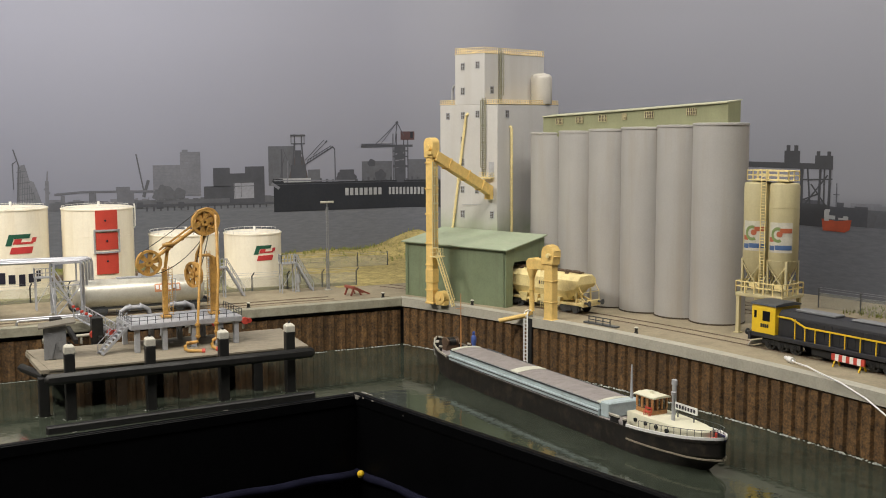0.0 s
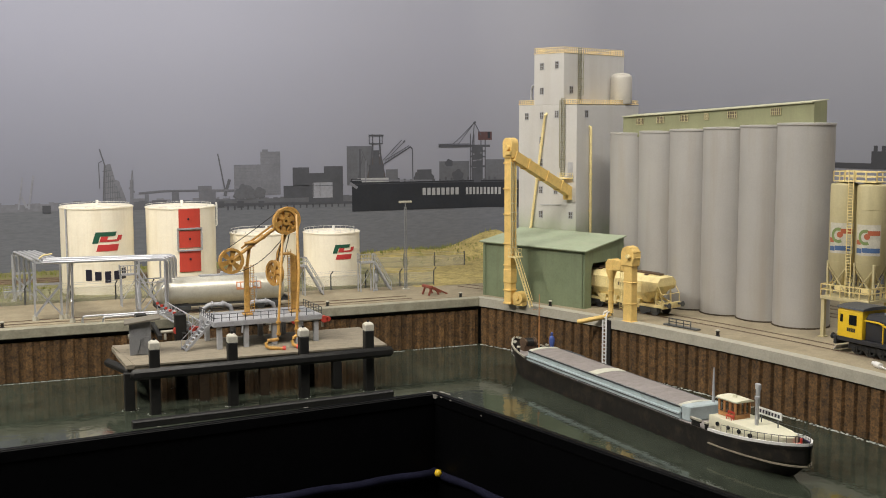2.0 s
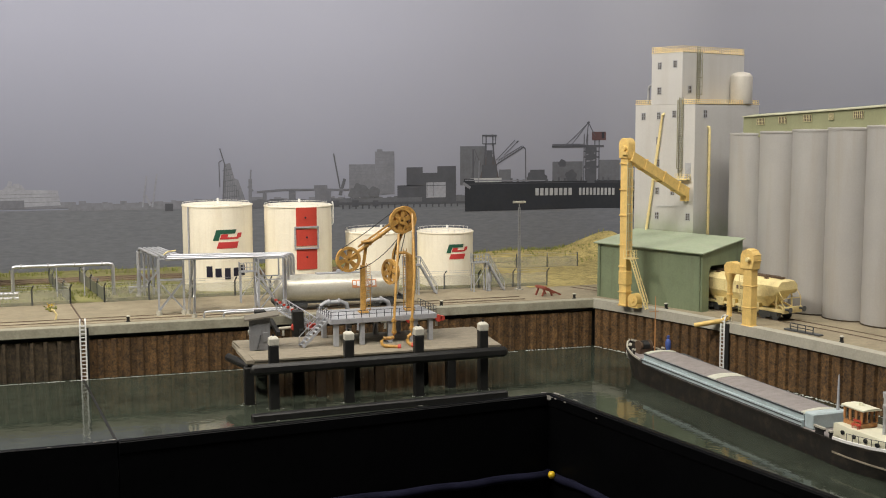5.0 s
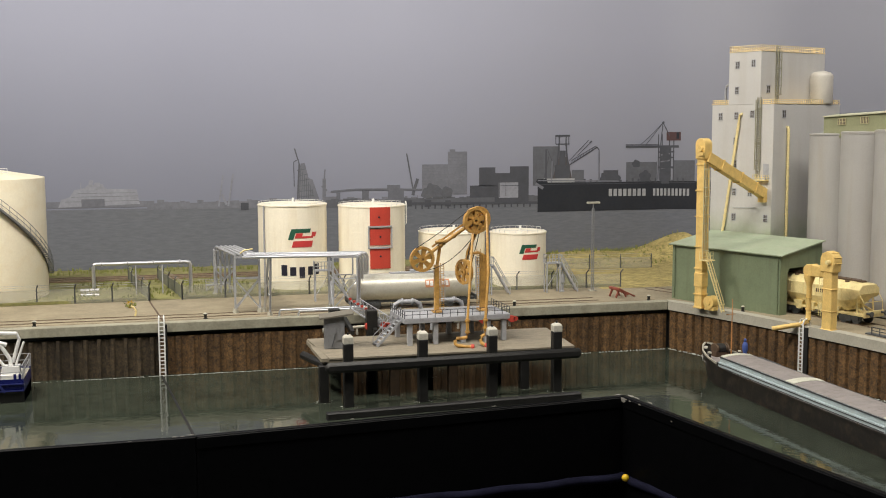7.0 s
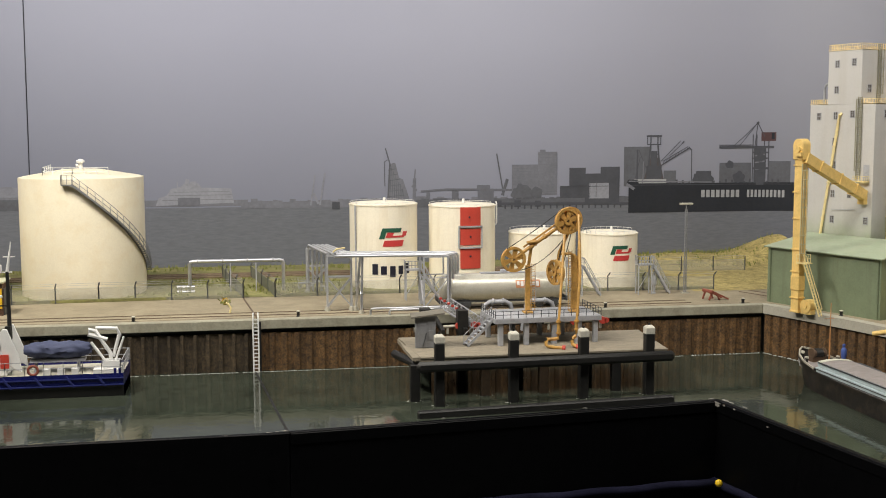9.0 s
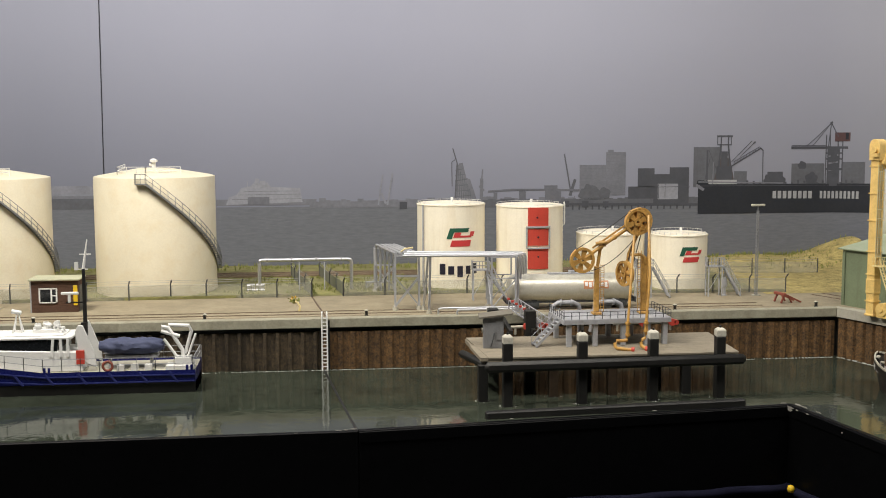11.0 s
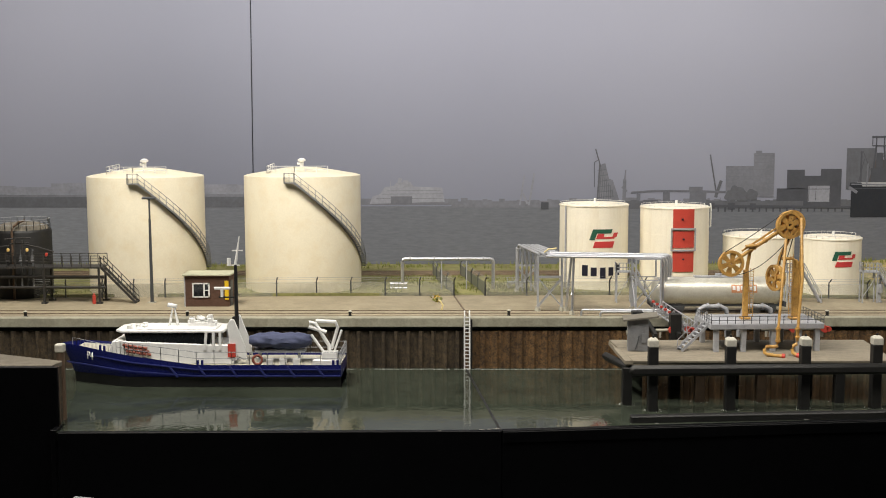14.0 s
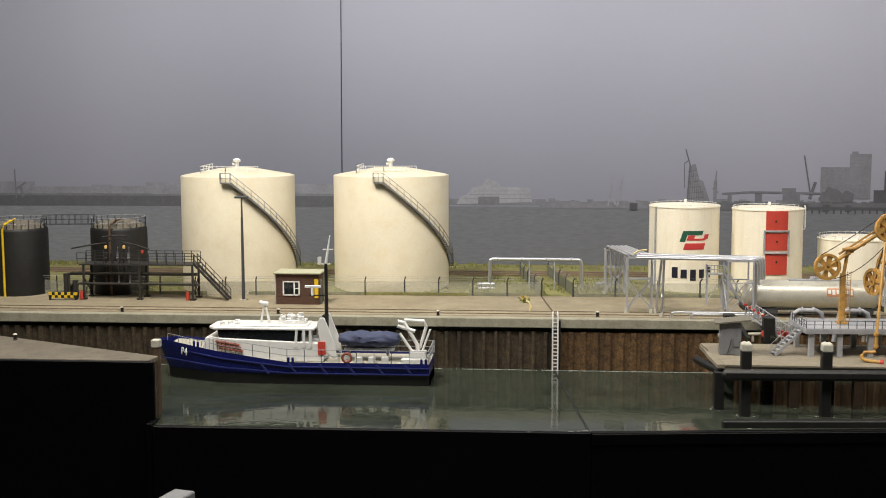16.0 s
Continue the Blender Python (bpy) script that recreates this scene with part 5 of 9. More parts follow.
PATCH = mat("faded_orange_patch", (0.55, 0.25, 0.12), 0.5, 0, 0.08, 90, 900, 0.02)


def barrel_patch(name, x0, x1, a0, a1, r, material):
    q = bmesh.new()
    loft(q, [[(x, rr * math.cos(radians(a)), 21 + rr * math.sin(radians(a))) for rr, a in [(r, t) for t in np.linspace(a0, a1, 6)] + [(r + 0.2, t) for t in np.linspace(a1, a0, 6)]] for x in (x0, x1)], True, True)
    part(name, q, material, wagon, smooth=30)


barrel_patch("name_patch", 12, 37, 146, 178, 14.45, PATCH)
for k in range(6):
    barrel_patch("letter_bar", 13 + k * 4, 15.8 + k * 4, 152, 172 if k % 2 else 168, 14.62, WHITE)
bm = bmesh.new()
ladder_rungs(bm, 30, -15, 8, 34, 4, (1, 0), 3, 0.5)
part("ladder", bm, STEEL, wagon, smooth=0)

# pipe bridge over the quay
bridge = thing("pipe_bridge", 90, 1120, 0, 0, "bare metal pipe bridge on braced trestles", "pipe bridge")


def trestle(x, y, w, deep, h, name="trestle"):
    xs_, ys_ = (x - w / 2, x + w / 2), (y - deep / 2, y + deep / 2)
    q = bmesh.new()
    for py in ys_:
        bar(q, (xs_[0], py, h), (xs_[1], py, h), 1.2)
    for px in xs_:
        bar(q, (px, ys_[0], h), (px, ys_[1], h), 1.2)
    leg = part(name, q, STEEL, bridge, "grey braced trestle", smooth=0)
    braces = [((xs_[0], py, h * 0.62), (xs_[1], py, h * 0.62)) for py in ys_] + [((px, ys_[0], h * 0.62), (px, ys_[1], h * 0.62)) for px in xs_]
    braces += [((xs_[a], py, 4), (xs_[1 - a], py, h * 0.6)) for py in ys_ for a in (0, 1)]
    braces += [((px, ys_[0], 4), (px, ys_[1], h * 0.6)) for px in xs_]
    for a, b in braces:
        q = bmesh.new()
        bar(q, a, b, 1.0)
        part("brace", q, STEEL, leg, smooth=0)
    for px in (x - w / 2, x + w / 2):
        for py in (y - deep / 2, y + deep / 2):
            q = bmesh.new()
            bar(q, (px, py, 3), (px, py, h), 1.5)
            part("leg", q, STEEL, leg, smooth=0)
            q = bmesh.new()
            lathe(q, [(3.0, 0), (2.2, 4), (0, 4.2)], 4, px, py)
            part("footing", q, LIP, leg, "pale concrete footing", smooth=0)


trestle(-13.7, 4, 24, 8, 55)
trestle(80, -10, 24, 28, 55)
trestle(-30, 122, 22, 10, 50)
for foot, head in (((2.4, 0, 0), (6.5, -8, 56)), ((5.7, -24, 0), (7.5, -20, 56))):
    bm = bmesh.new()
    tube(bm, [(foot[0], foot[1], 2), head], 1.3, 8)
    bar(bm, (foot[0] - 0.5, foot[1], 20), (8, -14, 34), 0.9)
    prop = part("prop", bm, CHROME, bridge, "slanting bright prop", smooth=50)
    bm = bmesh.new()
    lathe(bm, [(3.0, 0), (2.2, 4), (0, 4.2)], 4, foot[0], foot[1])
    part("footing", bm, LIP, prop, "pale concrete footing", smooth=0)
for k in range(4):
    y = -22 + k * 7.5
    bm = bmesh.new()
    x1 = 93 + k * 4.0
    tube(bm, [(-20 + k * 2, y, 57.5 + (k % 2)), (x1 - 3, y, 56.5), (x1, y, 55.2), (x1 + 1.5, y, 52), (x1 + 1.5, y, 2)], 1.4, 10)
    part("pipe", bm, CHROME, bridge, "bright bare metal pipe", smooth=50)
for k in range(5):
    bm = bmesh.new()
    x = -39 + k * 4.8
    tube(bm, [(x, 127, 2), (x, 127, 48), (x + 0.1, 126, 51.5), (x + 0.5, 122, 53.6), (x + 1.2, 116, 54.0), (-25 + k * 5.6, 2, 57.2)], 1.3, 8)
    part("pipe", bm, STEEL, bridge, smooth=50)
bm = bmesh.new()
tube(bm, [(-22, -26, 62), (-18, -26, 65), (-10, -26, 66)], 0.8, 8)
part("lamp_arm", bm, PALEYEL, bridge, smooth=50)

# low pipes along the quay edge
for k, (x0, x1, y, h) in enumerate(((104, 188, 1088, 6.5), (122, 188, 1083.5, 5.5))):
    t = thing("low_pipe", x0, y, 0, 0, "low bright pipe bent down to the deck", "pipe", "low quay pipes")
    bm = bmesh.new()
    tube(bm, [(0, 0, 0), (0, 0, h - 2), (0.8, 0, h - 0.6), (2.4, 0, h), (x1 - x0, 0, h)], 1.1, 10)
    part("pipe", bm, CHROME, t, smooth=50)

# overhead pipe between fence and tanks
over = thing("overhead_pipe", -78, 1262, 0, 0, "bright overhead pipe on two bent legs", "pipe")
bm = bmesh.new()
tube(bm, [(0, 0, 0), (0, 0, 33), (0.8, 0, 35.2), (3, 0, 36), (98, 0, 36), (101, 0, 35.2), (102, 0, 33), (102, 0, 0)], 1.9, 12)
part("pipe", bm, CHROME, over, smooth=50)
bm = bmesh.new()
for x in (8, 35, 62, 90):
    cyl(bm, (x, 0, 36), (x + 1.6, 0, 36), 2.7, n=14)
part("flanges", bm, STEEL, over, smooth=40)
for x in (44, 72):
    bm = bmesh.new()
    box(bm, x - 0.6, x + 0.6, -0.6, 0.6, 0, 34)
    part("prop", bm, STEEL, over, smooth=0)
drums = thing("pipe_manifold", -92, 1262, 0, 0, "row of bright valve drums beside the overhead pipe", "valve manifold")
for k in range(4):
    for j in range(2):
        bm = bmesh.new()
        cyl(bm, (k * 5, 0, 2.5 + j * 5), (k * 5 + 4.2, 0, 2.5 + j * 5), 2.2, n=14)
        part("drum", bm, CHROME, drums, smooth=40)
rack = thing("steel_stillage", 40, 1262, 0, 0, "low grey steel stillage with a slanting ramp", "rack")
bm = bmesh.new()
box(bm, 0, 22, 0, 12, 8, 9)
for x in (0.6, 11, 21.4):
    for y in (0.6, 11.4):
        box(bm, x - 0.6, x + 0.6, y - 0.6, y + 0.6, 0, 8)
railing(bm, [(0, 0), (22, 0)], 6, 0.5, 0.5, 5, z=9)
for y in (0, 10):
    bar(bm, (-2, y, 0), (14, y, 15), 0.7)
part("stand", bm, STEEL, rack, smooth=0)

# floodlight masts
def mast(x, y, h, label, lattice):
    t = thing("floodlight_mast", x, y, 0, 0, label, "lamp post", "floodlight masts")
    q = bmesh.new()
    if lattice:
        for a in (-1.2, 1.2):
            for b in (-1.2, 1.2):
                bar(q, (a, b, 0), (a * 0.7, b * 0.7, h - 6), 0.45)
        z = 2.0
        while z < h - 7:
            for a, b, c, d in ((-1.2, -1.2, 1.2, -1.2), (1.2, -1.2, 1.2, 1.2), (-1.2, -1.2, -1.2, 1.2)):
                bar(q, (a, b, z), (c, d, z + 1.6), 0.4)
            z += 3.2
        cyl(q, (0, 0, h - 8), (0, 0, h - 1), 0.6)
    else:
        cyl(q, (0, 0, 0), (0, 0, h * 0.8), 1.9, 1.3, 12)
        cyl(q, (0, 0, h * 0.8), (0, 0, h - 1), 1.0, 0.9, 12)
    part("pole", q, HUTGREY if lattice else DARKSTEEL, t, smooth=40)
    q = bmesh.new()
    box(q, -7.5, 7.5, -1.6, 1.6, h - 1.5, h + 0.9)
    part("lamp_head", q, LIP if lattice else DARKSTEEL, t, smooth=0, bevel=0.5)
    q = bmesh.new()
    box(q, -4, 4, -4, 4, 0, 1)
    part("foot", q, LIP, t, smooth=0)


mast(458.5, 1171, 98.5, "slim lattice floodlight mast with a flat head", True)
mast(-338, 1176, 110.5, "dark floodlight pole with a flat head", False)

# red track buffer stop
OLDRED = mat("faded_red_paint", (0.26, 0.07, 0.045), 0.7, 0, 0.25, 120, 900, 0.1, (0.12, 0.06, 0.04), 0.5)
stop = thing("buffer_stop", 470, 1122, 0, 12, "rusty red track buffer stop on the quay", "buffer stop")
bm = bmesh.new()
for y in (-6, 6):
    bar(bm, (-8, y, 0.5), (-4, y, 9.5), 1.6)
    bar(bm, (16, y, 0.5), (-4, y, 9.5), 1.6)
    bar(bm, (5, y, 0.5), (0, y, 8.5), 1.4)
part("frame", bm, OLDRED, stop, smooth=0)
bm = bmesh.new()
box(bm, -7, -4, -9, 9, 8, 11)
part("beam", bm, OLDRED, stop, smooth=0, bevel=0.4)
# ---------------------------------------------------------------- jetty with loading arms
DECK = -12.0
WETWOOD = mat("wet_brown_timber", (0.05, 0.032, 0.018), 0.5, 0, 0.4, 90, 900, 0.3, (0.012, 0.01, 0.008), 0.7)
jetty = thing("jetty", 240, 985, DECK, 0, "black-tarred timber jetty with a weathered deck", "jetty")


def jx(x, y, z):
    return (x - 240, y - 985, z - DECK)


bm = bmesh.new()
prism(bm, [(x - 240, y - 985) for x, y in ((127, 937), (352, 940), (357, 1030), (123, 1030))], -5, -1.4)
part("deck_slab", bm, TIMBERDECK, jetty, smooth=0)
for k in range(30):
    bm = bmesh.new()
    y0 = 936.5 + k * 3.12
    x0, x1 = 131.5 - (y0 - 936) * 0.085, 351.5 + (y0 - 936) * 0.055
    prism(bm, [(x0 - 240, y0 - 985), (x1 - 240, y0 - 985), (x1 - 240, y0 + 3.02 - 985), (x0 - 240, y0 + 3.02 - 985)], -1.4, 0.0)
    part("deck_plank", bm, TIMBERDECK, jetty, smooth=0)
bm = bmesh.new()
prism(bm, [(x - 240, y - 985) for x, y in ((124, 934), (130.5, 934.5), (126.5, 990), (122, 990))], -2.4, 0.6)
part("edge_beam", bm, TIMBERDECK, jetty, smooth=0)
for x, y in ((144, 915), (208, 918), (270, 921), (330, 925)):
    bm = bmesh.new()
    box(bm, x - 244.0, x - 236.0, y - 989.0, y - 981.0, -48, 16.5)
    pile = part("fender_post", bm, BLACK, jetty, smooth=0, bevel=0.6)
    bm = bmesh.new()
    lathe(bm, [(5.8, 16.4), (5.8, 22.0), (3.2, 23.8), (0, 24.0)], 4, 0, 0)
    bmesh.ops.rotate(bm, verts=bm.verts[:], cent=(0, 0, 0), matrix=Matrix.Rotation(radians(45), 3, "Z"))
    bmesh.ops.translate(bm, verts=bm.verts[:], vec=(x - 240, y - 985, 0))
    part("post_cap", bm, CAPWHITE, pile, "dull white painted post cap", smooth=0, bevel=0.4)
    bm = bmesh.new()
    cyl(bm, (x - 240, y - 985, 23.8), (x - 240, y - 985, 25.6), 1.0, n=10)
    part("cap_ring", bm, BLACK, pile, smooth=40)
for x, y in ((126, 935), (189, 946), (241, 946), (306, 943), (178, 1001), (233, 1007), (300, 1010)):
    bm = bmesh.new()
    box(bm, x - 244, x - 236, y - 989, y - 981, -48, -5.2)
    part("support_post", bm, WETWOOD if x in (189, 241) else BLACK, jetty, smooth=0, bevel=0.5)
bm = bmesh.new()
slab(bm, [jx(124, 904, -18.5), jx(350, 913, -18.5), jx(350, 913, -9.5), jx(124, 904, -9.5)], 6, (-0.04, 1, 0))
part("fender_beam", bm, BLACK, jetty, smooth=40, bevel=2.6)
bm = bmesh.new()
slab(bm, [jx(120.6, 874, -57), jx(341.5, 891, -57), jx(341.5, 891, -43.3), jx(120.6, 874, -43.3)], 7, (-0.07, 1, 0))
part("low_fender_beam", bm, BLACK, jetty, smooth=0, bevel=1.0)
bm = bmesh.new()
bar(bm, jx(116, 1002, -21), jx(131, 935, -19), 7, 7)
part("side_beam", bm, BLACK, jetty, smooth=40, bevel=2.4)
# walkway between jetty and quay
bm = bmesh.new()
for x in (166, 188):
    bar(bm, jx(x, 1028, -8), jx(x, 1076, -3), 3.5, 4)
part("walkway_beams", bm, BLACK, jetty, smooth=0)
for x, y, z0, z1 in ((151, 1042, -50, 13), (186, 1040, -50, 11)):
    bm = bmesh.new()
    box(bm, x - 245, x - 235, y - 990, y - 980, z0 - DECK, z1 - DECK)
    part("guide_post", bm, BLACK, jetty, "tall black guide post", smooth=0, bevel=0.5)

hut = thing("control_hut", 142.5, 985, DECK, -6, "grey steel control hut with a sloping roof on the jetty", "hut")
bm = bmesh.new()
slab(bm, [(-9, -9, 0), (9, -9, 0), (9, -9, 29.5), (-9, -9, 27)], 17, (0, 1, 0))
part("body", bm, HUTGREY, hut, smooth=0, bevel=0.3)
bm = bmesh.new()
slab(bm, [(-13, -12, 26.8), (17, -12, 30.6), (17, 12, 30.6), (-13, 12, 26.8)], 1.4, (0, 0, 1))
part("roof", bm, HUTROOF, hut, "dark sloping roof", smooth=0)
bm = bmesh.new()
box(bm, -6, 1, -9.5, -8.9, 1, 23)
box(bm, 3, 7, -9.8, -8.9, 8, 16)
door = part("door", bm, HUTGREY, hut, smooth=0)
bm = bmesh.new()
tube(bm, [(0.6, -10.2, 14), (-0.4, -10.6, 9), (-2.4, -10.2, 2)], 0.5, 6)
part("handle", bm, DARKSTEEL, door, "dark bent door handle", smooth=50)
bm = bmesh.new()
cyl(bm, (-9, 0, 15), (-10.2, 0, 15), 2.2, n=14)
part("round_window", bm, LIP, hut, "pale round window", smooth=40)

plat = thing("arm_platform", 250, 995, DECK, 3, "raised grey steel platform with thin railings", "platform")
bm = bmesh.new()
box(bm, -48, 52, -22, 30, 20.2, 25)
part("deck", bm, STEEL, plat, smooth=0, bevel=0.4)
for x in (-42, -18, 8, 30, 47):
    for y in (-18, 26):
        bm = bmesh.new()
        box(bm, x - 2.2, x + 2.2, y - 2.2, y + 2.2, 0, 20.2)
        part("leg", bm, STEEL, plat, smooth=0, bevel=0.3)
bm = bmesh.new()
railing(bm, [(-47.5, 29.5), (-47.5, -21.5), (51.5, -21.5), (51.5, 29.5)], 6.5, 0.5, 0.4, 7, (1.0, 0.5), z=25)
part("railing", bm, DARKSTEEL, plat, "thin dark railing", smooth=0)
stairs = thing("platform_stair", 205, 985, DECK, 190, "steep grey steel stair from the jetty deck", "stair")
a, b = Vector((0, 0, 25)), Vector((27, 0, 0.5))
for y in (-5, 5):
    bm = bmesh.new()
    d = Vector((0, y, 0))
    bar(bm, a + d, b + d, 0.9, 2.2)
    bar(bm, a + d + Vector((0, 0, 8)), b + d + Vector((0, 0, 8)), 0.5)
    for f in (0, 0.33, 0.66, 1):
        p = a.lerp(b, f) + d
        bar(bm, p, p + Vector((0, 0, 8)), 0.5)
    part("stringer", bm, STEEL, stairs, smooth=0)
for k in range(9):
    bm = bmesh.new()
    p = a.lerp(b, (k + 0.5) / 9)
    box(bm, p.x - 1.4, p.x + 1.4, -5, 5, p.z - 0.3, p.z + 0.3)
    part("tread", bm, STEEL, stairs, smooth=0)


def spoked_wheel(name, c, axis, r, parent, label=""):
    """A wide sheave with six round holes, its axle along the axis vector."""
    n = 36
    m = Matrix.Translation(c) @ Vector(axis).to_track_quat("Z", "Y").to_matrix().to_4x4()
    rim = None
    for r0, r1, t in ((r * 0.80, r, 1.7), (r * 0.10, r * 0.30, 2.2)):
        q = bmesh.new()
        rows = []
        for k in range(n):
            a = 2 * math.pi * k / n
            rows.append([(rr * math.cos(a), rr * math.sin(a), z) for rr, z in ((r0, -t), (r1, -t), (r1 - 0.5, 0), (r1, t), (r0, t))])
        rows.append(rows[0])
        loft(q, rows, False, True)
        bmesh.ops.transform(q, matrix=m, verts=q.verts[:])
        if rim is None:
            rim = part(name, q, ORANGE, parent, label, smooth=35)
        else:
            part("hub", q, ORANGE, rim, smooth=35)
    for k in range(6):
        q = bmesh.new()
        a = math.pi * k / 3 + 0.3
        d = Vector((math.cos(a), math.sin(a), 0))
        s = Vector((-d.y, d.x, 0))
        pts = [d * r * 0.26 + s * r * 0.14, d * r * 0.84 + s * r * 0.23, d * r * 0.84 - s * r * 0.23, d * r * 0.26 - s * r * 0.14]
        slab(q, [p - Vector((0, 0, 0.8)) for p in pts], 1.6, (0, 0, 1))
        bmesh.ops.transform(q, matrix=m, verts=q.verts[:])
        part("spoke", q, ORANGE, rim, smooth=35)
    return rim


CABLE = mat("black_wire_rope", (0.03, 0.03, 0.03), 0.6, 0.2, 0.1, 90, 900, 0.0)


def rope(name, p, q, sag, parent):
    b = bmesh.new()
    p, q = Vector(p), Vector(q)
    tube(b, [p.lerp(q, f) - Vector((0, 0, sag * 4 * f * (1 - f))) for f in np.linspace(0, 1, 9)], 0.4, 6)
    part(name, b, CABLE, parent, smooth=60)


# first arm: boom in the plane of the quay
arm = thing("marine_loader", 244.5, 998, 13.2, 0, "ochre marine loading arm with spoked sheaves and hoses", "marine loader", "marine loaders")
bm = bmesh.new()
box(bm, -7.4, -2.8, -2.3, 2.3, 0, 44)
box(bm, -9.4, -0.8, -4.2, 4.2, 0, 2)
part("pedestal", bm, ORANGE, arm, smooth=0, bevel=0.4)
bm = bmesh.new()
ladder_rungs(bm, -0.6, -3.0, 2, 46, 3.4, (1, 0.2), 2.2, 0.5)
part("ladder", bm, ORANGE, arm, smooth=0)
bm = bmesh.new()
cyl(bm, (-4.4, 0, 44), (-1.5, 0, 64), 1.5, n=14)
box(bm, -2.6, 2.6, -3, 3, 62, 67)
cyl(bm, (-7, -3.6, 65), (3, -3.6, 66), 1.6, n=12)
part("riser", bm, ORANGE, arm, smooth=40)
w2, w1 = Vector((-19.5, -4, 50)), Vector((30.5, -4, 84))
bm = bmesh.new()
tube(bm, [w2 + Vector((0, 0.4, 0)), w2.lerp(w1, 0.33) + Vector((0, 2, 0)), w1 + Vector((-1, 2, -1))], 1.7, 10)
bar(bm, w2.lerp(w1, 0.2) + Vector((0, 3, 4)), w1 + Vector((-2, 3, 2.5)), 1.5)
for f in (0.35, 0.6, 0.85):
    p = w2.lerp(w1, f)
    cyl(bm, p + Vector((-1, 2, -0.7)), p + Vector((1, 2, 0.7)), 2.4, n=12)
part("boom", bm, ORANGE, arm, "sloping ochre boom with flanges", smooth=40)
spoked_wheel("sheave", w2, (0.12, -1, 0), 11.6, arm, "ochre spoked sheave")
spoked_wheel("sheave", w1, (0.25, -1, 0), 12.2, arm, "ochre spoked sheave")
spoked_wheel("sheave", w1 + Vector((4.5, 6, 0.5)), (0.25, -1, 0), 12.2, arm, "ochre spoked sheave")
rope("rope", w2 + Vector((-6, -1, 10)), w1 + Vector((-6, -1, 10)), 1.0, arm)
rope("rope", w2 + Vector((6, -1, -10)), w1 + Vector((0, -1, -12)), 6.0, arm)
bm = bmesh.new()
tube(bm, [w1 + Vector((-4, -6, -12)), (17, -34, 26), (13.5, -40, -2)], 1.2, 10)
tube(bm, [(13.5, -40, 0), (13.5, -40, -14), (12.5, -41, -16.5), (10, -42, -17), (3, -42, -17), (1.6, -42, -19), (1.6, -43, -22), (4, -44, -23.4), (16, -48, -24.2)], 1.5, 10)
for z in (-2, -12):
    cyl(bm, (13.5, -40, z - 0.8), (13.5, -40, z + 0.8), 2.3, n=14)
part("hanging_pipe", bm, ORANGE, arm, "ochre drop pipe with a swan-neck end", smooth=40)
bm = bmesh.new()
cyl(bm, (15, -47.6, -24.2), (17.5, -48.6, -24.2), 2.4, n=14)
part("end_flange", bm, RED, arm, "red end flange", smooth=40)

# second arm: boom folded away from the quay edge
arm2 = thing("marine_loader", 283, 998, 13.2, 0, "ochre marine loading arm folded upright on the platform", "marine loader", "marine loaders")
bm = bmesh.new()
box(bm, -2.5, 2.5, -2.5, 2.5, 0, 52)
box(bm, -4.6, 4.6, -4.6, 4.6, 0, 2)
part("pedestal", bm, ORANGE, arm2, smooth=0, bevel=0.4)
bm = bmesh.new()
ladder_rungs(bm, -4.6, -3.4, 2, 58, 3.4, (1, 0.2), 2.2, 0.5)
part("ladder", bm, ORANGE, arm2, smooth=0)
bm = bmesh.new()
cyl(bm, (3.2, -2, 0), (4.2, -2, 88), 1.25, n=12)
tube(bm, [(-14, -2, 54), (-4, -2, 54), (0, -2, 52), (0.5, -2, 46)], 1.4, 10)
part("riser", bm, ORANGE, arm2, smooth=40)
w3 = Vector((-18, -2, 37))
spoked_wheel("sheave", w3, (-1, -0.42, 0), 11.8, arm2, "ochre spoked sheave")
bm = bmesh.new()
tube(bm, [w3 + Vector((1.5, 2, 0)), w3 + Vector((4, 2, 18)), Vector((-4, -4, 80))], 1.6, 10)
part("boom", bm, ORANGE, arm2, smooth=40)
rope("rope", w3 + Vector((2, -2, 11)), Vector((-6, -4, 90)), 0, arm2)
rope("rope", w3 + Vector((3, 3, -10)), Vector((-1, -2, 84)), 2, arm2)
bm = bmesh.new()
tube(bm, [(2.5, -5, 90), (-4, -34, 40), (-8.5, -40, -2)], 1.2, 10)
tube(bm, [(-8.5, -40, 0), (-8.5, -40, -12), (-9.5, -41, -15), (-12.6, -42, -16.5), (-13.4, -42, -19), (-13, -43, -22), (-9.6, -46, -24)], 1.5, 10)
for z in (-2, -9):
    cyl(bm, (-8.5, -40, z - 0.8), (-8.5, -40, z + 0.8), 2.3, n=14)
part("hanging_pipe", bm, ORANGE, arm2, "ochre drop pipe with a swan-neck end", smooth=40)
bm = bmesh.new()
cyl(bm, (-10, -45.6, -24), (-7.6, -47.4, -24), 2.4, n=14)
part("end_flange", bm, RED, arm2, "red end flange", smooth=40)

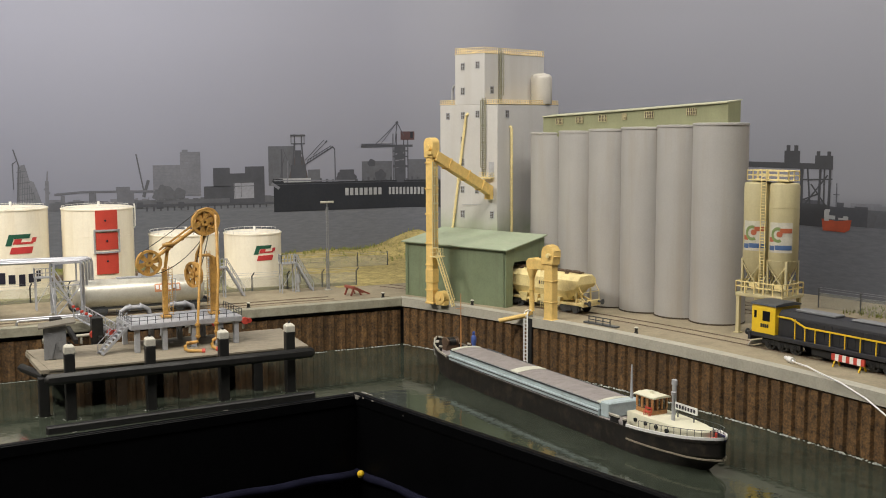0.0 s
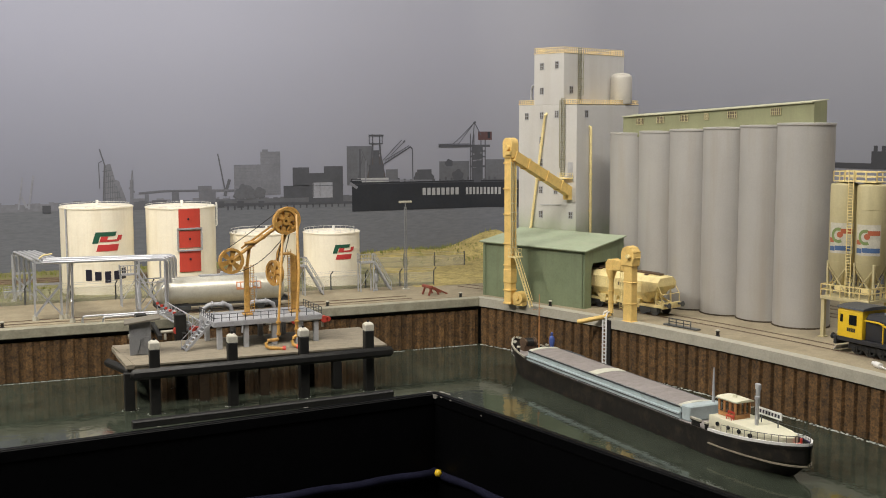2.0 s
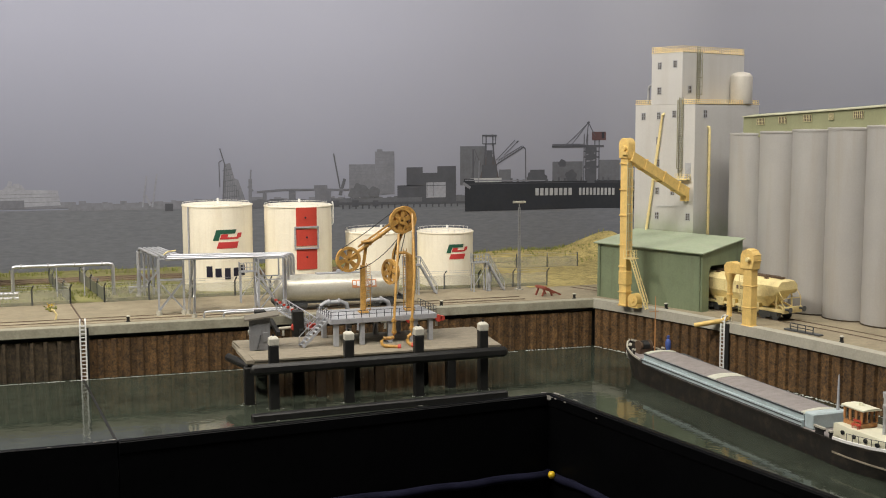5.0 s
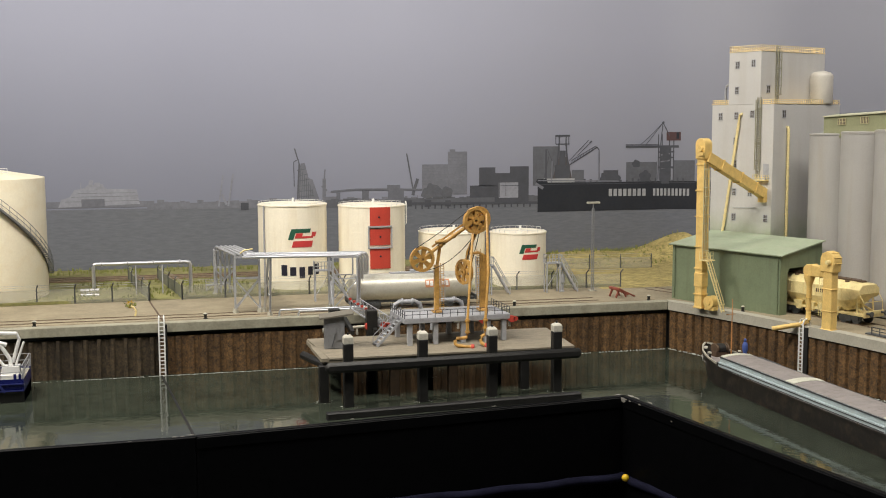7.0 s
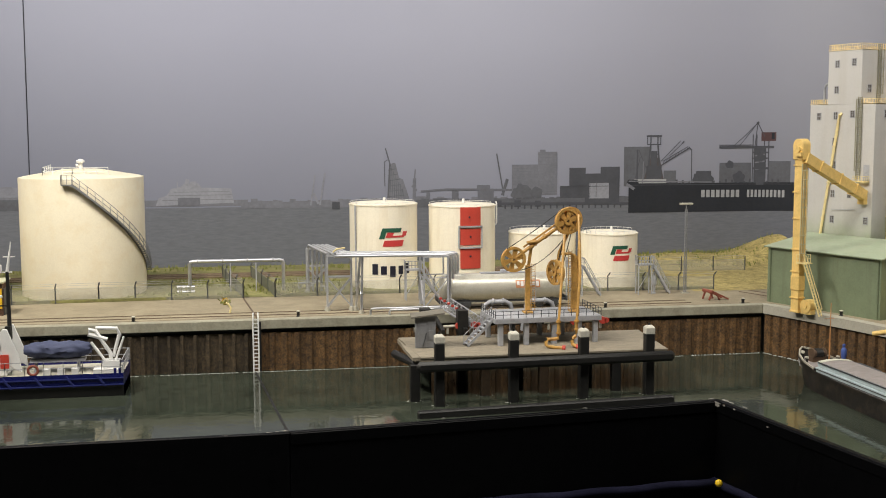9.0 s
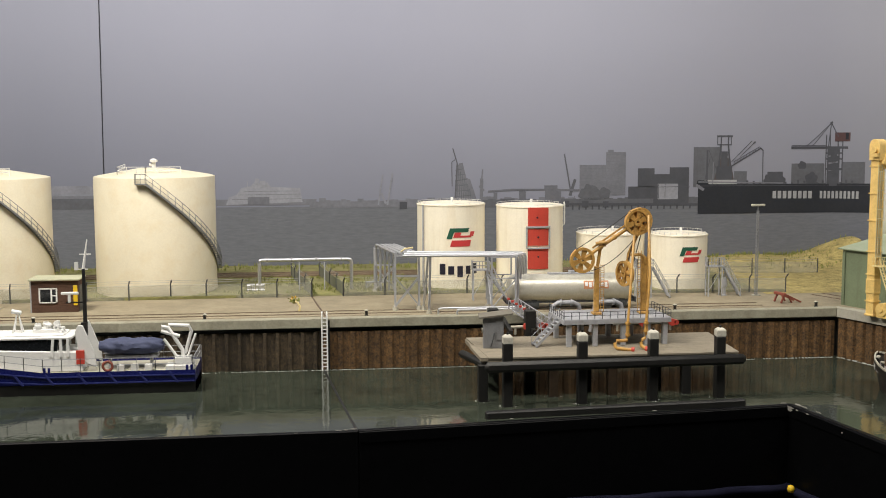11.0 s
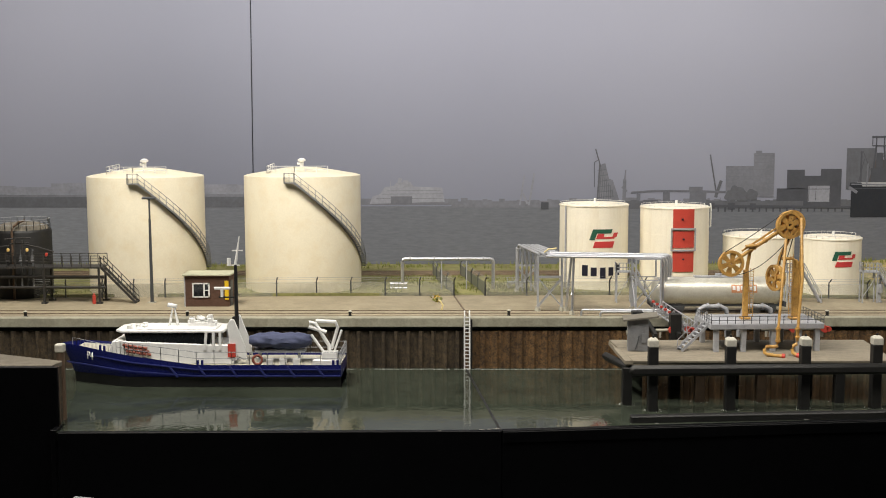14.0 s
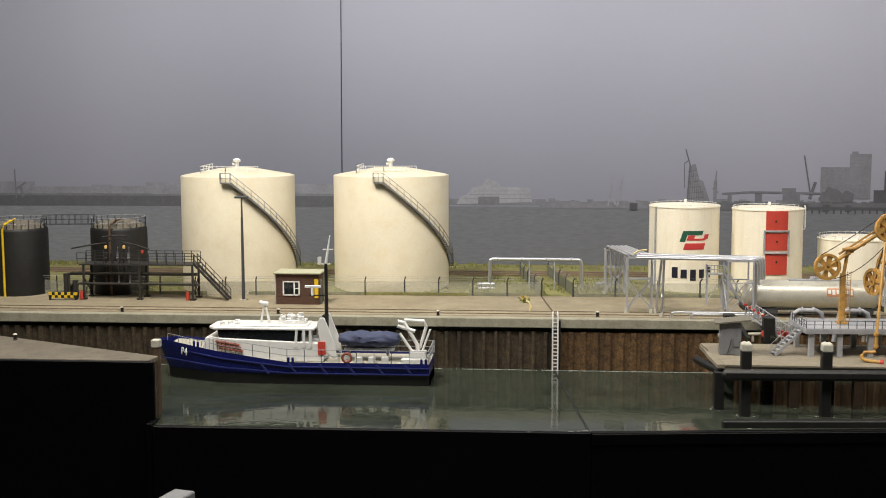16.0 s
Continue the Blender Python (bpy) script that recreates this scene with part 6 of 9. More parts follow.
# pipes and valves behind the platform
for k, (x, y) in enumerate(((205, 1046), (246, 1046))):
    t = thing("swan_neck_pipe", x, y, DECK, 0, "grey swan-neck pipe with flanges behind the platform", "pipe", "swan-neck pipes")
    bm = bmesh.new()
    tube(bm, [(0, 0, 0), (2, 0, 18), (4, 0, 25), (9, 0, 28.5), (24, 0, 28.5), (29, 0, 26), (30.5, 0, 20), (30.5, 0, 0)], 2.2, 12)
    part("pipe", bm, STEEL, t, smooth=50)
    bm = bmesh.new()
    for x0 in (11, 21):
        cyl(bm, (x0, 0, 28.5), (x0 + 1.6, 0, 28.5), 3.4, n=16)
    part("flanges", bm, STEEL, t, smooth=40)
for x0, y0, x1 in ((168, 1040, 200), (268, 1046, 330)):
    t = thing("valve_pipe", x0, y0, DECK, 0, "pale pipe with red hand wheels above the jetty deck", "pipe", "valve pipes")
    bm = bmesh.new()
    tube(bm, [(0, 0, 7), (x1 - x0, 0, 8)], 1.5, 10)
    for x in (4, x1 - x0 - 6):
        box(bm, x - 1, x + 1, -1, 1, 0, 7)
    part("pipe", bm, LIP, t, smooth=50)
    for f in (0.45, 0.92):
        x = (x1 - x0) * f
        bm = bmesh.new()
        cyl(bm, (x, -1, 8), (x, -4.5, 8), 3.4, n=18)
        cyl(bm, (x + 4, -1, 8), (x + 4, -4.5, 8), 2.4, n=18)
        part("hand_wheel", bm, RED, t, "red hand wheel", smooth=35)
gang = thing("boarding_gangway", 176, 1076, 0, -58, "grey lattice gangway with red caps down to the jetty", "gangway")
bm = bmesh.new()
a, b = Vector((0, 0, 8)), Vector((46, 0, -6))
for y in (-6, 6):
    d = Vector((0, y, 0))
    bar(bm, a + d, b + d, 1.2)
    bar(bm, a + d + Vector((0, 0, 8)), b + d + Vector((0, 0, 8)), 0.8)
    for k in range(9):
        p = a.lerp(b, k / 8) + d
        bar(bm, p, p + Vector((0, 0, 8)), 0.6)
        if k < 8:
            bar(bm, p, a.lerp(b, (k + 1) / 8) + d + Vector((0, 0, 8)), 0.5)
for k in range(16):
    p = a.lerp(b, k / 15)
    bar(bm, p + Vector((0, -6, 0)), p + Vector((0, 6, 0)), 0.9)
part("lattice", bm, STEEL, gang, smooth=0)
for k in range(5):
    bm = bmesh.new()
    p = a.lerp(b, k / 8) + Vector((0, -6, 8))
    cyl(bm, p, p + Vector((0, 0, 2)), 1.5, n=10)
    part("red_cap", bm, RED, gang, smooth=40)


# ---------------------------------------------------------------- barge
BARGE_TURN = math.degrees(math.atan2(576.5 - 964.3, 523.3 - 491.6) - 0.0383)
barge = thing("barge", 491.7, 980.0, WATER_Z - 6, BARGE_TURN, "long black cargo barge with grey hatches and ivory deckhouse", "barge")
PALEHATCH = mat("pale_hatch_beam", (0.56, 0.56, 0.47), 0.7, 0, 0.15, 80, 900, 0.1, (0.36, 0.34, 0.26), 0.5)
HULL_ST = ((14, 1.2, 33.5), (18, 8.5, 32.4), (26, 17.5, 30), (39, 24.5, 27.5), (60, 28.8, 25), (96, 30, 24), (322, 30, 24), (344, 29.4, 24.8), (364, 27, 26.5), (382, 22, 28.5), (394, 15, 29.6), (401, 7, 30.2), (403.5, 1.2, 30.4))


def hull_at(x):
    for (x0, w0, z0), (x1, w1, z1) in zip(HULL_ST, HULL_ST[1:]):
        if x0 <= x <= x1:
            f = (x - x0) / (x1 - x0)
            return w0 + (w1 - w0) * f, z0 + (z1 - z0) * f
    return 1.2, 30.4


def smooth_stations(lo, hi, step):
    return [float(x) for x in np.arange(lo, hi + 0.01, step)]


xs = sorted(set(smooth_stations(14, 62, 4) + smooth_stations(62, 332, 30) + smooth_stations(332, 402, 5) + [403.5]))
bm = bmesh.new()
rings = []
for x in xs:
    w, z = hull_at(x)
    tuck = max(0.0, (x - 342) / 61.5)
    rake = max(0.0, (50 - x) / 40)
    low = w * (0.97 - 0.62 * tuck ** 1.5 - 0.25 * rake)
    side = [(x, -w, z), (x, -w * 1.0, z - 1.4), (x + 6 * rake, -w * (0.995 - 0.06 * tuck), z * 0.62), (x + 8 * rake - 15 * tuck, -low, 6), (x + 9 * rake - 30 * tuck, -low * 0.9, -6)]
    rings.append(side + [flip(p) for p in side[::-1]])
loft(bm, rings)
part("hull", bm, HULL, barge, smooth=40)
bm = bmesh.new()
for s in (-1, 1):
    pts = [(x, s * (hull_at(x)[0] + 0.5), hull_at(x)[1] - 1.0) for x in xs]
    for a, b in zip(pts, pts[1:]):
        bar(bm, a, b, 1.1, 1.6)
part("rubbing_strake", bm, HULL, barge, smooth=30)
bm = bmesh.new()
for s in (-1, 1):
    pts = [(x, s * (hull_at(x)[0] * (0.995 - 0.05 * max(0, (x - 342) / 61.5)) + 0.4), 15.5 + max(0, x - 350) * 0.02) for x in xs if x > 322]
    for a, b in zip(pts, pts[1:]):
        bar(bm, a, b, 1.0, 1.1)
part("stern_strake", bm, TIMBERDECK, barge, "worn lower strake at the stern", smooth=30)
# bulwark cap: white along the stern with a blue line below
bm = bmesh.new()
bm2 = bmesh.new()
for s in (-1, 1):
    pts = [(x, s * hull_at(x)[0], hull_at(x)[1] + 0.9) for x in xs if x >= 330]
    loft(bm, [[(a[0], a[1] + y, a[2] + z) for y, z in ((-1, -0.9), (1, -0.9), (1, 0.9), (-1, 0.9))] for a in pts], True, True)
    for a, b in zip(pts, pts[1:]):
        bar(bm2, (a[0], a[1] * 1.012, a[2] - 1.6), (b[0], b[1] * 1.012, b[2] - 1.6), 1.2, 1.0)
part("stern_cap", bm, WHITE, barge, "white stern bulwark cap", smooth=30)
part("blue_line", bm2, NAVY, barge, "blue line below the stern cap", smooth=30)
bm = bmesh.new()
for s in (-1, 1):
    pts = [(x, s * (hull_at(x)[0] - 0.3), hull_at(x)[1] + 0.8) for x in xs if x <= 54]
    for a, b in zip(pts, pts[1:]):
        bar(bm, a, b, 1.4, 1.6)
part("bow_cap", bm, LIP, barge, smooth=30)
bm = bmesh.new()
for s in (-1,):
    slab(bm, [(20, -11.8, 27), (28, -18.8, 24.5), (28, -18.6, 21), (20, -11.4, 23)], 0.6, (0.5, -0.8, 0))
part("bow_mark", bm, WHITE, barge, "white bow mark", smooth=0)
# decks inside the bulwark
bm = bmesh.new()
left = [(x, -(hull_at(x)[0] - 0.8)) for x in xs if 16 < x < 402]
prism(bm, left + [(x, -y) for x, y in left[::-1]], 21.0, 22.4)
part("deck", bm, HATCH, barge, "worn dark grey deck", smooth=0)
bm = bmesh.new()
left = [(x, -(hull_at(x)[0] - 0.8)) for x in xs if 16 < x < 53]
prism(bm, left + [(x, -y) for x, y in left[::-1]], 25.4, 26.4)
part("fore_deck", bm, HATCH, barge, "worn brown-grey fore deck", smooth=0)
# hatch coaming and covers
for s in (-1, 1):
    bm = bmesh.new()
    for z0, z1, y in ((22.4, 26.0, 24.0), (26.0, 27.4, 24.6), (27.4, 31.0, 21.6), (31.0, 32.0, 22.4)):
        box(bm, 54, 308, min(s * y, s * (y - 3)), max(s * y, s * (y - 3)), z0, z1)
    coaming = part("coaming", bm, BLUEGREY, barge, "pale blue hatch coaming", smooth=0)
    # dark strips that draw the shadow lines between the coaming's steps
    for y, z0, z1 in ((22.7, 31.2, 32.3), (24.9, 25.6, 26.3), (24.3, 22.6, 23.4)):
        bm = bmesh.new()
        box(bm, 54.5, 307.5, min(s * y, s * (y - 0.8)), max(s * y, s * (y - 0.8)), z0, z1)
        part("gasket", bm, DARKSTEEL, coaming, "thin dark strip drawn as a shadow line", smooth=0)
rise = [(-20.5, 31.2), (-20.5, 32.4), (-10, 33.4), (0, 33.8), (10, 33.4), (20.5, 32.4), (20.5, 31.2)]
for k in range(26):
    if k == 12:
        continue
    x0 = 61 + k * 9.3
    bm = bmesh.new()
    loft(bm, [[(x, y, z) for y, z in rise] for x in (x0 + 0.12, x0 + 9.18)], True, True)
    part("hatch_cover", bm, HATCH, barge, smooth=30)
for x0, x1 in ((54, 61), (61 + 12 * 9.3, 61 + 13 * 9.3), (302.8, 308)):
    bm = bmesh.new()
    loft(bm, [[(x, y * 1.01, z + 0.4) for y, z in rise] for x in (x0, x1)], True, True)
    part("hatch_beam", bm, PALEHATCH, barge, "pale weathered hatch end beam", smooth=30)
bm = bmesh.new()
box(bm, 308, 319, -21.5, 21.5, 22.4, 34.0)
part("aft_locker", bm, BLUEGREY, barge, "pale blue locker behind the hatches", smooth=0, bevel=1.0)
# deckhouse
bm = bmesh.new()
house = [(324, 18), (340, 19.5), (362, 18.5), (376, 15), (386, 9), (389, 0)]
ring = [(x, -y) for x, y in house] + [(x, y) for x, y in house[-2::-1]]
prism(bm, ring, 22.4, 33.0)
part("deckhouse", bm, IVORY, barge, "low ivory deckhouse", smooth=30, bevel=0.8)
for k in range(4):
    bm = bmesh.new()
    x = 333 + k * 10
    cyl(bm, (x, -18.4, 28.5), (x, -20.2, 28.5), 1.5, n=14)
    part("porthole", bm, DARKGLASS, barge, smooth=40)
bm = bmesh.new()
prism(bm, [(326, -9.5), (342, -9.5), (342, 9.5), (326, 9.5)], 33.0, 36.0)
wheelhouse = part("wheelhouse", bm, WOOD, barge, "varnished wooden wheelhouse", smooth=0)
bm = bmesh.new()
for x in (326.6, 331.6, 336.8, 341.4):
    for y in (-8.9, 8.9):
        box(bm, x - 0.8, x + 0.8, y - 0.7, y + 0.7, 36.5, 46)
for y in (-3.1, 3.1):
    for x in (326.6, 341.4):
        box(bm, x - 0.7, x + 0.7, y - 0.8, y + 0.8, 36.5, 46)
box(bm, 326, 342, -9.5, -8.5, 44, 46)
box(bm, 326, 342, 8.5, 9.5, 44, 46)
part("window_posts", bm, WOOD, wheelhouse, smooth=0)
bm = bmesh.new()
box(bm, 327, 341, -8.8, 8.8, 36.2, 44)
part("wheelhouse_glass", bm, clear("thin_window_glass", (0.10, 0.09, 0.07), 0.35, 0.1), wheelhouse, smooth=0)
bm = bmesh.new()
loft(bm, [[(324.5, y, 45.0 + 0.4 * k) for y, k in ((-11.2, 0), (-11.2, 2), (-5, 4), (5, 4), (11.2, 2), (11.2, 0))], [(344, y, 45.0 + 0.4 * k) for y, k in ((-11.2, 0), (-11.2, 2), (-5, 4), (5, 4), (11.2, 2), (11.2, 0))]], True, True)
cyl(bm, (334, 0, 46.4), (334, 0, 48.6), 2.0, 1.4, 12)
part("wheelhouse_roof", bm, IVORY, wheelhouse, "ivory wheelhouse roof", smooth=30)
bm = bmesh.new()
lathe(bm, [(1.8, 33), (1.8, 54), (2.4, 54.4), (2.4, 58), (1.2, 58.4)], 14, 346, 13)
part("funnel", bm, STEEL, barge, "thin grey funnel", smooth=40)
bm = bmesh.new()
lathe(bm, [(1.5, 33), (1.3, 50), (2.0, 51), (2.0, 53)], 14, 357, -3)
part("vent_pipe", bm, STEEL, barge, smooth=40)
bm = bmesh.new()
lathe(bm, [(1.5, 34), (0.8, 58), (0.4, 60)], 10, 314, 14)
part("boom_post", bm, STEEL, barge, smooth=40)
bm = bmesh.new()
box(bm, 350, 371, 8, 9, 38.5, 43.5)
board_ = part("name_board", bm, WHITE, barge, "white name board with dark lettering", smooth=0)
bm = bmesh.new()
for k in range(7):
    box(bm, 351.5 + k * 2.7, 353.2 + k * 2.7, 7.8, 8.0, 39.7, 42.3)
part("lettering_bars", bm, INK, board_, smooth=0)
bm = bmesh.new()
bar(bm, (353, 8.5, 32.6), (353, 8.5, 39), 0.8)
bar(bm, (368, 8.5, 32.6), (368, 8.5, 39), 0.8)
part("board_posts", bm, DARKSTEEL, board_, smooth=0)
bm = bmesh.new()
pts = [(x, -(hull_at(x)[0] - 2.4), hull_at(x)[1] + 1) for x in xs if 338 <= x <= 401]
ring = pts + [flip(p) for p in pts[::-1]]
railing(bm, ring, 5.2, 0.35, 0.35, 9, (1.0,))
part("stern_railing", bm, DARKSTEEL, barge, "thin stern railing", smooth=0)
bm = bmesh.new()
box(bm, 337, 343, -15, -12, 35.5, 36.1)
for x in (337.5, 342.5):
    for y in (-14.6, -12.4):
        bar(bm, (x, y, 32.8), (x, y, 35.6), 0.5)
bar(bm, (337.2, -12.1, 36), (337.2, -12.1, 39), 0.5)
bar(bm, (342.8, -12.1, 36), (342.8, -12.1, 39), 0.5)
box(bm, 337, 343, -12.4, -11.9, 37.6, 39)
part("bench", bm, RED, barge, "small red bench", smooth=0)
bm = bmesh.new()
cyl(bm, (391, -1, 27), (391, 6, 27), 2.3, n=14)
box(bm, 389, 393, -1.5, 6.5, 22, 26)
cyl(bm, (394, 2, 22.4), (394, 2, 33), 1.1, n=10)
part("stern_winch", bm, RED, barge, "red stern winch", smooth=40)
# bow gear
bm = bmesh.new()
cyl(bm, (34, -7, 30), (34, 7, 30), 3.4, n=18)
for y in (-8, 8):
    cyl(bm, (34, y - 1, 30), (34, y + 1, 30), 4.6, n=18)
box(bm, 31, 37, -9.5, 9.5, 22.4, 27)
bmesh.ops.translate(bm, verts=bm.verts[:], vec=(0, 0, 4))
part("bow_winch", bm, RAILM, barge, "rusty bow winch", smooth=40)
bm = bmesh.new()
cyl(bm, (34, -4.5, 34), (34, 4.5, 34), 4.2, n=18)
part("winch_drum", bm, BLACK, barge, "black rope drum", smooth=40)
for x, y in ((24, -10), (27, -14), (40, -21.5), (42, 20), (322, -25.5), (327, -25.5), (25, 11)):
    bm = bmesh.new()
    top = 32.6 if x < 30 else 31.8 if x < 100 else 27.6
    lathe(bm, [(1.5, 22.4), (1.3, top - 1.8), (1.8, top - 1.2), (1.8, top)], 12, x, y)
    bitt = part("mooring_post", bm, BLACK, barge, smooth=40)
    bm = bmesh.new()
    lathe(bm, [(1.9, top - 0.2), (1.9, top + 1.0), (0, top + 1.4)], 12, x, y)
    part("post_cap", bm, LIP, bitt, "pale cap", smooth=40)
bm = bmesh.new()
cyl(bm, (46, 3, 22.4), (46, 3, 82), 0.8, 0.35, 8)
bar(bm, (46, -6, 68), (46, 8, 68), 0.4)
part("mast", bm, WOOD, barge, "thin brown mast", smooth=40)
bm = bmesh.new()
for a, b in (((46, 3, 62), (18, 0, 34)), ((46, 3, 54), (22, 9, 32))):
    bar(bm, a, b, 0.25)
part("stay_wire", bm, CABLE, barge, smooth=0)
bm = bmesh.new()
tube(bm, [(52, 25.5, 29), (68, 27.5, 31), (98, 28.5, 30.5), (130, 28.5, 27)], 0.9, 8)
for x in (68, 98):
    bar(bm, (x, 28.5, 22), (x, 28.5, 31), 0.7)
part("gangplank_rail", bm, DARKSTEEL, barge, smooth=40)
# a slim hull: the lines above are drawn full, here they take the barge's own length and breadth
SLIM = np.array(((14, 17), (54, 70), (172.6, 172), (182, 184), (308, 299), (319, 309), (324.5, 329), (344, 351.5), (382, 394), (403.5, 415)))
for ob in barge.children_recursive:
    for vert in ob.data.vertices:
        vert.co.x = float(np.interp(vert.co.x * 1000, SLIM[:, 0], SLIM[:, 1])) / 1000
        vert.co.y *= 0.70
figure = thing("figurine", 508.4, 917.7, WATER_Z + 20.4, 0, "tiny plain blue model figure standing on the barge deck", "figurine")
bm = bmesh.new()
lathe(bm, [(1.9, 0), (1.8, 6), (2.5, 9), (2.6, 13), (1.8, 15.2), (0.9, 15.8), (1.4, 17.2), (1.3, 18.6), (0, 19.4)], 14)
part("body", bm, mat("figure_blue", (0.05, 0.09, 0.30), 0.7, 0, 0.15, 200, 900, 0.1), figure, smooth=50)


# ---------------------------------------------------------------- patrol boat
boat = thing("patrol_boat", -371, 1024, WATER_Z, 0, "navy blue and white harbour patrol boat with railings", "boat")


def boat_at(x):
    """Half width, sheer height and deck height."""
    w = 27.0 * min(1.0, (max(x + 9.0, 0.0) / 71.0) ** 0.55) if x < 62 else 27.0
    top = 36.0 if x < 8 else 36.0 - 15.5 * (x - 8) / 112.0 if x < 120 else 20.5
    return max(w, 0.8), top


xs = smooth_stations(-9, 63, 4) + smooth_stations(72, 250, 16) + [250.0]
bm = bmesh.new()
rings = []
for x in xs:
    w, z = boat_at(x)
    rake = min(max(0.0, 1 - x / 50), 1.15)
    low = w * (0.93 - 0.35 * rake)
    side = [(x, -w, z), (x, -w * 0.995, z - 2), (x + 5 * rake, -(w * 0.6 + low * 0.4), z * 0.55), (x + 9 * rake, -low, 8.5), (x + 10 * rake, -low * 0.97, -6)]
    rings.append(side + [flip(p) for p in side[::-1]])
loft(bm, rings)
part("hull", bm, NAVY, boat, smooth=40)
bm = bmesh.new()
for s in (-1, 1):
    for hgt in (0.86, 0.60):
        pts = []
        for x in xs:
            w, z = boat_at(x)
            rake = max(0.0, 1 - x / 50)
            pts.append((x + 3 * rake, s * (w * (1.0 - 0.14 * rake) + 0.5), (z * 0.80 if hgt > 0.7 else z * 0.52)))
        for a, b in zip(pts, pts[1:]):
            bar(bm, a, b, 1.1, 0.9)
    for x in (96, 122, 150, 176, 202, 228):
        bar(bm, (x, s * 27.4, 19), (x + 7, s * 27.2, 9.5), 1.6, 1.6)
part("rubbing_band", bm, mat("worn_blue_strake", (0.030, 0.038, 0.165), 0.35, 0, 0.2, 90, 900, 0.05), boat, "worn paler blue fender strips", smooth=30)
bm = bmesh.new()
rings = []
for x in xs:
    w, z = boat_at(x)
    rake = min(max(0.0, 1 - x / 50), 1.15)
    low = w * (0.93 - 0.35 * rake) + 0.5
    side = [(x + 8.6 * rake, -low * 1.012, 9.5), (x + 9 * rake, -low, 8), (x + 10 * rake, -low * 0.97, -6)]
    rings.append(side + [flip(p) for p in side[::-1]])
loft(bm, rings)
part("boot_top", bm, BLACK, boat, "black lower hull", smooth=40)
bm = bmesh.new()
left = [(x, -(boat_at(x)[0] - 1.0)) for x in xs if x > 3]
for k in range(len(left) - 1):
    (xa, ya), (xb, yb) = left[k], left[k + 1]
    za = max(boat_at(xa)[1] - 2.2, 19.0)
    zb = max(boat_at(xb)[1] - 2.2, 19.0)
    va = [bm.verts.new(p) for p in ((xa, ya, za), (xb, yb, zb), (xb, -yb, zb), (xa, -ya, za))]
    bm.faces.new(va)
bmesh.ops.remove_doubles(bm, verts=bm.verts[:], dist=0.01)
part("deck", bm, LIP, boat, "pale grey deck", smooth=0)
bm = bmesh.new()
prof = [(34, 19), (152, 19), (149, 37), (42, 41)]
for y0, y1 in ((-18, 18),):
    slab(bm, [(x, y0, z) for x, z in prof], y1 - y0, (0, 1, 0))
part("deckhouse", bm, WHITE, boat, "white deckhouse", smooth=0, bevel=1.0)
bm = bmesh.new()
loft(bm, [[(x0, y, 38), (x1, y, 51.5), (x2, y, 51.5), (x3, y, 37)] for y, x0, x1, x2, x3 in ((-17.2, 56, 53, 132, 130), (17.2, 56, 53, 132, 130))], True, True)
part("window_band", bm, DARKGLASS, boat, "black tinted wheelhouse windows", smooth=0)
for y in (-17.8, 17.8):
    for p, q in (((126, y, 36), (127.5, y, 52)), ((134, y, 36), (134, y, 52)), ((140, y, 36), (140, y, 52))):
        bm = bmesh.new()
        bar(bm, p, q, 2.2)
        part("window_pillar", bm, WHITE, boat, smooth=0)
bm = bmesh.new()
outline = [(44, -12), (50, -19), (142, -18.5), (144, -16), (144, 16), (142, 18.5), (50, 19), (44, 12)]
prism(bm, outline, 51.5, 54.0)
prism(bm, [(62, -14), (136, -14), (136, 14), (62, 14)], 54.0, 55.4)
part("wheelhouse_roof", bm, WHITE, boat, "white wheelhouse roof", smooth=0, bevel=1.0)
for y in (-17.5, 9.5):
    bm = bmesh.new()
    slab(bm, [(150, y, 30), (164, y, 22), (163, y, 34), (153, y, 60), (149, y, 60), (146, y, 54)], 2.2, (0, 1, 0))
    part("mast_fin", bm, WHITE, boat, "white raked mast fin", smooth=0, bevel=0.4)
bm = bmesh.new()
box(bm, 147, 154, -18.9, -17.6, 26, 38)
part("red_door", bm, RED, boat, "red door panel", smooth=0)
bm = bmesh.new()
box(bm, 148.5, 153.5, -3, 3, 48, 60)
cyl(bm, (152, 0, 56), (152, 0, 108), 1.9, 1.5, 12)
bar(bm, (136, 0, 78), (152, 0, 78), 1.2)
part("mast", bm, BLACK, boat, "black mast", smooth=40)
bm = bmesh.new()
cyl(bm, (152, 0, 108), (156, 0, 134), 1.4, 0.5, 10)
bar(bm, (149, 0, 121), (159, 0, 121), 1.0)
cyl(bm, (146, 0, 107), (146, 0, 114), 1.8, n=12)
bar(bm, (144, 0, 107.5), (156, 0, 107.5), 1.0)
part("mast_top", bm, WHITE, boat, "white mast top with aerials", smooth=40)
bm = bmesh.new()
box(bm, 132, 147, -1.2, 1.2, 85, 87.4)
cyl(bm, (139, 0, 78), (139, 0, 85), 1.4, n=12)
part("radar", bm, WHITE, boat, "white radar bar", smooth=0, bevel=0.5)
bm = bmesh.new()
for x0, y0 in ((112, -4), (117, 4), (121, -2), (126, 4), (129, -5)):
    cyl(bm, (x0, y0, 55), (x0, y0, 62 + (x0 % 5)), 2.4, n=12)
    lathe(bm, [(3.0, 61), (3.0, 62.5), (1.6, 64)], 10, x0, y0)
box(bm, 108, 133, -7, 7, 55.4, 58.5)
cyl(bm, (107, 0, 59), (134, 0, 59), 1.2, n=10)
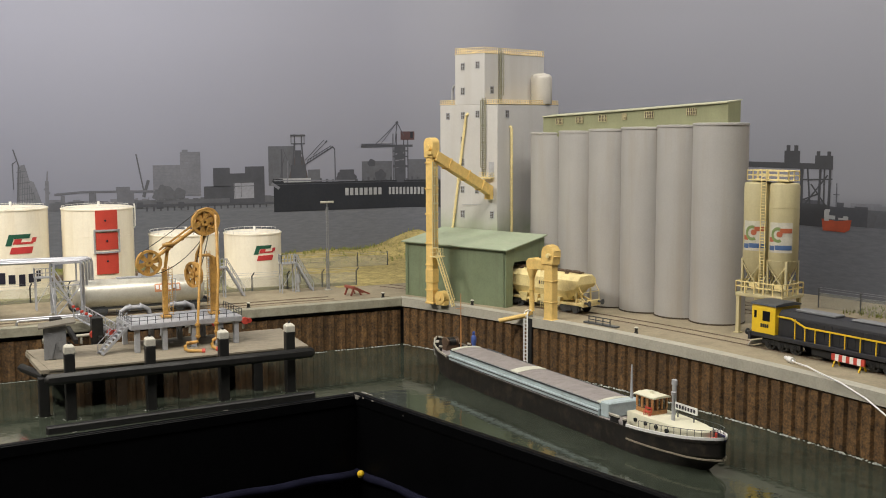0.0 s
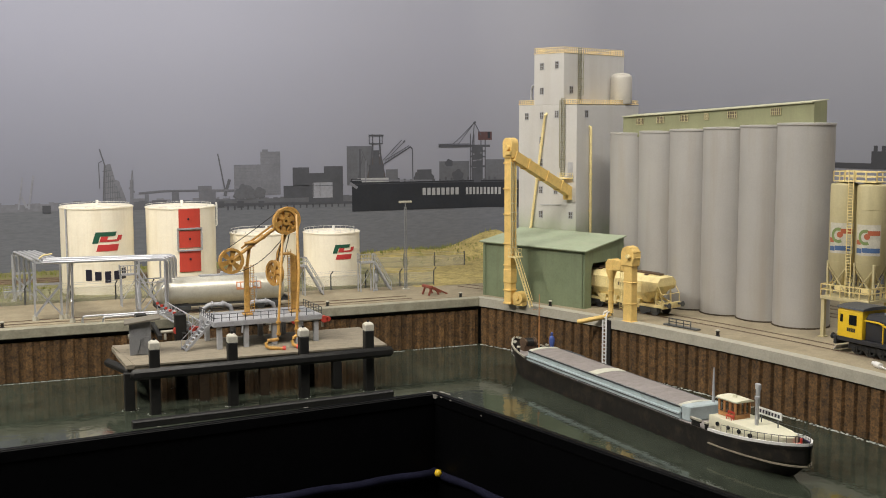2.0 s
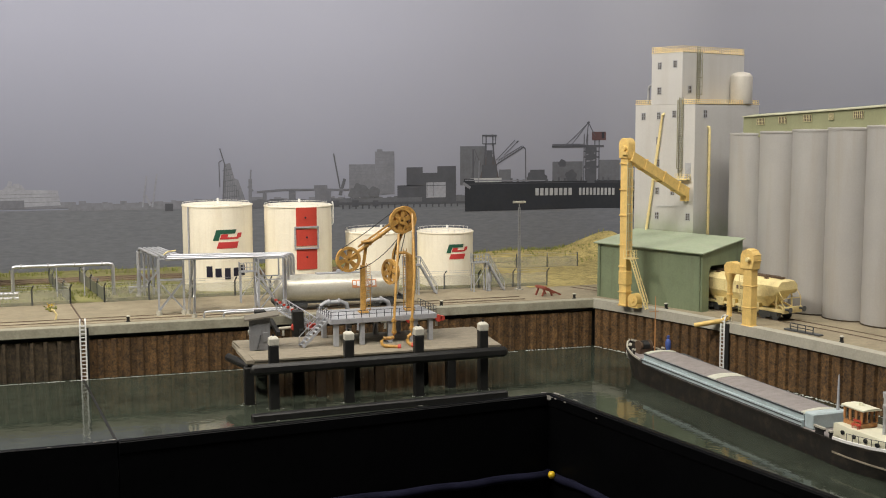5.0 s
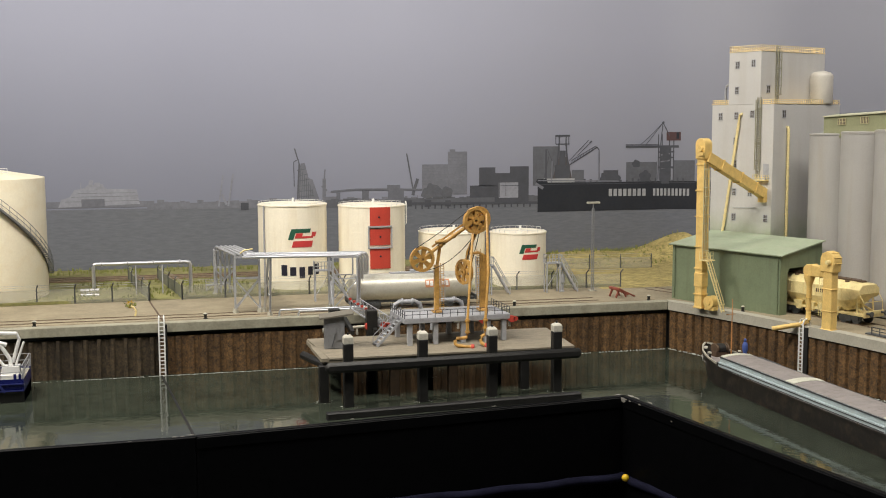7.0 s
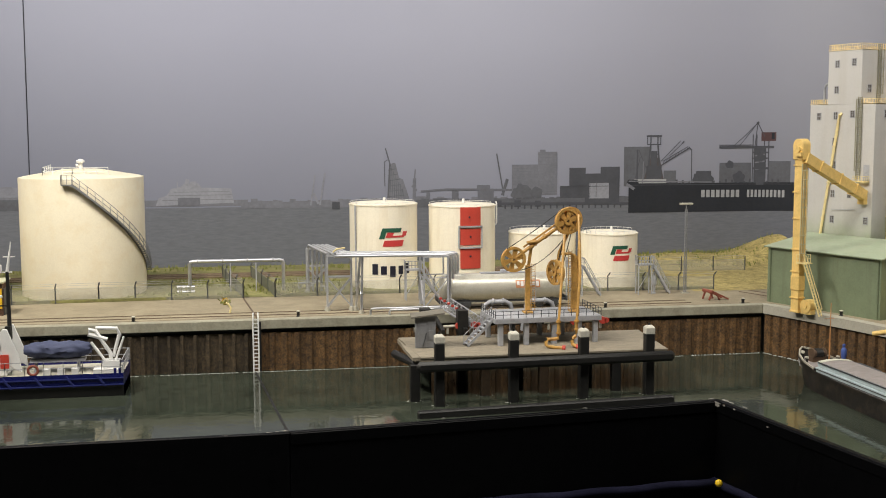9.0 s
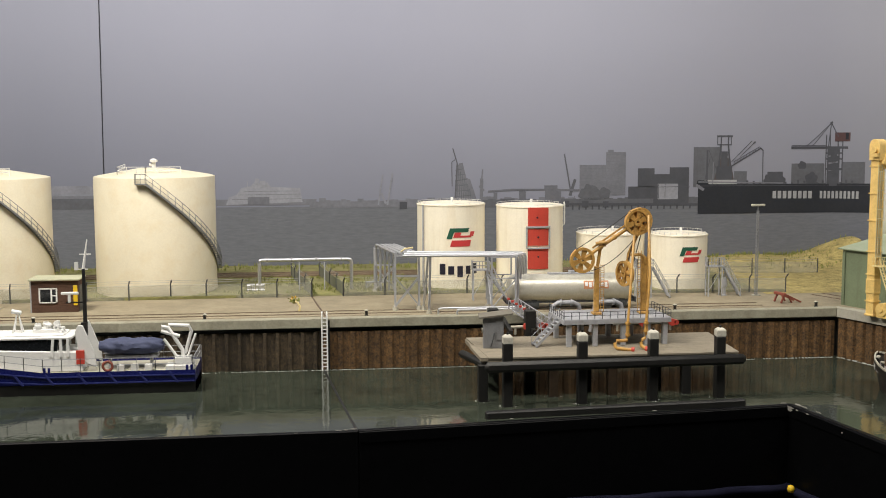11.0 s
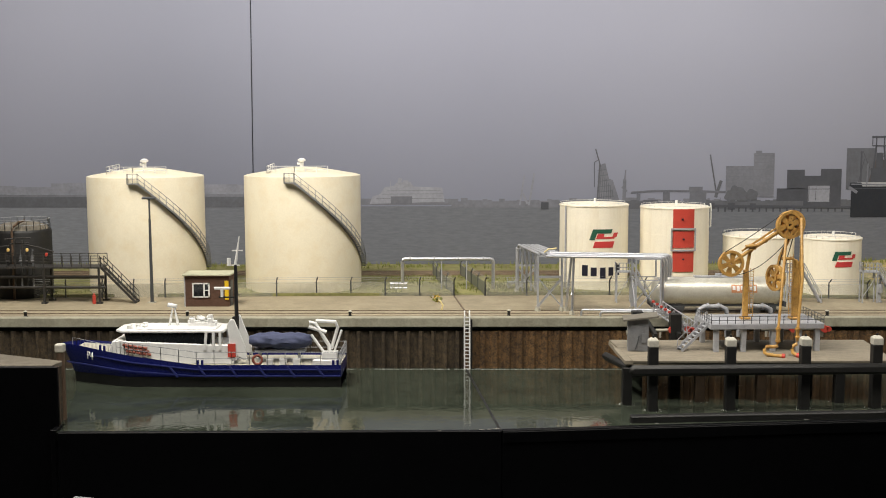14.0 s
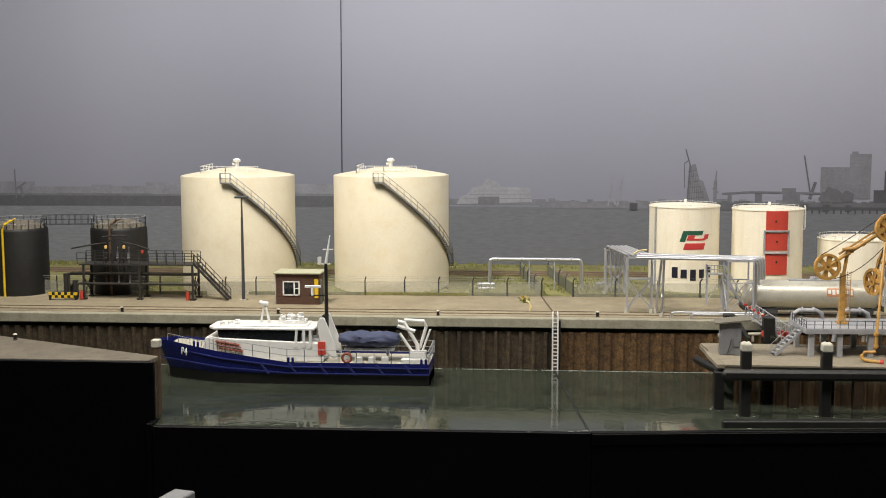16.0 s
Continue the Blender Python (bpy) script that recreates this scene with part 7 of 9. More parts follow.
part("roof_gear", bm, WHITE, boat, "white roof aerials and searchlights", smooth=40)
bm = bmesh.new()
for y in (-3, 3):
    bar(bm, (90, y, 55), (93, 0, 71), 1.0)
    bar(bm, (98, y, 55), (95, 0, 71), 1.0)
cyl(bm, (89, 0, 74.5), (97, 0, 73), 2.0, n=12)
part("camera_stand", bm, WHITE, boat, "white tripod stand", smooth=40)
bm = bmesh.new()
for x0, y0 in ((56, -10), (62, -4), (70, -10), (66, 6)):
    cyl(bm, (x0, y0, 54), (x0, y0, 57.2), 2.4, n=12)
part("roof_lights", bm, WHITE, boat, smooth=40)
bm = bmesh.new()
for s in (-1, 1):
    pts = [(x, s * (boat_at(x)[0] - 0.6), boat_at(x)[1]) for x in xs if x > 46]
    railing(bm, pts, 11.5, 0.5, 0.5, 16, (1.0, 0.5))
pts = [(x, -(boat_at(x)[0] - 1.2), boat_at(x)[1]) for x in xs if 2 < x <= 46]
railing(bm, pts + [flip(p) for p in pts[::-1]][:0], 6, 0.4, 0.4, 10, (1.0,))
railing(bm, [(249, -26, 20.5), (249, 26, 20.5)], 11.5, 0.5, 0.5, 9, (1.0, 0.5))
part("railing", bm, STEEL, boat, "thin grey deck railing", smooth=0)
bm = bmesh.new()
rings = []
for x in np.linspace(165, 221, 23):
    k = max(0.3, (1 - abs((x - 193) / 28.6) ** 5.0)) ** 0.5
    lift_ = 2.0 * abs((x - 193) / 28.0) ** 3
    ring = []
    for a in np.linspace(0, 2 * math.pi, 29)[:-1]:
        r = 1 + 0.28 * noise.noise(Vector((x / 9.0, 2.2 * math.cos(a), 2.2 * math.sin(a)))) + 0.16 * noise.noise(Vector((x / 3.5, 5 * math.cos(a), 5 * math.sin(a))))
        ring.append((x, -6 + 11 * k * r * math.cos(a), 39 + lift_ * 0.3 + 7.2 * k * r * math.sin(a)))
    rings.append(ring)
loft(bm, rings, True, True)
part("covered_tender", bm, BLUECLOTH, boat, "tender under a crumpled navy tarpaulin", smooth=60)
bm = bmesh.new()
box(bm, 170, 216, -12, -1, 29, 31.5)
for x in (174, 210):
    box(bm, x - 1, x + 1, -10, -3, 19, 30)
part("tender_cradle", bm, STEEL, boat, smooth=0)
bm = bmesh.new()
for y in (-14,):
    tube(bm, [(240, y, 20), (238, y, 36), (226, y, 56), (221, y, 57), (220, y, 53), (236, y, 48)], 1.7, 8)
    tube(bm, [(226, y + 3, 58), (244, y + 3, 57), (246, y + 3, 52), (240, y + 3, 32)], 1.5, 8)
    tube(bm, [(233, y, 30), (222, y, 46)], 1.3, 8)
    tube(bm, [(242, y, 28), (250, y, 50)], 1.0, 8)
box(bm, 232, 246, -20, -8, 19, 30)
box(bm, 224, 248, -22, -6, 19, 23)
part("deck_crane", bm, WHITE, boat, "white folding deck crane", smooth=40)
bm = bmesh.new()
rows = []
for k in range(25):
    a = 2 * math.pi * k / 24
    c = Vector((175 + 4.0 * math.cos(a), -26.0, 25 + 4.0 * math.sin(a)))
    d = Vector((math.cos(a), 0, math.sin(a)))
    rows.append([c + d * 1.2 * math.cos(t) + Vector((0, 1.2 * math.sin(t), 0)) for t in np.linspace(0, 2 * math.pi, 9)[:-1]])
loft(bm, rows, False, True)
part("life_ring", bm, OLDRED, boat, "red life ring", smooth=60)
for k in range(5):
    for j in range(3):
        bm = bmesh.new()
        x, z = 52 + k * 4.6 + j * 1.6, 37.5 - k * 0.7 - j * 2.9
        cyl(bm, (x, -19.4, z), (x + 3.6, -19.4, z - 0.8), 1.2, n=10)
        part("red_canister", bm, OLDRED, boat, smooth=40)
for x in (182, 194, 206):
    bm = bmesh.new()
    box(bm, x, x + 6, -22, -17, 19, 25)
    part("deck_locker", bm, WHITE, boat, smooth=0, bevel=0.4)
for x in (31, 35, 121, 125, 243, 247):
    bm = bmesh.new()
    w, z = boat_at(x)
    cyl(bm, (x, -w + 1.6, z - 2), (x, -w + 1.6, z + 4), 1.2, n=10)
    part("bitt", bm, NAVY, boat, smooth=40)
letters = bpy.data.curves.new("hull_letters", "FONT")
letters.body, letters.size, letters.extrude = "P4", 0.0098, 0.0003
letters.materials.append(WHITE)
word = new("hull_letters", letters)
word.parent = boat
word.matrix_basis = pose(0.0185, -0.0172, 0.0245, 90, 0, -40) @ pose(0, 0, 0, 0, 0, 0)
for o in boat.children:
    if o.name.split(".")[0] in ("window_band", "window_pillar", "wheelhouse_roof", "roof_gear", "camera_stand", "roof_lights"):
        o.location.z -= 0.0035


# ---------------------------------------------------------------- tanks on the far side: stairs, vents, pipes
def tank_dress(t, r):
    q = bmesh.new()
    face = math.degrees(math.atan2(-t.location.y, -0.03 - t.location.x))
    a0, a1, steps = radians(face - 7), radians(face + 86), 46
    inner, outer = r + 0.6, r + 5.4
    rail_pts = [[], []]
    for k in range(steps):
        f = k / (steps - 1)
        a = a0 + (a1 - a0) * f
        z = 124 - 99 * f ** 1.04
        da = (a1 - a0) / steps * 0.62
        pts = [((rr) * math.cos(b), (rr) * math.sin(b), z) for rr, b in ((inner, a - da), (outer, a - da), (outer, a + da), (inner, a + da))]
        slab(q, pts, 1.0, (0, 0, -1))
        rail_pts[0].append((outer * math.cos(a), outer * math.sin(a), z))
        rail_pts[1].append((inner * math.cos(a), inner * math.sin(a), z))
    part("stair_treads", q, HUTGREY, t, "grey winding stair treads", smooth=0)
    q = bmesh.new()
    for line, w in ((rail_pts[0], 1.8), (rail_pts[1], 1.8)):
        for p, s in zip(line, line[1:]):
            bar(q, (p[0], p[1], p[2] - 0.6), (s[0], s[1], s[2] - 0.6), 0.6, w)
    for h in (10, 5):
        for p, s in zip(rail_pts[0], rail_pts[0][1:]):
            bar(q, (p[0], p[1], p[2] + h), (s[0], s[1], s[2] + h), 0.5)
    for p in rail_pts[0][::3]:
        bar(q, p, (p[0], p[1], p[2] + 10), 0.5)
    part("stair_railing", q, HUTGREY, t, "grey stair stringers and handrail", smooth=0)
    q = bmesh.new()
    pa = radians(face - 11)
    c = Vector((math.cos(pa), math.sin(pa), 0))
    s = Vector((-c.y, c.x, 0))
    pts = [c * inner + s * -6, c * outer + s * -6, c * outer + s * 6, c * inner + s * 6]
    slab(q, [(p.x, p.y, 124) for p in pts], 1.2, (0, 0, -1))
    railing(q, [(*pts[0].xy, 124), (*pts[1].xy, 124), (*pts[2].xy, 124)], 10, 0.5, 0.5, 6, (1.0, 0.5))
    part("stair_landing", q, HUTGREY, t, smooth=0)
    q = bmesh.new()
    railing(q, [(-r * 0.52, -r * 0.55, 132.5), (-r * 0.05, -r * 0.62, 132.5), (r * 0.5, -r * 0.55, 132.5)], 8, 0.6, 0.6, 12, (1.0, 0.5))
    railing(q, [(-r * 0.52, -r * 0.55, 132.5), (-r * 0.52, r * 0.2, 134)], 8, 0.6, 0.6, 12, (1.0, 0.5))
    part("roof_railing", q, WHITE, t, "white roof railing", smooth=0)
    q = bmesh.new()
    lathe(q, [(2.2, 138), (2.2, 144.5), (4.4, 145), (4.4, 147), (2, 148.5), (0, 148.8)], 16, 0, -4)
    cyl(q, (-5, -4, 142), (-1, -4, 142), 1.6, n=10)
    part("roof_vent", q, WHITE, t, "white mushroom roof vent", smooth=40)


tank_dress(big_2, 66.0)
tank_dress(big_1, 64.5)
for (x, y), riser in (((-494, 1231), RAILM), ((-602, 1213), LOCOYEL)):
    t = thing("tank_top_rail", x, y, 82, 0, "thin grey railing round a black tank's roof", "railing", "black tank railings")
    bm = bmesh.new()
    pts = [(29.5 * math.cos(a), 29.5 * math.sin(a), -8.4) for a in np.linspace(0, 2 * math.pi, 25)]
    railing(bm, pts, 11, 0.5, 0.5, 9, (1.0, 0.5))
    part("railing", bm, STEEL, t, smooth=0)
    t = thing("riser_pipe", x, y, 0, 0, "bent riser pipe over a black tank's rim", "pipe", "tank riser pipes")
    bm = bmesh.new()
    s = -5 if riser is LOCOYEL else 0
    tube(bm, [(s + 2, -33.5, 0), (s + 2, -33.5, 74), (s + 3.5, -31.5, 79), (s + 6, -26, 82), (s + 9, -16, 84)], 1.3, 10)
    part("pipe", bm, riser, t, smooth=50)
walk_ = thing("tank_walkway", -548, 1222, 76, 9, "thin grey walkway between the two black tanks", "walkway")
bm = bmesh.new()
box(bm, -28, 28, -2.5, 2.5, 0, 1)
for y in (-2.5, 2.5):
    railing(bm, [(-28, y), (28, y)], 10, 0.5, 0.5, 7, (1.0, 0.5), z=1)
part("grating", bm, DARKSTEEL, walk_, smooth=0)

# loading platform before the black tanks
PLATEDARK = mat("near_black_platform_steel", (0.034, 0.033, 0.031), 0.55, 0.1, 0.3, 90, 900, 0.12, (0.075, 0.055, 0.04), 0.5)
lp = thing("filling_platform", -451.5, 1172, 0, 0, "dark steel filling platform with pipes and swivel arms", "platform")
for x in (-60, 2, 60):
    bm = bmesh.new()
    for y in (-2, 20):
        box(bm, x - 1.0, x + 1.0, y - 1.0, y + 1.0, 0, 38)
        box(bm, x - 3, x + 3, y - 2.4, y + 2.4, 0, 1.8)
    bar(bm, (x, -2, 4), (x, 20, 24), 1.0)
    bar(bm, (x, 20, 4), (x, -2, 24), 1.0)
    part("frame_leg", bm, PLATEDARK, lp, smooth=0)
bm = bmesh.new()
box(bm, -64, 62, -4, 22, 37.2, 38.6)
part("walkway", bm, PLATEDARK, lp, smooth=0)
bm = bmesh.new()
railing(bm, [(-66, -3.5), (62, -3.5)], 12, 0.7, 0.6, 10, (1.0, 0.5), z=38.5)
railing(bm, [(-66, 21.5), (62, 21.5)], 12, 0.7, 0.6, 10, (1.0, 0.5), z=38.5)
part("railing", bm, PLATEDARK, lp, smooth=0)
for z, y, x0, x1 in ((28, 2, -78, 64), (26, 10, -86, 62), (17, 0, -68, 66), (15.5, 8, -78, 64)):
    bm = bmesh.new()
    tube(bm, [(x0, y, 2), (x0, y, z - 3), (x0 + 1, y, z - 0.8), (x0 + 3, y, z), (x1, y, z)], 1.35 if z > 20 else 1.2, 10)
    part("pipe", bm, PLATEDARK, lp, smooth=50)
for x in (-82, -72):
    bm = bmesh.new()
    cyl(bm, (x, 4, 1), (x, 4, 27 if x < -75 else 20), 2.9, n=18)
    part("stand_pipe", bm, PLATEDARK, lp, "thick dark stand pipe", smooth=40)
bm = bmesh.new()
a, b = Vector((62, 2, 38)), Vector((98, 2, 0.5))
for y in (-3, 8):
    d = Vector((0, y, 0))
    bar(bm, a + d, b + d, 1.0, 2.4)
    for h in (11, 5.5):
        bar(bm, a + d + Vector((0, 0, h)), b + d + Vector((0, 0, h)), 0.6)
    for f in (0, 0.25, 0.5, 0.75, 1.0):
        p = a.lerp(b, f) + d
        bar(bm, p, p + Vector((0, 0, 11)), 0.7)
for k in range(15):
    p = a.lerp(b, (k + 0.5) / 15)
    box(bm, p.x - 1.2, p.x + 1.2, -1, 10, p.z - 0.3, p.z + 0.3)
part("stair", bm, PLATEDARK, lp, "dark steel stair", smooth=0)
for x in (-38, -31, -24, -18, -12):
    bm = bmesh.new()
    tube(bm, [(x, 6, 16), (x, 6, 52), (x + 1, 4, 56)], 0.9, 8)
    cyl(bm, (x - 1.6, 6, 44), (x + 1.6, 6, 44), 1.7, n=12)
    cyl(bm, (x, 6, 46), (x, 6, 50), 1.8, n=12)
    part("valve_riser", bm, HUTGREY if x in (-24, -12) else PLATEDARK, lp, smooth=40)
for p, q in (((-36, 4, 60.5), (-74, 2, 54.5)), ((-20, 4, 62), (14, -4, 55)), ((-40, 4, 67), (-13, 6, 68.5)), ((-36, 8, 62), (-16, 8, 63)), ((-30, 4, 38), (-30, 4, 70)), ((-22, 4, 38), (-22, 4, 66))):
    bm = bmesh.new()
    tube(bm, [p, ((p[0] + q[0]) / 2, (p[1] + q[1]) / 2, (p[2] + q[2]) / 2 + 0.6), q], 0.85, 8)
    part("swivel_arm", bm, PLATEDARK, lp, smooth=50)
for x, z, m in ((-34, 57, YELLOW), (6, 52, RED), (-14, 57, YELLOW)):
    bm = bmesh.new()
    lathe(bm, [(0, z - 2.2), (1.3, z - 1.6), (1.6, z), (1.1, z + 1.5), (0, z + 1.9)], 14, x, -3)
    part("gauge", bm, m, lp, smooth=40)
for x in (-61.5, 55.5):
    bm = bmesh.new()
    cyl(bm, (x, -6, 0.6), (x, -6, 9.5), 1.9, n=14)
    cyl(bm, (x, -6, 9.5), (x, -6, 11.5), 0.7, n=10)
    part("fire_extinguisher", bm, RED, lp, "red fire extinguisher", smooth=40)
curb = thing("striped_curb", -536, 1164, 0, 0, "yellow and black striped crash guard", "crash guard")
for k in range(9):
    for row in range(2):
        bm = bmesh.new()
        box(bm, -12 + k * 3.45, -12 + k * 3.45 + 3.45, -1.5, 1.5, 2.4 + row * 2.9, 5.3 + row * 2.9)
        part("stripe_block", bm, LOCOYEL if (k + row) % 2 else BLACK, curb, smooth=0)
for x in (-11, 18):
    bm = bmesh.new()
    box(bm, x - 1, x + 1, -1, 1, 0, 2.4)
    part("foot", bm, BLACK, curb, smooth=0)

# brick gatehouse
gate = thing("gatehouse", -274, 1160, 0, 0, "small red-brown brick gatehouse with a flat roof", "hut")
bm = bmesh.new()
box(bm, -23, 23, -10, 16, 0, 32)
part("wall", bm, BRICK, gate, smooth=0)
bm = bmesh.new()
box(bm, -24.6, 25.4, -13, 19, 32, 34)
part("roof", bm, PALEROOF, gate, "pale flat roof", smooth=0, bevel=0.5)
bm = bmesh.new()
box(bm, -14, 2, -10.5, -9.9, 10.5, 23.5)
win = part("window", bm, DARKGLASS, gate, "white-framed window", smooth=0)
bm = bmesh.new()
for x in (-15, -3.5, 1.6):
    box(bm, x, x + 1.4, -11.2, -10.0, 9.5, 24.5)
for z in (9.5, 23.4):
    box(bm, -15, 3, -11.2, -10.0, z, z + 1.2)
box(bm, -3, 2, -11.1, -10.0, 16.4, 17.4)
part("window_frame", bm, WHITE, win, "white window frame", smooth=0)
bm = bmesh.new()
box(bm, 23, 23.6, -6, 6, 0, 26)
part("door", bm, DARKSTEEL, gate, smooth=0)
bm = bmesh.new()
box(bm, -23.4, -22.2, -10.6, -9.6, 0, 32)
part("downpipe", bm, STEEL, gate, smooth=0)
bm = bmesh.new()
box(bm, 18.5, 22.6, -11.3, -10.6, 7, 27)
part("yellow_panel", bm, LOCOYEL, gate, "yellow notice panel", smooth=0, bevel=0.2)
row = 0
brick_me = None
for row in range(15):
    for k in range(8):
        x0 = -22.5 + k * 6.0 + (3.0 if row % 2 else 0)
        z0 = 0.6 + row * 2.1
        if x0 > 19 or (-20.5 < x0 < 3.5 and 6.8 < z0 < 25.6):
            continue
        if brick_me is None:
            bm = bmesh.new()
            box(bm, 0, 5.6, 0, 0.5, 0, 1.75)
            first_brick = part("brick", bm, BRICK, gate, smooth=0)
            first_brick.matrix_basis = at(x0, -10.35, z0)
            brick_me = first_brick.data
        else:
            shared("brick", brick_me, gate, at(x0, -10.35, z0))

# near quay piece with a mooring post, above a black front board
bm = bmesh.new()
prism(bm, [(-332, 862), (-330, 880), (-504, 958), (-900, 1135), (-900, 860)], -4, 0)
structure(part("ground_near_quay", bm, DIMMEDDECK, smooth=0, bevel=0.4), "worn concrete tip of a nearer quay, its shade in the colour", "quay deck")
bm = bmesh.new()
prism(bm, [(-333, 864), (-331, 880), (-505, 957), (-900, 1133), (-900, 864)], -60, -4.1)
structure(part("wall_near_quay", bm, DARKRUST, smooth=0), "dark wall under the nearer quay", "quay wall")
board("wall_front_near", (-325, 857), (-900, 855), -420, 0.6, 4, FASCIA, "tall black front board below the nearer quay")
board("wall_front_return", (-324, 842), (-324.5, 860), -420, -46.0, 4, FASCIA, "black front board corner")
post = thing("mooring_post", -333.5, 886, WATER_Z, 0, "weathered wooden mooring post with a white cap", "mooring post")
bm = bmesh.new()
lathe(bm, [(3.2, -8), (3.2, 55)], 14)
part("post", bm, RAILM, post, smooth=40)
bm = bmesh.new()
box(bm, -3.5, 3.5, -3.5, 3.5, 55, 61.5)
part("cap", bm, CAPWHITE, post, "dull white square cap", smooth=0, bevel=0.7)
strip_ = thing("corner_batten", -328.5, 860, 0, 0, "narrow brown corner batten beside the water", "batten")
bm = bmesh.new()
box(bm, -2.2, 2.2, -2, 2, -57, -0.3)
part("batten", bm, RAILM, strip_, smooth=0, bevel=0.5)
bollard(-478, 938)

# cloth hung below the front boards, and its pin
# hem lighter and bluer than the cloth: the fold's sheen is in the colour
SHEENHEM = mat("hem_sheen_tint", (0.011, 0.0115, 0.024), 0.9, 0, 0.35, 60, 900, 0.2)
SHEENHEM.node_tree.nodes["Principled BSDF"].inputs["Specular IOR Level"].default_value = 0.04
cloth = thing("black_cloth_skirt", 379.5, 888.5, -118, 0, "black cloth hung in folds below the front boards", "cloth")
for name, a, b in (("left_fold", (-2, -3, 0), (-362, -38, 6)), ("right_fold", (0, -4, 0), (86, -410, 8))):
    bm = bmesh.new()
    a, b = Vector(a), Vector(b)
    rings = []
    side = (b - a).cross(Vector((0, 0, 1))).normalized()
    if side.y > 0:
        side = -side
    for k in range(41):
        f = k / 40
        p = a.lerp(b, f) - Vector((0, 0, 2 * math.sin(math.pi * f)))
        bulge = 2.5 + 1.5 * math.sin(k * 0.9)
        rings.append([p + side * bulge * c + Vector((0, 0, d)) for c, d in ((0.2, 1.6), (1.2, 0.6), (1.1, -2.5), (0.6, -12), (1.0, -40), (0.7, -280))])
    loft(bm, rings, False)
    part(name, bm, CLOTH, cloth, smooth=60)
    bm = bmesh.new()
    tube(bm, [r[1] + side * 1.5 + Vector((0, 0, 0.8)) for r in rings], 3.6, 10)
    part("hem", bm, SHEENHEM, cloth, "dark hem roll with the fold's bluish sheen in its colour", smooth=60)
pin = thing("push_pin", 372.5, 868, -113.5, 0, "round yellow push pin in the cloth", "push pin")
bm = bmesh.new()
lathe(bm, [(0, -3.4), (2.2, -2.6), (3.3, 0), (2.2, 2.6), (0, 3.4)], 16)
part("head", bm, LOCOYEL, pin, smooth=60)
metal = thing("metal_bracket", -186, 500, 4, -14, "bare grey metal bracket end near the viewer", "bracket")
bm = bmesh.new()
box(bm, -5.6, 5.6, -90, 0, 0, 13)
part("bar", bm, HUTGREY, metal, smooth=0, bevel=0.6)
bm = bmesh.new()
box(bm, -5, 5, -88, -78, -420, 0)
part("upright", bm, STEEL, metal, smooth=0)

# worn spots on the front boards' upper edge
CHIP = mat("bare_board_edge", (0.22, 0.21, 0.19), 0.8, 0, 0.4, 200, 900, 0.3)
wear = thing("worn_edge_spots", 379.5, 888.5, WATER_Z + 2.1, 0, "pale worn spots where the black paint has chipped", "wear")
for k, (x, y, w, d) in enumerate(((3.5, -6, 1.6, 4.5), (5.4, -14, 1.1, 3.0), (9.5, -31, 0.8, 3.0), (-6, 1.6, 2.6, 1.0), (-120, -10.0, 2.0, 0.7), (-240, -21.6, 1.6, 0.6), (-365.5, -37.6, 2.6, 0.8), (-371.4, -39.6, 1.6, 0.7), (-377.5, -40.4, 2.2, 0.7), (-409.5, -44.2, 1.4, 0.5))):
    bm = bmesh.new()
    n = 9
    prism(bm, [(x + w * (1 + 0.3 * math.sin(3 * a + k)) * math.cos(a) - d * 0.2 * math.sin(a), y + d * (1 + 0.25 * math.cos(4 * a)) * math.sin(a)) for a in np.linspace(0, 2 * math.pi, n + 1)[:-1]], -0.2, 0.12)
    part("chip", bm, CHIP, wear, smooth=0)

for k, (s0, s1, z0, z1) in enumerate(((2.0, 13.0, -1.2, 0.6), (5.0, 11.0, -3.4, -1.0), (16, 19, -1.0, 0.4), (30, 33, -0.8, 0.5), (74, 76, -4.5, -3.5))):
    bm = bmesh.new()
    d = Vector((0.2103, -0.9776, 0))
    o = Vector((-5.2, 0, 0)) + Vector((-1.2, -0.3, 0))
    mid, half, high = (s0 + s1) / 2, (s1 - s0) / 2, (z1 - z0) / 2
    ring = [o + d * (mid + half * (1 + 0.25 * math.sin(3 * a + k)) * math.cos(a)) + Vector((0, 0, (z0 + z1) / 2 - 1 + high * (1 + 0.3 * math.cos(5 * a)) * math.sin(a))) for a in np.linspace(0, 2 * math.pi, 12)[:-1]]
    slab(bm, ring, 0.25, (-0.9776, -0.2103, 0))
    part("chip", bm, CHIP, wear, smooth=0)


# ---------------------------------------------------------------- land behind the quay
def land_height(x, y):
    """Low uneven ground that rises to a dune by the bend of the backdrop."""
    dune = 33 * math.exp(-((x - 694) / 52.0) ** 2 - ((y - 1430) / 62.0) ** 2) + 9 * math.exp(-((x - 560) / 75.0) ** 2 - ((y - 1450) / 50.0) ** 2)
    rough = 1.6 * noise.noise(Vector((x / 35, y / 35, 0.3))) + 0.8 * noise.noise(Vector((x / 9, y / 9, 1.7)))
    back = max(0.0, min(1.0, (y - 1228) / 22.0))
    return 0.35 + back * (1.6 + rough * 0.7) + dune


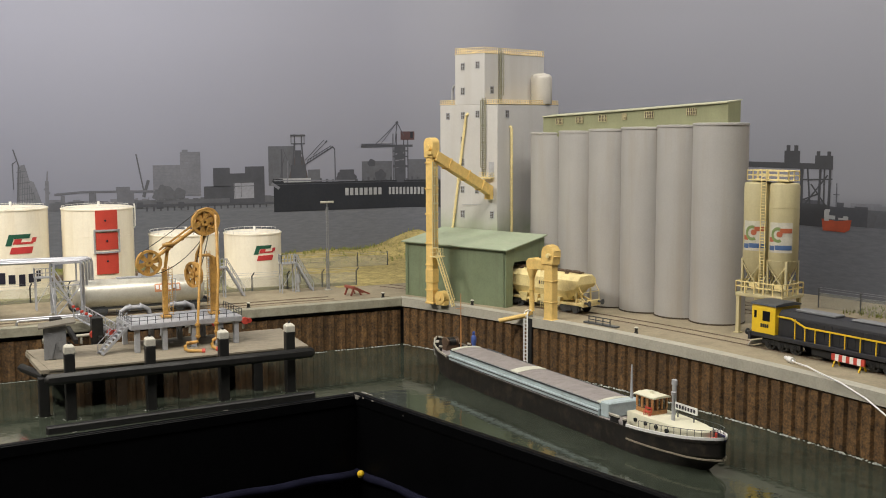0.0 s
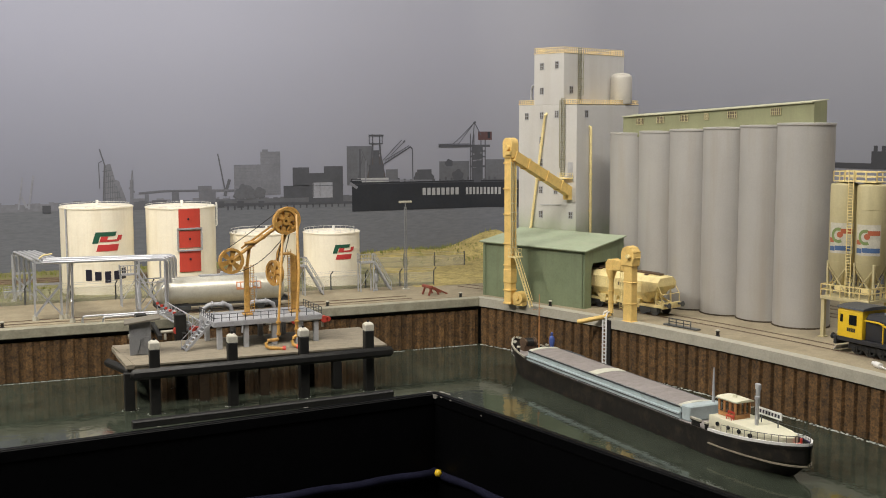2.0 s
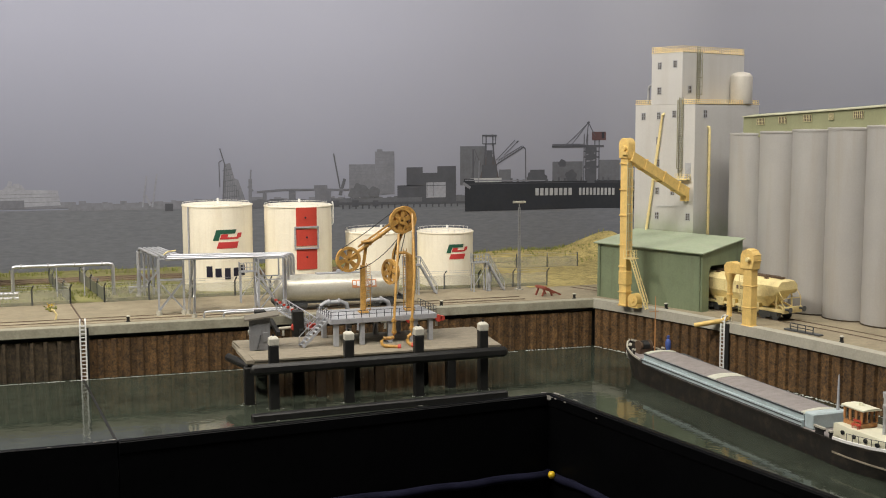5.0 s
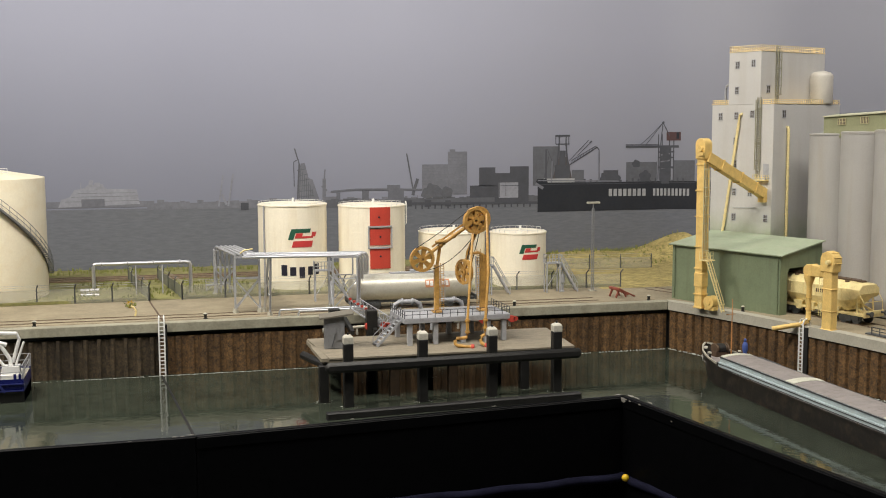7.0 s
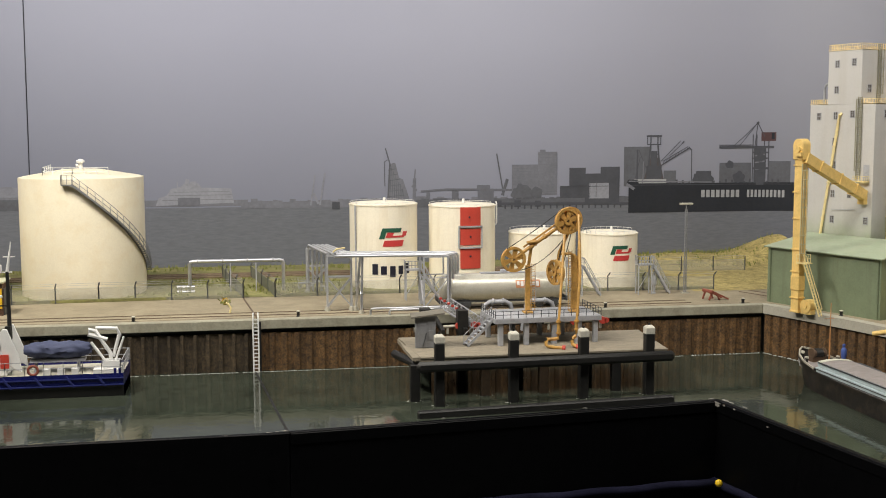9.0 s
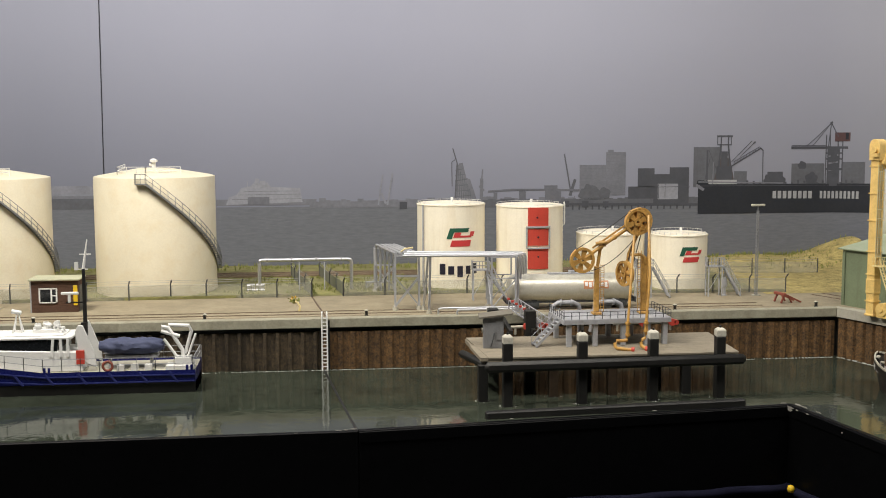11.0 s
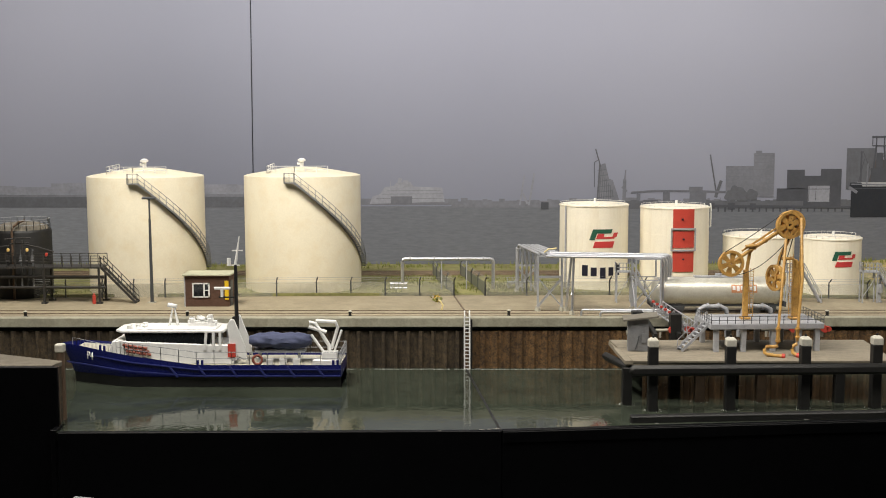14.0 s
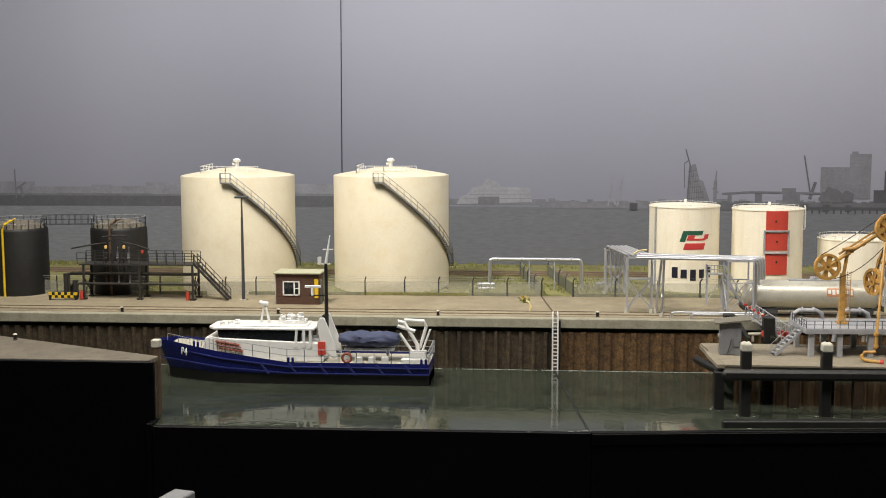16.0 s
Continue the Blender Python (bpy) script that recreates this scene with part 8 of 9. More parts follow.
def land(name, x0, x1, y0, y1, step, material, label):
    q = bmesh.new()
    nx, ny = int((x1 - x0) / step) + 1, int((y1 - y0) / step) + 1
    grid = [[q.verts.new((x0 + i * step, y0 + j * step, land_height(x0 + i * step, y0 + j * step))) for i in range(nx)] for j in range(ny)]
    for j in range(ny - 1):
        for i in range(nx - 1):
            q.faces.new((grid[j][i], grid[j][i + 1], grid[j + 1][i + 1], grid[j + 1][i]))
    return structure(part(name, q, material, smooth=60), label, "land")


land("ground_grass", -880, 480, 1226, 1500, 6.0, GRASS, "rough dry grass and sand round the tanks")
land("ground_dune", 474, 700, 1180, 1500, 6.0, SAND, "yellow sand dune with thin grass by the shed")

# grass tufts, too many to count
TUFT = mat("grass_blades", (0.22, 0.24, 0.055), 0.9, 0, 0.4, 60, 400, 0.1)
rng = random.Random(7)
bm = bmesh.new()
for k in range(3400):
    strip_no = rng.random()
    if strip_no < 0.45:
        x, y = rng.uniform(-700, 640), rng.uniform(1440, 1486)
    elif strip_no < 0.58:
        x, y = rng.uniform(490, 690), rng.uniform(1360, 1460)
    elif strip_no < 0.84:
        x, y = rng.uniform(-100, 90), rng.uniform(1235, 1370)
    else:
        x, y = rng.uniform(-700, 460), rng.uniform(1232, 1262)
    if noise.noise(Vector((x / 40, y / 25, 5.0))) < -0.15:
        continue
    z = land_height(x, y) - 0.3
    for j in range(3):
        a = rng.uniform(0, 6.28)
        h = rng.uniform(1.6, 4.2) * (1.5 if y > 1440 else 1.0)
        dx, dy = 0.6 * math.cos(a), 0.6 * math.sin(a)
        v = [bm.verts.new(p) for p in ((x - dx, y - dy, z), (x + dx, y + dy, z), (x + dy * rng.uniform(-2, 2), y + dx * rng.uniform(-2, 2), z + h))]
        bm.faces.new(v)
tagged(part("grass_tufts", bm, TUFT, smooth=0), "short green and straw grass tufts along the backdrop", "grass", "", "stuff")

# grass on the far side of the silos
bm = bmesh.new()
for k in range(500):
    v, d = rng.uniform(330, 560), rng.uniform(255, 318)
    x, y = quay(v, d)
    for j in range(3):
        a = rng.uniform(0, 6.28)
        h = rng.uniform(1.6, 5.0)
        dx, dy = 0.7 * math.cos(a), 0.7 * math.sin(a)
        w_ = [bm.verts.new(p) for p in ((x - dx, y - dy, 0), (x + dx, y + dy, 0), (x + dy, y + dx, h))]
        bm.faces.new(w_)
tagged(part("verge_grass", bm, TUFT, smooth=0), "green grass verge behind the locomotive", "grass", "", "stuff")

# wire fence
def fence(name, pts, label, bent=True, height=15.0, net=None):
    t = thing(name, pts[0][0], pts[0][1], 0, 0, label, "fence", "wire fences")
    ox, oy = pts[0]
    post_me = None
    q = bmesh.new()
    for (xa, ya), (xb, yb) in zip(pts, pts[1:]):
        length = math.hypot(xb - xa, yb - ya)
        count = max(int(round(length / 40.0)), 1)
        for k in range(count + 1):
            x, y = xa + (xb - xa) * k / count - ox, ya + (yb - ya) * k / count - oy
            if post_me is None:
                p = bmesh.new()
                tube(p, [(0, 0, 0), (0, 0, 17), (0.6, -1.2, 18.4), (1.6, -3.4, 21)] if bent else [(0, 0, 0), (0, 0, 20)], 0.75, 6)
                ob = part("post", p, DARKSTEEL, t, smooth=50)
                ob.matrix_basis = at(x, y)
                post_me = ob.data
            else:
                shared("post", post_me, t, at(x, y))
        slab(q, [(xa - ox, ya - oy, 0.3), (xb - ox, yb - oy, 0.3), (xb - ox, yb - oy, height), (xa - ox, ya - oy, height)], 0.05, (0, 1, 0))
    part("net", q, net or NET, t, "fine grey wire net", smooth=0)
    for z in (height + 0.4, 18.6, 20.6):
        wires = bmesh.new()
        tube(wires, [(x - ox, y - oy - (1.4 if z > 18 else 0), z) for x, y in pts], 0.13, 5)
        part("wire", wires, STEEL, t, "thin top wire", smooth=0)
    return t


fence("wire_fence", [(-860, 1196), (-520, 1208), (-400, 1206), (-300, 1214), (-170, 1222), (-20, 1222)], "wire fence with bent posts along the long quay")
fence("wire_fence", [(14, 1222), (150, 1226), (300, 1206), (420, 1198), (500, 1190)], "wire fence with bent posts before the oil tanks")
fence("wire_fence", [(-20, 1222), (-36, 1300), (-46, 1380)], "dense wire fence along the gate path", net=DENSENET)
fence("wire_fence", [(14, 1222), (0, 1300), (-12, 1380)], "dense wire fence along the gate path", net=DENSENET)
fence("wire_fence", [(440, 1350), (600, 1330)], "low wire fence on the dune side", False)
fence("wire_fence", [quay(v, 268) for v in (300, 380, 470, 560, 660)], "thin wire fence behind the locomotive track", False)
bm = bmesh.new()
prism(bm, [(-890, 1200), (-520, 1210), (-300, 1217), (-22, 1224), (-22, 1229), (-890, 1206)], 0.2, 3.2)
structure(part("trim_kerb_west", bm, GRASS, smooth=0), "mossy kerb under the wire fence", "kerb")
bm = bmesh.new()
prism(bm, [(16, 1224), (150, 1228), (300, 1208), (500, 1192), (500, 1197), (300, 1213), (150, 1233), (16, 1229)], 0.2, 3.2)
structure(part("trim_kerb_east", bm, GRASS, smooth=0), "mossy kerb under the wire fence", "kerb")
signal = thing("yellow_valve", -32, 1127, 0, 0, "small yellow valve with a curved hose on the quay", "valve")
bm = bmesh.new()
tube(bm, [(0, 0, 0), (1, 0, 5), (-1.5, 0, 9), (-4, 0, 10)], 1.0, 8)
part("hose", bm, PALEYEL, signal, smooth=50)
weed = thing("flowering_weed", -38, 1178, 0, 0, "small yellow-green flowering weed by the deck joint", "plant")
for name, ink, count, low in (("leaves", TUFT, 46, 0.0), ("flowers", LOCOYEL, 14, 3.0)):
    bm = bmesh.new()
    for k in range(count):
        a, tall, out = rng.uniform(0, 6.28), rng.uniform(3, 9), rng.uniform(0.5, 6)
        c = Vector((out * math.cos(a), out * 0.6 * math.sin(a), low + tall * 0.6))
        u = Vector((rng.uniform(-1, 1), rng.uniform(-1, 1), rng.uniform(-1, 1))) * 1.5
        w = Vector((rng.uniform(-1, 1), rng.uniform(-1, 1), rng.uniform(0, 1))) * 1.3
        bm.faces.new([bm.verts.new(p) for p in (c - u, c + w, c + u, c - w)])
        bm.faces.new([bm.verts.new(p) for p in ((c.x * 0.2 - 0.15, c.y * 0.2, 0), (c.x * 0.2 + 0.15, c.y * 0.2, 0), c)])
    part(name, bm, ink, weed, smooth=0)
bm = bmesh.new()
box(bm, -880, 470, 1376, 1416, 0.5, 3.0)
structure(part("ground_ballast", bm, mat("brown_track_ballast", (0.20, 0.14, 0.085), 0.95, 0, 0.4, 90, 700, 0.6, (0.10, 0.07, 0.045), 0.6), smooth=0), "brown ballast bed behind the tanks", "track bed")
groove = structure(new("trim_deck_joints"), "dark joints across the quay deck", "joint")
for a, b in (((-5, 1086), (-20, 1222)), ((-880, 1098), (-420, 1100)), ((-880, 1091), (500, 1096))):
    bm = bmesh.new()
    bar(bm, (*a, 0.1), (*b, 0.1), 1.6, 0.35)
    part("joint", bm, RAILM if a[0] == -5 else GROOVE, groove, smooth=0)

# foam along the waterline
FOAM = mat("white_foam", (0.38, 0.39, 0.36), 0.5, 0, 0.3, 200, 900, 0.3)
bm = bmesh.new()
for k in range(1100):
    if k < 330:
        x, y = rng.uniform(-600, 505), QUAY_Y - rng.uniform(0, 2.2)
        r = rng.uniform(0.2, 0.75)
    elif k < 352:
        x, y = 430 + (k - 330) * 3.4, QUAY_Y + 0.5
        r = rng.uniform(0.7, 1.4)
    else:
        x, y = quay(rng.uniform(5, 640), -rng.uniform(0, 3))
        r = rng.uniform(0.3, 1.25)
    lathe(bm, [(r, WATER_Z - 0.2), (r * 0.7, WATER_Z + r * 0.35), (0, WATER_Z + r * 0.5)], 6, x, y)
for px, py in ((144, 915), (208, 918), (270, 921), (330, 925), (126, 935), (189, 946), (241, 946), (306, 943), (178, 1001), (233, 1007)):
    for k in range(16):
        a, far, r = rng.uniform(0, 6.28), rng.uniform(5.2, 8.5), rng.uniform(0.2, 0.7)
        lathe(bm, [(r, WATER_Z - 0.2), (r * 0.7, WATER_Z + r * 0.25), (0, WATER_Z + r * 0.35)], 6, px + far * math.cos(a), py + far * 0.8 * math.sin(a))
x = -640.0
while x < 500:
    a, b, c = (noise.noise(Vector((x / k, 3.1, 0.7))) for k in (38.0, 9.0, 4.0))
    if a + 0.5 * b > -0.25:
        w, step = 0.55 + 0.5 * max(0.0, a + b), 3.2 + 2.0 * abs(c)
        y = QUAY_Y - 0.4 - 0.5 * abs(b)
        slab(bm, [(x, y - w, WATER_Z), (x + step, y - w * (0.6 + abs(c)), WATER_Z), (x + step, y, WATER_Z), (x, y, WATER_Z)], 0.3, (0, 0, 1))
    x += 4.0
tagged(part("water_foam", bm, FOAM, smooth=60), "white foam flecks along the quay wall", "foam", "", "stuff")


# ---------------------------------------------------------------- what is printed on the backdrop
def print_ink(name, c):
    return mat(name, c, 0.75, 0, 0.17, 45, 230, 0.0)


HAZE = print_ink("print_far_haze", (0.232, 0.24, 0.285))
FAR = print_ink("print_far_grey", (0.165, 0.172, 0.205))
FLOORS = print_ink("print_floor_lines", (0.152, 0.158, 0.19))
FERRY = print_ink("print_ferry_grey", (0.265, 0.274, 0.318))
MID = print_ink("print_mid_grey", (0.105, 0.11, 0.13))
BRIDGE = print_ink("print_bridge_grey", (0.135, 0.14, 0.168))
NEAR = print_ink("print_dark", (0.066, 0.07, 0.086))
SHIP = print_ink("print_ship_black", (0.015, 0.018, 0.026))
PALE = print_ink("print_pale", (0.34, 0.35, 0.37))
RUSTINK = print_ink("print_dull_brown", (0.075, 0.066, 0.07))
GANTRY = print_ink("print_gantry_black", (0.042, 0.044, 0.052))
CABRED = print_ink("print_dull_red", (0.085, 0.045, 0.048))
SHIPRED = print_ink("print_red", (0.34, 0.065, 0.03))
LETTER = print_ink("print_letters", (0.33, 0.34, 0.36))


def pbox(name, s0, s1, z0, z1, ink, layer=1):
    return strip(name, s0, s1, z0, z1, 0.3 + 0.13 * layer, ink, 5.0, sky)


def pline(q, s0, z0, s1, z1, w, layer):
    """A printed stroke."""
    d = Vector((s1 - s0, z1 - z0)).normalized()
    n = Vector((-d.y, d.x)) * w / 2
    count = max(int(abs(s1 - s0) / 6), 1)
    last = None
    for k in range(count + 1):
        f = k / count
        s, z = s0 + (s1 - s0) * f, z0 + (z1 - z0) * f
        pair = []
        for sign in (-1, 1):
            x, y = backdrop(s + sign * n.x, 0.3 + 0.13 * layer)
            pair.append(q.verts.new((x, y, z + sign * n.y)))
        if last:
            q.faces.new((last[0], pair[0], pair[1], last[1]))
        last = pair


def pstrokes(name, strokes, ink, layer):
    q = bmesh.new()
    for k, st in enumerate(strokes):
        pline(q, *st, layer + k * 0.03)
    return part(name, q, ink, sky, smooth=0)


rng = random.Random(3)


def skyline(name, s0, s1, z0, low, high, ink, layer, step):
    """A ragged far shore of sheds and trees."""
    q = bmesh.new()
    s = s0
    while s < s1:
        w = rng.uniform(step * 0.5, step * 1.6)
        h = rng.uniform(low, high)
        xa, ya = backdrop(s, 0.3 + 0.13 * layer)
        xb, yb = backdrop(min(s + w, s1), 0.3 + 0.13 * layer)
        q.faces.new([q.verts.new(p) for p in ((xa, ya, z0), (xb, yb, z0), (xb, yb, z0 + h), (xa, ya, z0 + h))])
        s += w
    return part(name, q, ink, sky, smooth=0)


def ppoly(name, pts, ink, layer):
    q = bmesh.new()
    q.faces.new([q.verts.new((*backdrop(s, 0.3 + 0.13 * layer), z)) for s, z in pts])
    return part(name, q, ink, sky, smooth=0)


def pclump(name, s, z, r, ink, layer, n=22):
    """A tree crown or another round mass with an uneven outline, flat at its foot."""
    pts = []
    for k in range(n):
        a = 2 * math.pi * k / n
        rr = r * (1 + 0.10 * math.sin(5 * a + s) + rng.uniform(-0.05, 0.05))
        pts.append((s + rr * math.cos(a), max(z + rr * math.sin(a), z - r * 0.7)))
    return ppoly(name, pts, ink, layer)


skyline("printed_far_shore", -1300, -285, 78, 15.6, 16.8, MID, 1, 60)
skyline("printed_far_wall", -1300, -285, 92, 2.2, 3.4, FAR, 1.1, 45)
skyline("printed_far_town", -1000, -250, 92, 12, 19, HAZE, 0.6, 40)
skyline("printed_far_shore", -285, -24, 81, 7, 9, FAR, 1, 30)
skyline("printed_shore", -24, 330, 77, 8, 13, FAR, 1, 7)
skyline("printed_shore", 205, 500, 75, 9.5, 12.5, MID, 1.4, 6)
ppoly("printed_ferry", [(-132, 82), (-128, 92), (-118, 95), (-112, 104), (-100, 106), (-96, 110), (-78, 111), (-74, 105), (-36, 103.5), (-33, 85)], FERRY, 2)
pstrokes("printed_ferry_decks", [(-116, 95, -35, 95.4, 0.7), (-108, 99.4, -38, 99.6, 0.6), (-124, 89, -34, 89.5, 0.7)], FAR, 2.1)
pstrokes("printed_ferry_funnel", [(-93, 108, -91, 116, 5), (-104, 104, -104, 113, 1.0), (-84, 108, -84.1, 113, 7)], FERRY, 2.05)
pbox("printed_ferry_bow", -104, -76, 82, 92, BRIDGE, 2.4)
pstrokes("printed_left_crane", [(-736, 88, -737, 128, 2.0), (-736, 100, -722, 110, 3.0), (-726, 90, -730, 106, 4)], FAR, 2)
pstrokes("printed_faint_cranes", [(66, 80, 72, 120, 2.0), (78, 80, 85, 122, 2.4), (70, 96, 76, 82, 3)], HAZE, 2)
ppoly("printed_yard_crane", [(167.6, 82), (169.6, 119), (173, 134), (178, 135), (183, 115), (188, 113), (195, 92), (198, 82)], FAR, 1.8)
pstrokes("printed_yard_boom", [(172, 130, 165, 154, 1.6), (171, 134, 168, 86, 2.2), (163.5, 136, 164, 104, 1.0), (163.5, 136, 168, 139, 1.0)], MID, 2)
pstrokes("printed_yard_lattice", [(170 + k * 3.1, 84 + k, 173 + k * 2.4, 128 - k * 4.6, 0.8) for k in range(7)] + [(168, 90 + k * 7, 190 - k * 2.2, 92 + k * 7, 0.8) for k in range(6)], MID, 2.1)
pstrokes("printed_small_crane", [(203, 82, 203.5, 114, 4.4), (203.5, 112, 204.8, 126, 1.8), (200, 104, 207, 98, 2.2)], FAR, 2.2)
pstrokes("printed_bridge", [(212, 96.5, 246, 98.8, 2.6), (246, 98.8, 292, 98.2, 2.6), (292, 98.2, 336, 97.2, 2.6), (258.5, 82, 258.5, 97, 9), (297, 97, 297, 104, 18), (300, 82, 300, 97, 22), (222, 86, 222, 95, 5)], BRIDGE, 2.2)
pstrokes("printed_thin_crane", [(325, 90, 315, 146, 1.8), (323, 90, 330, 112, 4)], MID, 2)
pbox("printed_tall_house", 336, 372, 90, 131, FAR, 1.7)
pbox("printed_tall_house", 372, 399, 90, 148, FAR, 1.7)
pbox("printed_house_cap", 374.6, 382.5, 147, 151, FAR, 1.75)
pstrokes("printed_house_floors", [(337, 95 + k * 4.4, 372, 95.6 + k * 4.4, 0.5) for k in range(8)] + [(373, 94 + k * 4.6, 399, 94.4 + k * 4.6, 0.5) for k in range(12)], FLOORS, 1.9)
for s_, z_, r_ in ((350, 94, 11), (343, 91, 8), (358, 91, 9), (370, 92, 8.5)):
    pclump("printed_tree", s_, z_, r_, MID, 2.2 + s_ * 0.004)
pbox("printed_shed", 403, 443, 85, 101.5, NEAR, 2)
pbox("printed_shed", 416, 439, 100, 126, NEAR, 2)
pbox("printed_shed", 438, 463, 78, 118, NEAR, 1.8)
pbox("printed_shed", 460, 487, 78, 127, NEAR, 2)
pbox("printed_white_shed", 444, 472, 84, 105, FERRY, 2.6)
pbox("printed_silo_block", 493, 532, 100, 154, MID, 1.8)
pbox("printed_low_house", 550, 568, 100, 121, MID, 1.8)
pbox("printed_low_house", 597, 619, 100, 120, NEAR, 1.8)
pbox("printed_low_house", 631, 679, 100, 131, MID, 1.8)
pbox("printed_low_house", 706, 740, 100, 133, MID, 1.8)
for leg, lean in ((531, 1), (541, -1)):
    pstrokes("printed_round_crane", [(leg - 5 * lean, 104, leg, 158, 2.2), (leg, 158, leg, 170, 1.6)], NEAR, 2.4)
pstrokes("printed_round_crane", [(536, 104, 536, 128, 22), (536, 126, 536, 148, 9), (525, 168.5, 547, 168.5, 2.4), (526, 157, 546, 157, 1.4), (526, 157, 526, 168, 1.0), (545, 157, 545, 168, 1.0), (529, 110, 541, 124, 1.2), (543, 112, 532, 130, 1.2), (532, 134, 541, 144, 1.2), (541, 134, 532, 146, 1.2)], NEAR, 2.5)
pstrokes("printed_jib", [(546, 128, 587, 152, 1.4), (549, 134, 585, 154, 0.9), (546, 134, 574, 162, 0.9), (586, 153, 590, 149, 1.6), (590, 150, 590.5, 104, 1.1)], NEAR, 2.6)
for k in range(9):
    pstrokes("printed_jib_lacing", [(549 + k * 4.2, 130 + k * 2.45, 551 + k * 4.2, 135 + k * 2.2, 0.7)], NEAR, 2.7)
for s_leg in (681, 687, 699, 706):
    pstrokes("printed_bulk_crane", [(s_leg, 100, s_leg, 170, 1.7)], NEAR, 2.4)
pstrokes("printed_bulk_crane", [(693, 100, 693, 118, 16), (680, 123, 707, 123, 3), (680, 137, 707, 137, 2), (680, 145, 707, 145, 2), (684, 123, 700, 137, 1.2), (702, 123, 686, 137, 1.2), (693, 138, 693, 150, 10), (630, 152.5, 714, 152.5, 3.4), (630, 155.4, 680, 155.4, 0.9), (688, 186, 652, 155, 0.9), (688, 186, 660, 155, 0.9), (688, 186, 684, 152, 1.4), (688, 186, 700, 166, 1.4), (686, 185, 690, 187, 3)], NEAR, 2.6)
ppoly("printed_crane_cone", [(520, 104), (531, 139), (544, 139), (551, 104)], RUSTINK, 2.3)
pstrokes("printed_thin_boom", [(558, 141, 577.5, 159.5, 0.9), (576, 158, 579, 161, 2.0), (512, 104, 512.1, 150, 2.4), (514, 150, 524, 126, 0.8), (508, 104, 516, 140, 0.8)], NEAR, 2.7)
pbox("printed_crane_body", 683, 702, 104, 151, NEAR, 2.3)
pstrokes("printed_crane_openings", [(685, 112 + k * 9.5, 700, 114 + k * 9.5, 2.0) for k in range(4)], FAR, 2.4)
pstrokes("printed_crane_black_box", [(710, 168, 714.5, 168, 9)], SHIP, 3.3)
pstrokes("printed_shed_edges", [(417, 100.4, 488, 100.8, 0.8), (445, 85, 445.1, 105, 0.8), (454, 86, 454.1, 105, 0.6), (472.5, 86, 472.6, 109, 1.0), (483, 87, 483.1, 109, 0.7)], NEAR, 2.8)
for s_, z_, r_ in ((600, 109, 8), (609, 110, 9), (616, 108, 7), (646, 128, 6), (660, 110, 9)):
    pclump("printed_tree", s_, z_, r_, NEAR, 1.45 + s_ * 0.001)
pbox("printed_crane_cab", 694, 717, 161, 173, CABRED, 3)
pbox("printed_ship_hull", 500, 790, 63.5, 103.5, SHIP, 3)
pbox("printed_ship_house", 508, 554, 104, 109.5, PALE, 3.2)
ppoly("printed_ship_stern", [(497.5, 104), (499, 109), (513, 109), (515, 103), (502, 95)], SHIP, 3.3)
pstrokes("printed_deck_clutter", [(560 + k * 9.0, 103, 560 + k * 9.0, 105.5 + (k * 7 % 4), 3.0) for k in range(19)], NEAR, 3.1)
pstrokes("printed_hull_line", [(503, 101.5, 790, 101.0, 0.7)], NEAR, 3.5)
pstrokes("printed_ship_rails", [(497, 103, 508, 96, 4), (520, 104, 521, 134, 1.5), (500, 107, 620, 104.5, 1.6)], FAR, 3.4)
for s0, s1, count in ((604, 662, 8), (672, 733, 10)):
    for k in range(count):
        w = (s1 - s0) / count
        low = 83.0 - (k + (0 if count == 8 else 9)) * 0.06
        pbox("printed_name_bar", s0 + k * w + 1.1, s0 + (k + 1) * w - 1.1, low + 0.6, low + 10.8, LETTER, 4)
q_strokes = [(327 + k * 9.0, 71, 327 + k * 9.0, 78, 2.2) for k in range(19)]
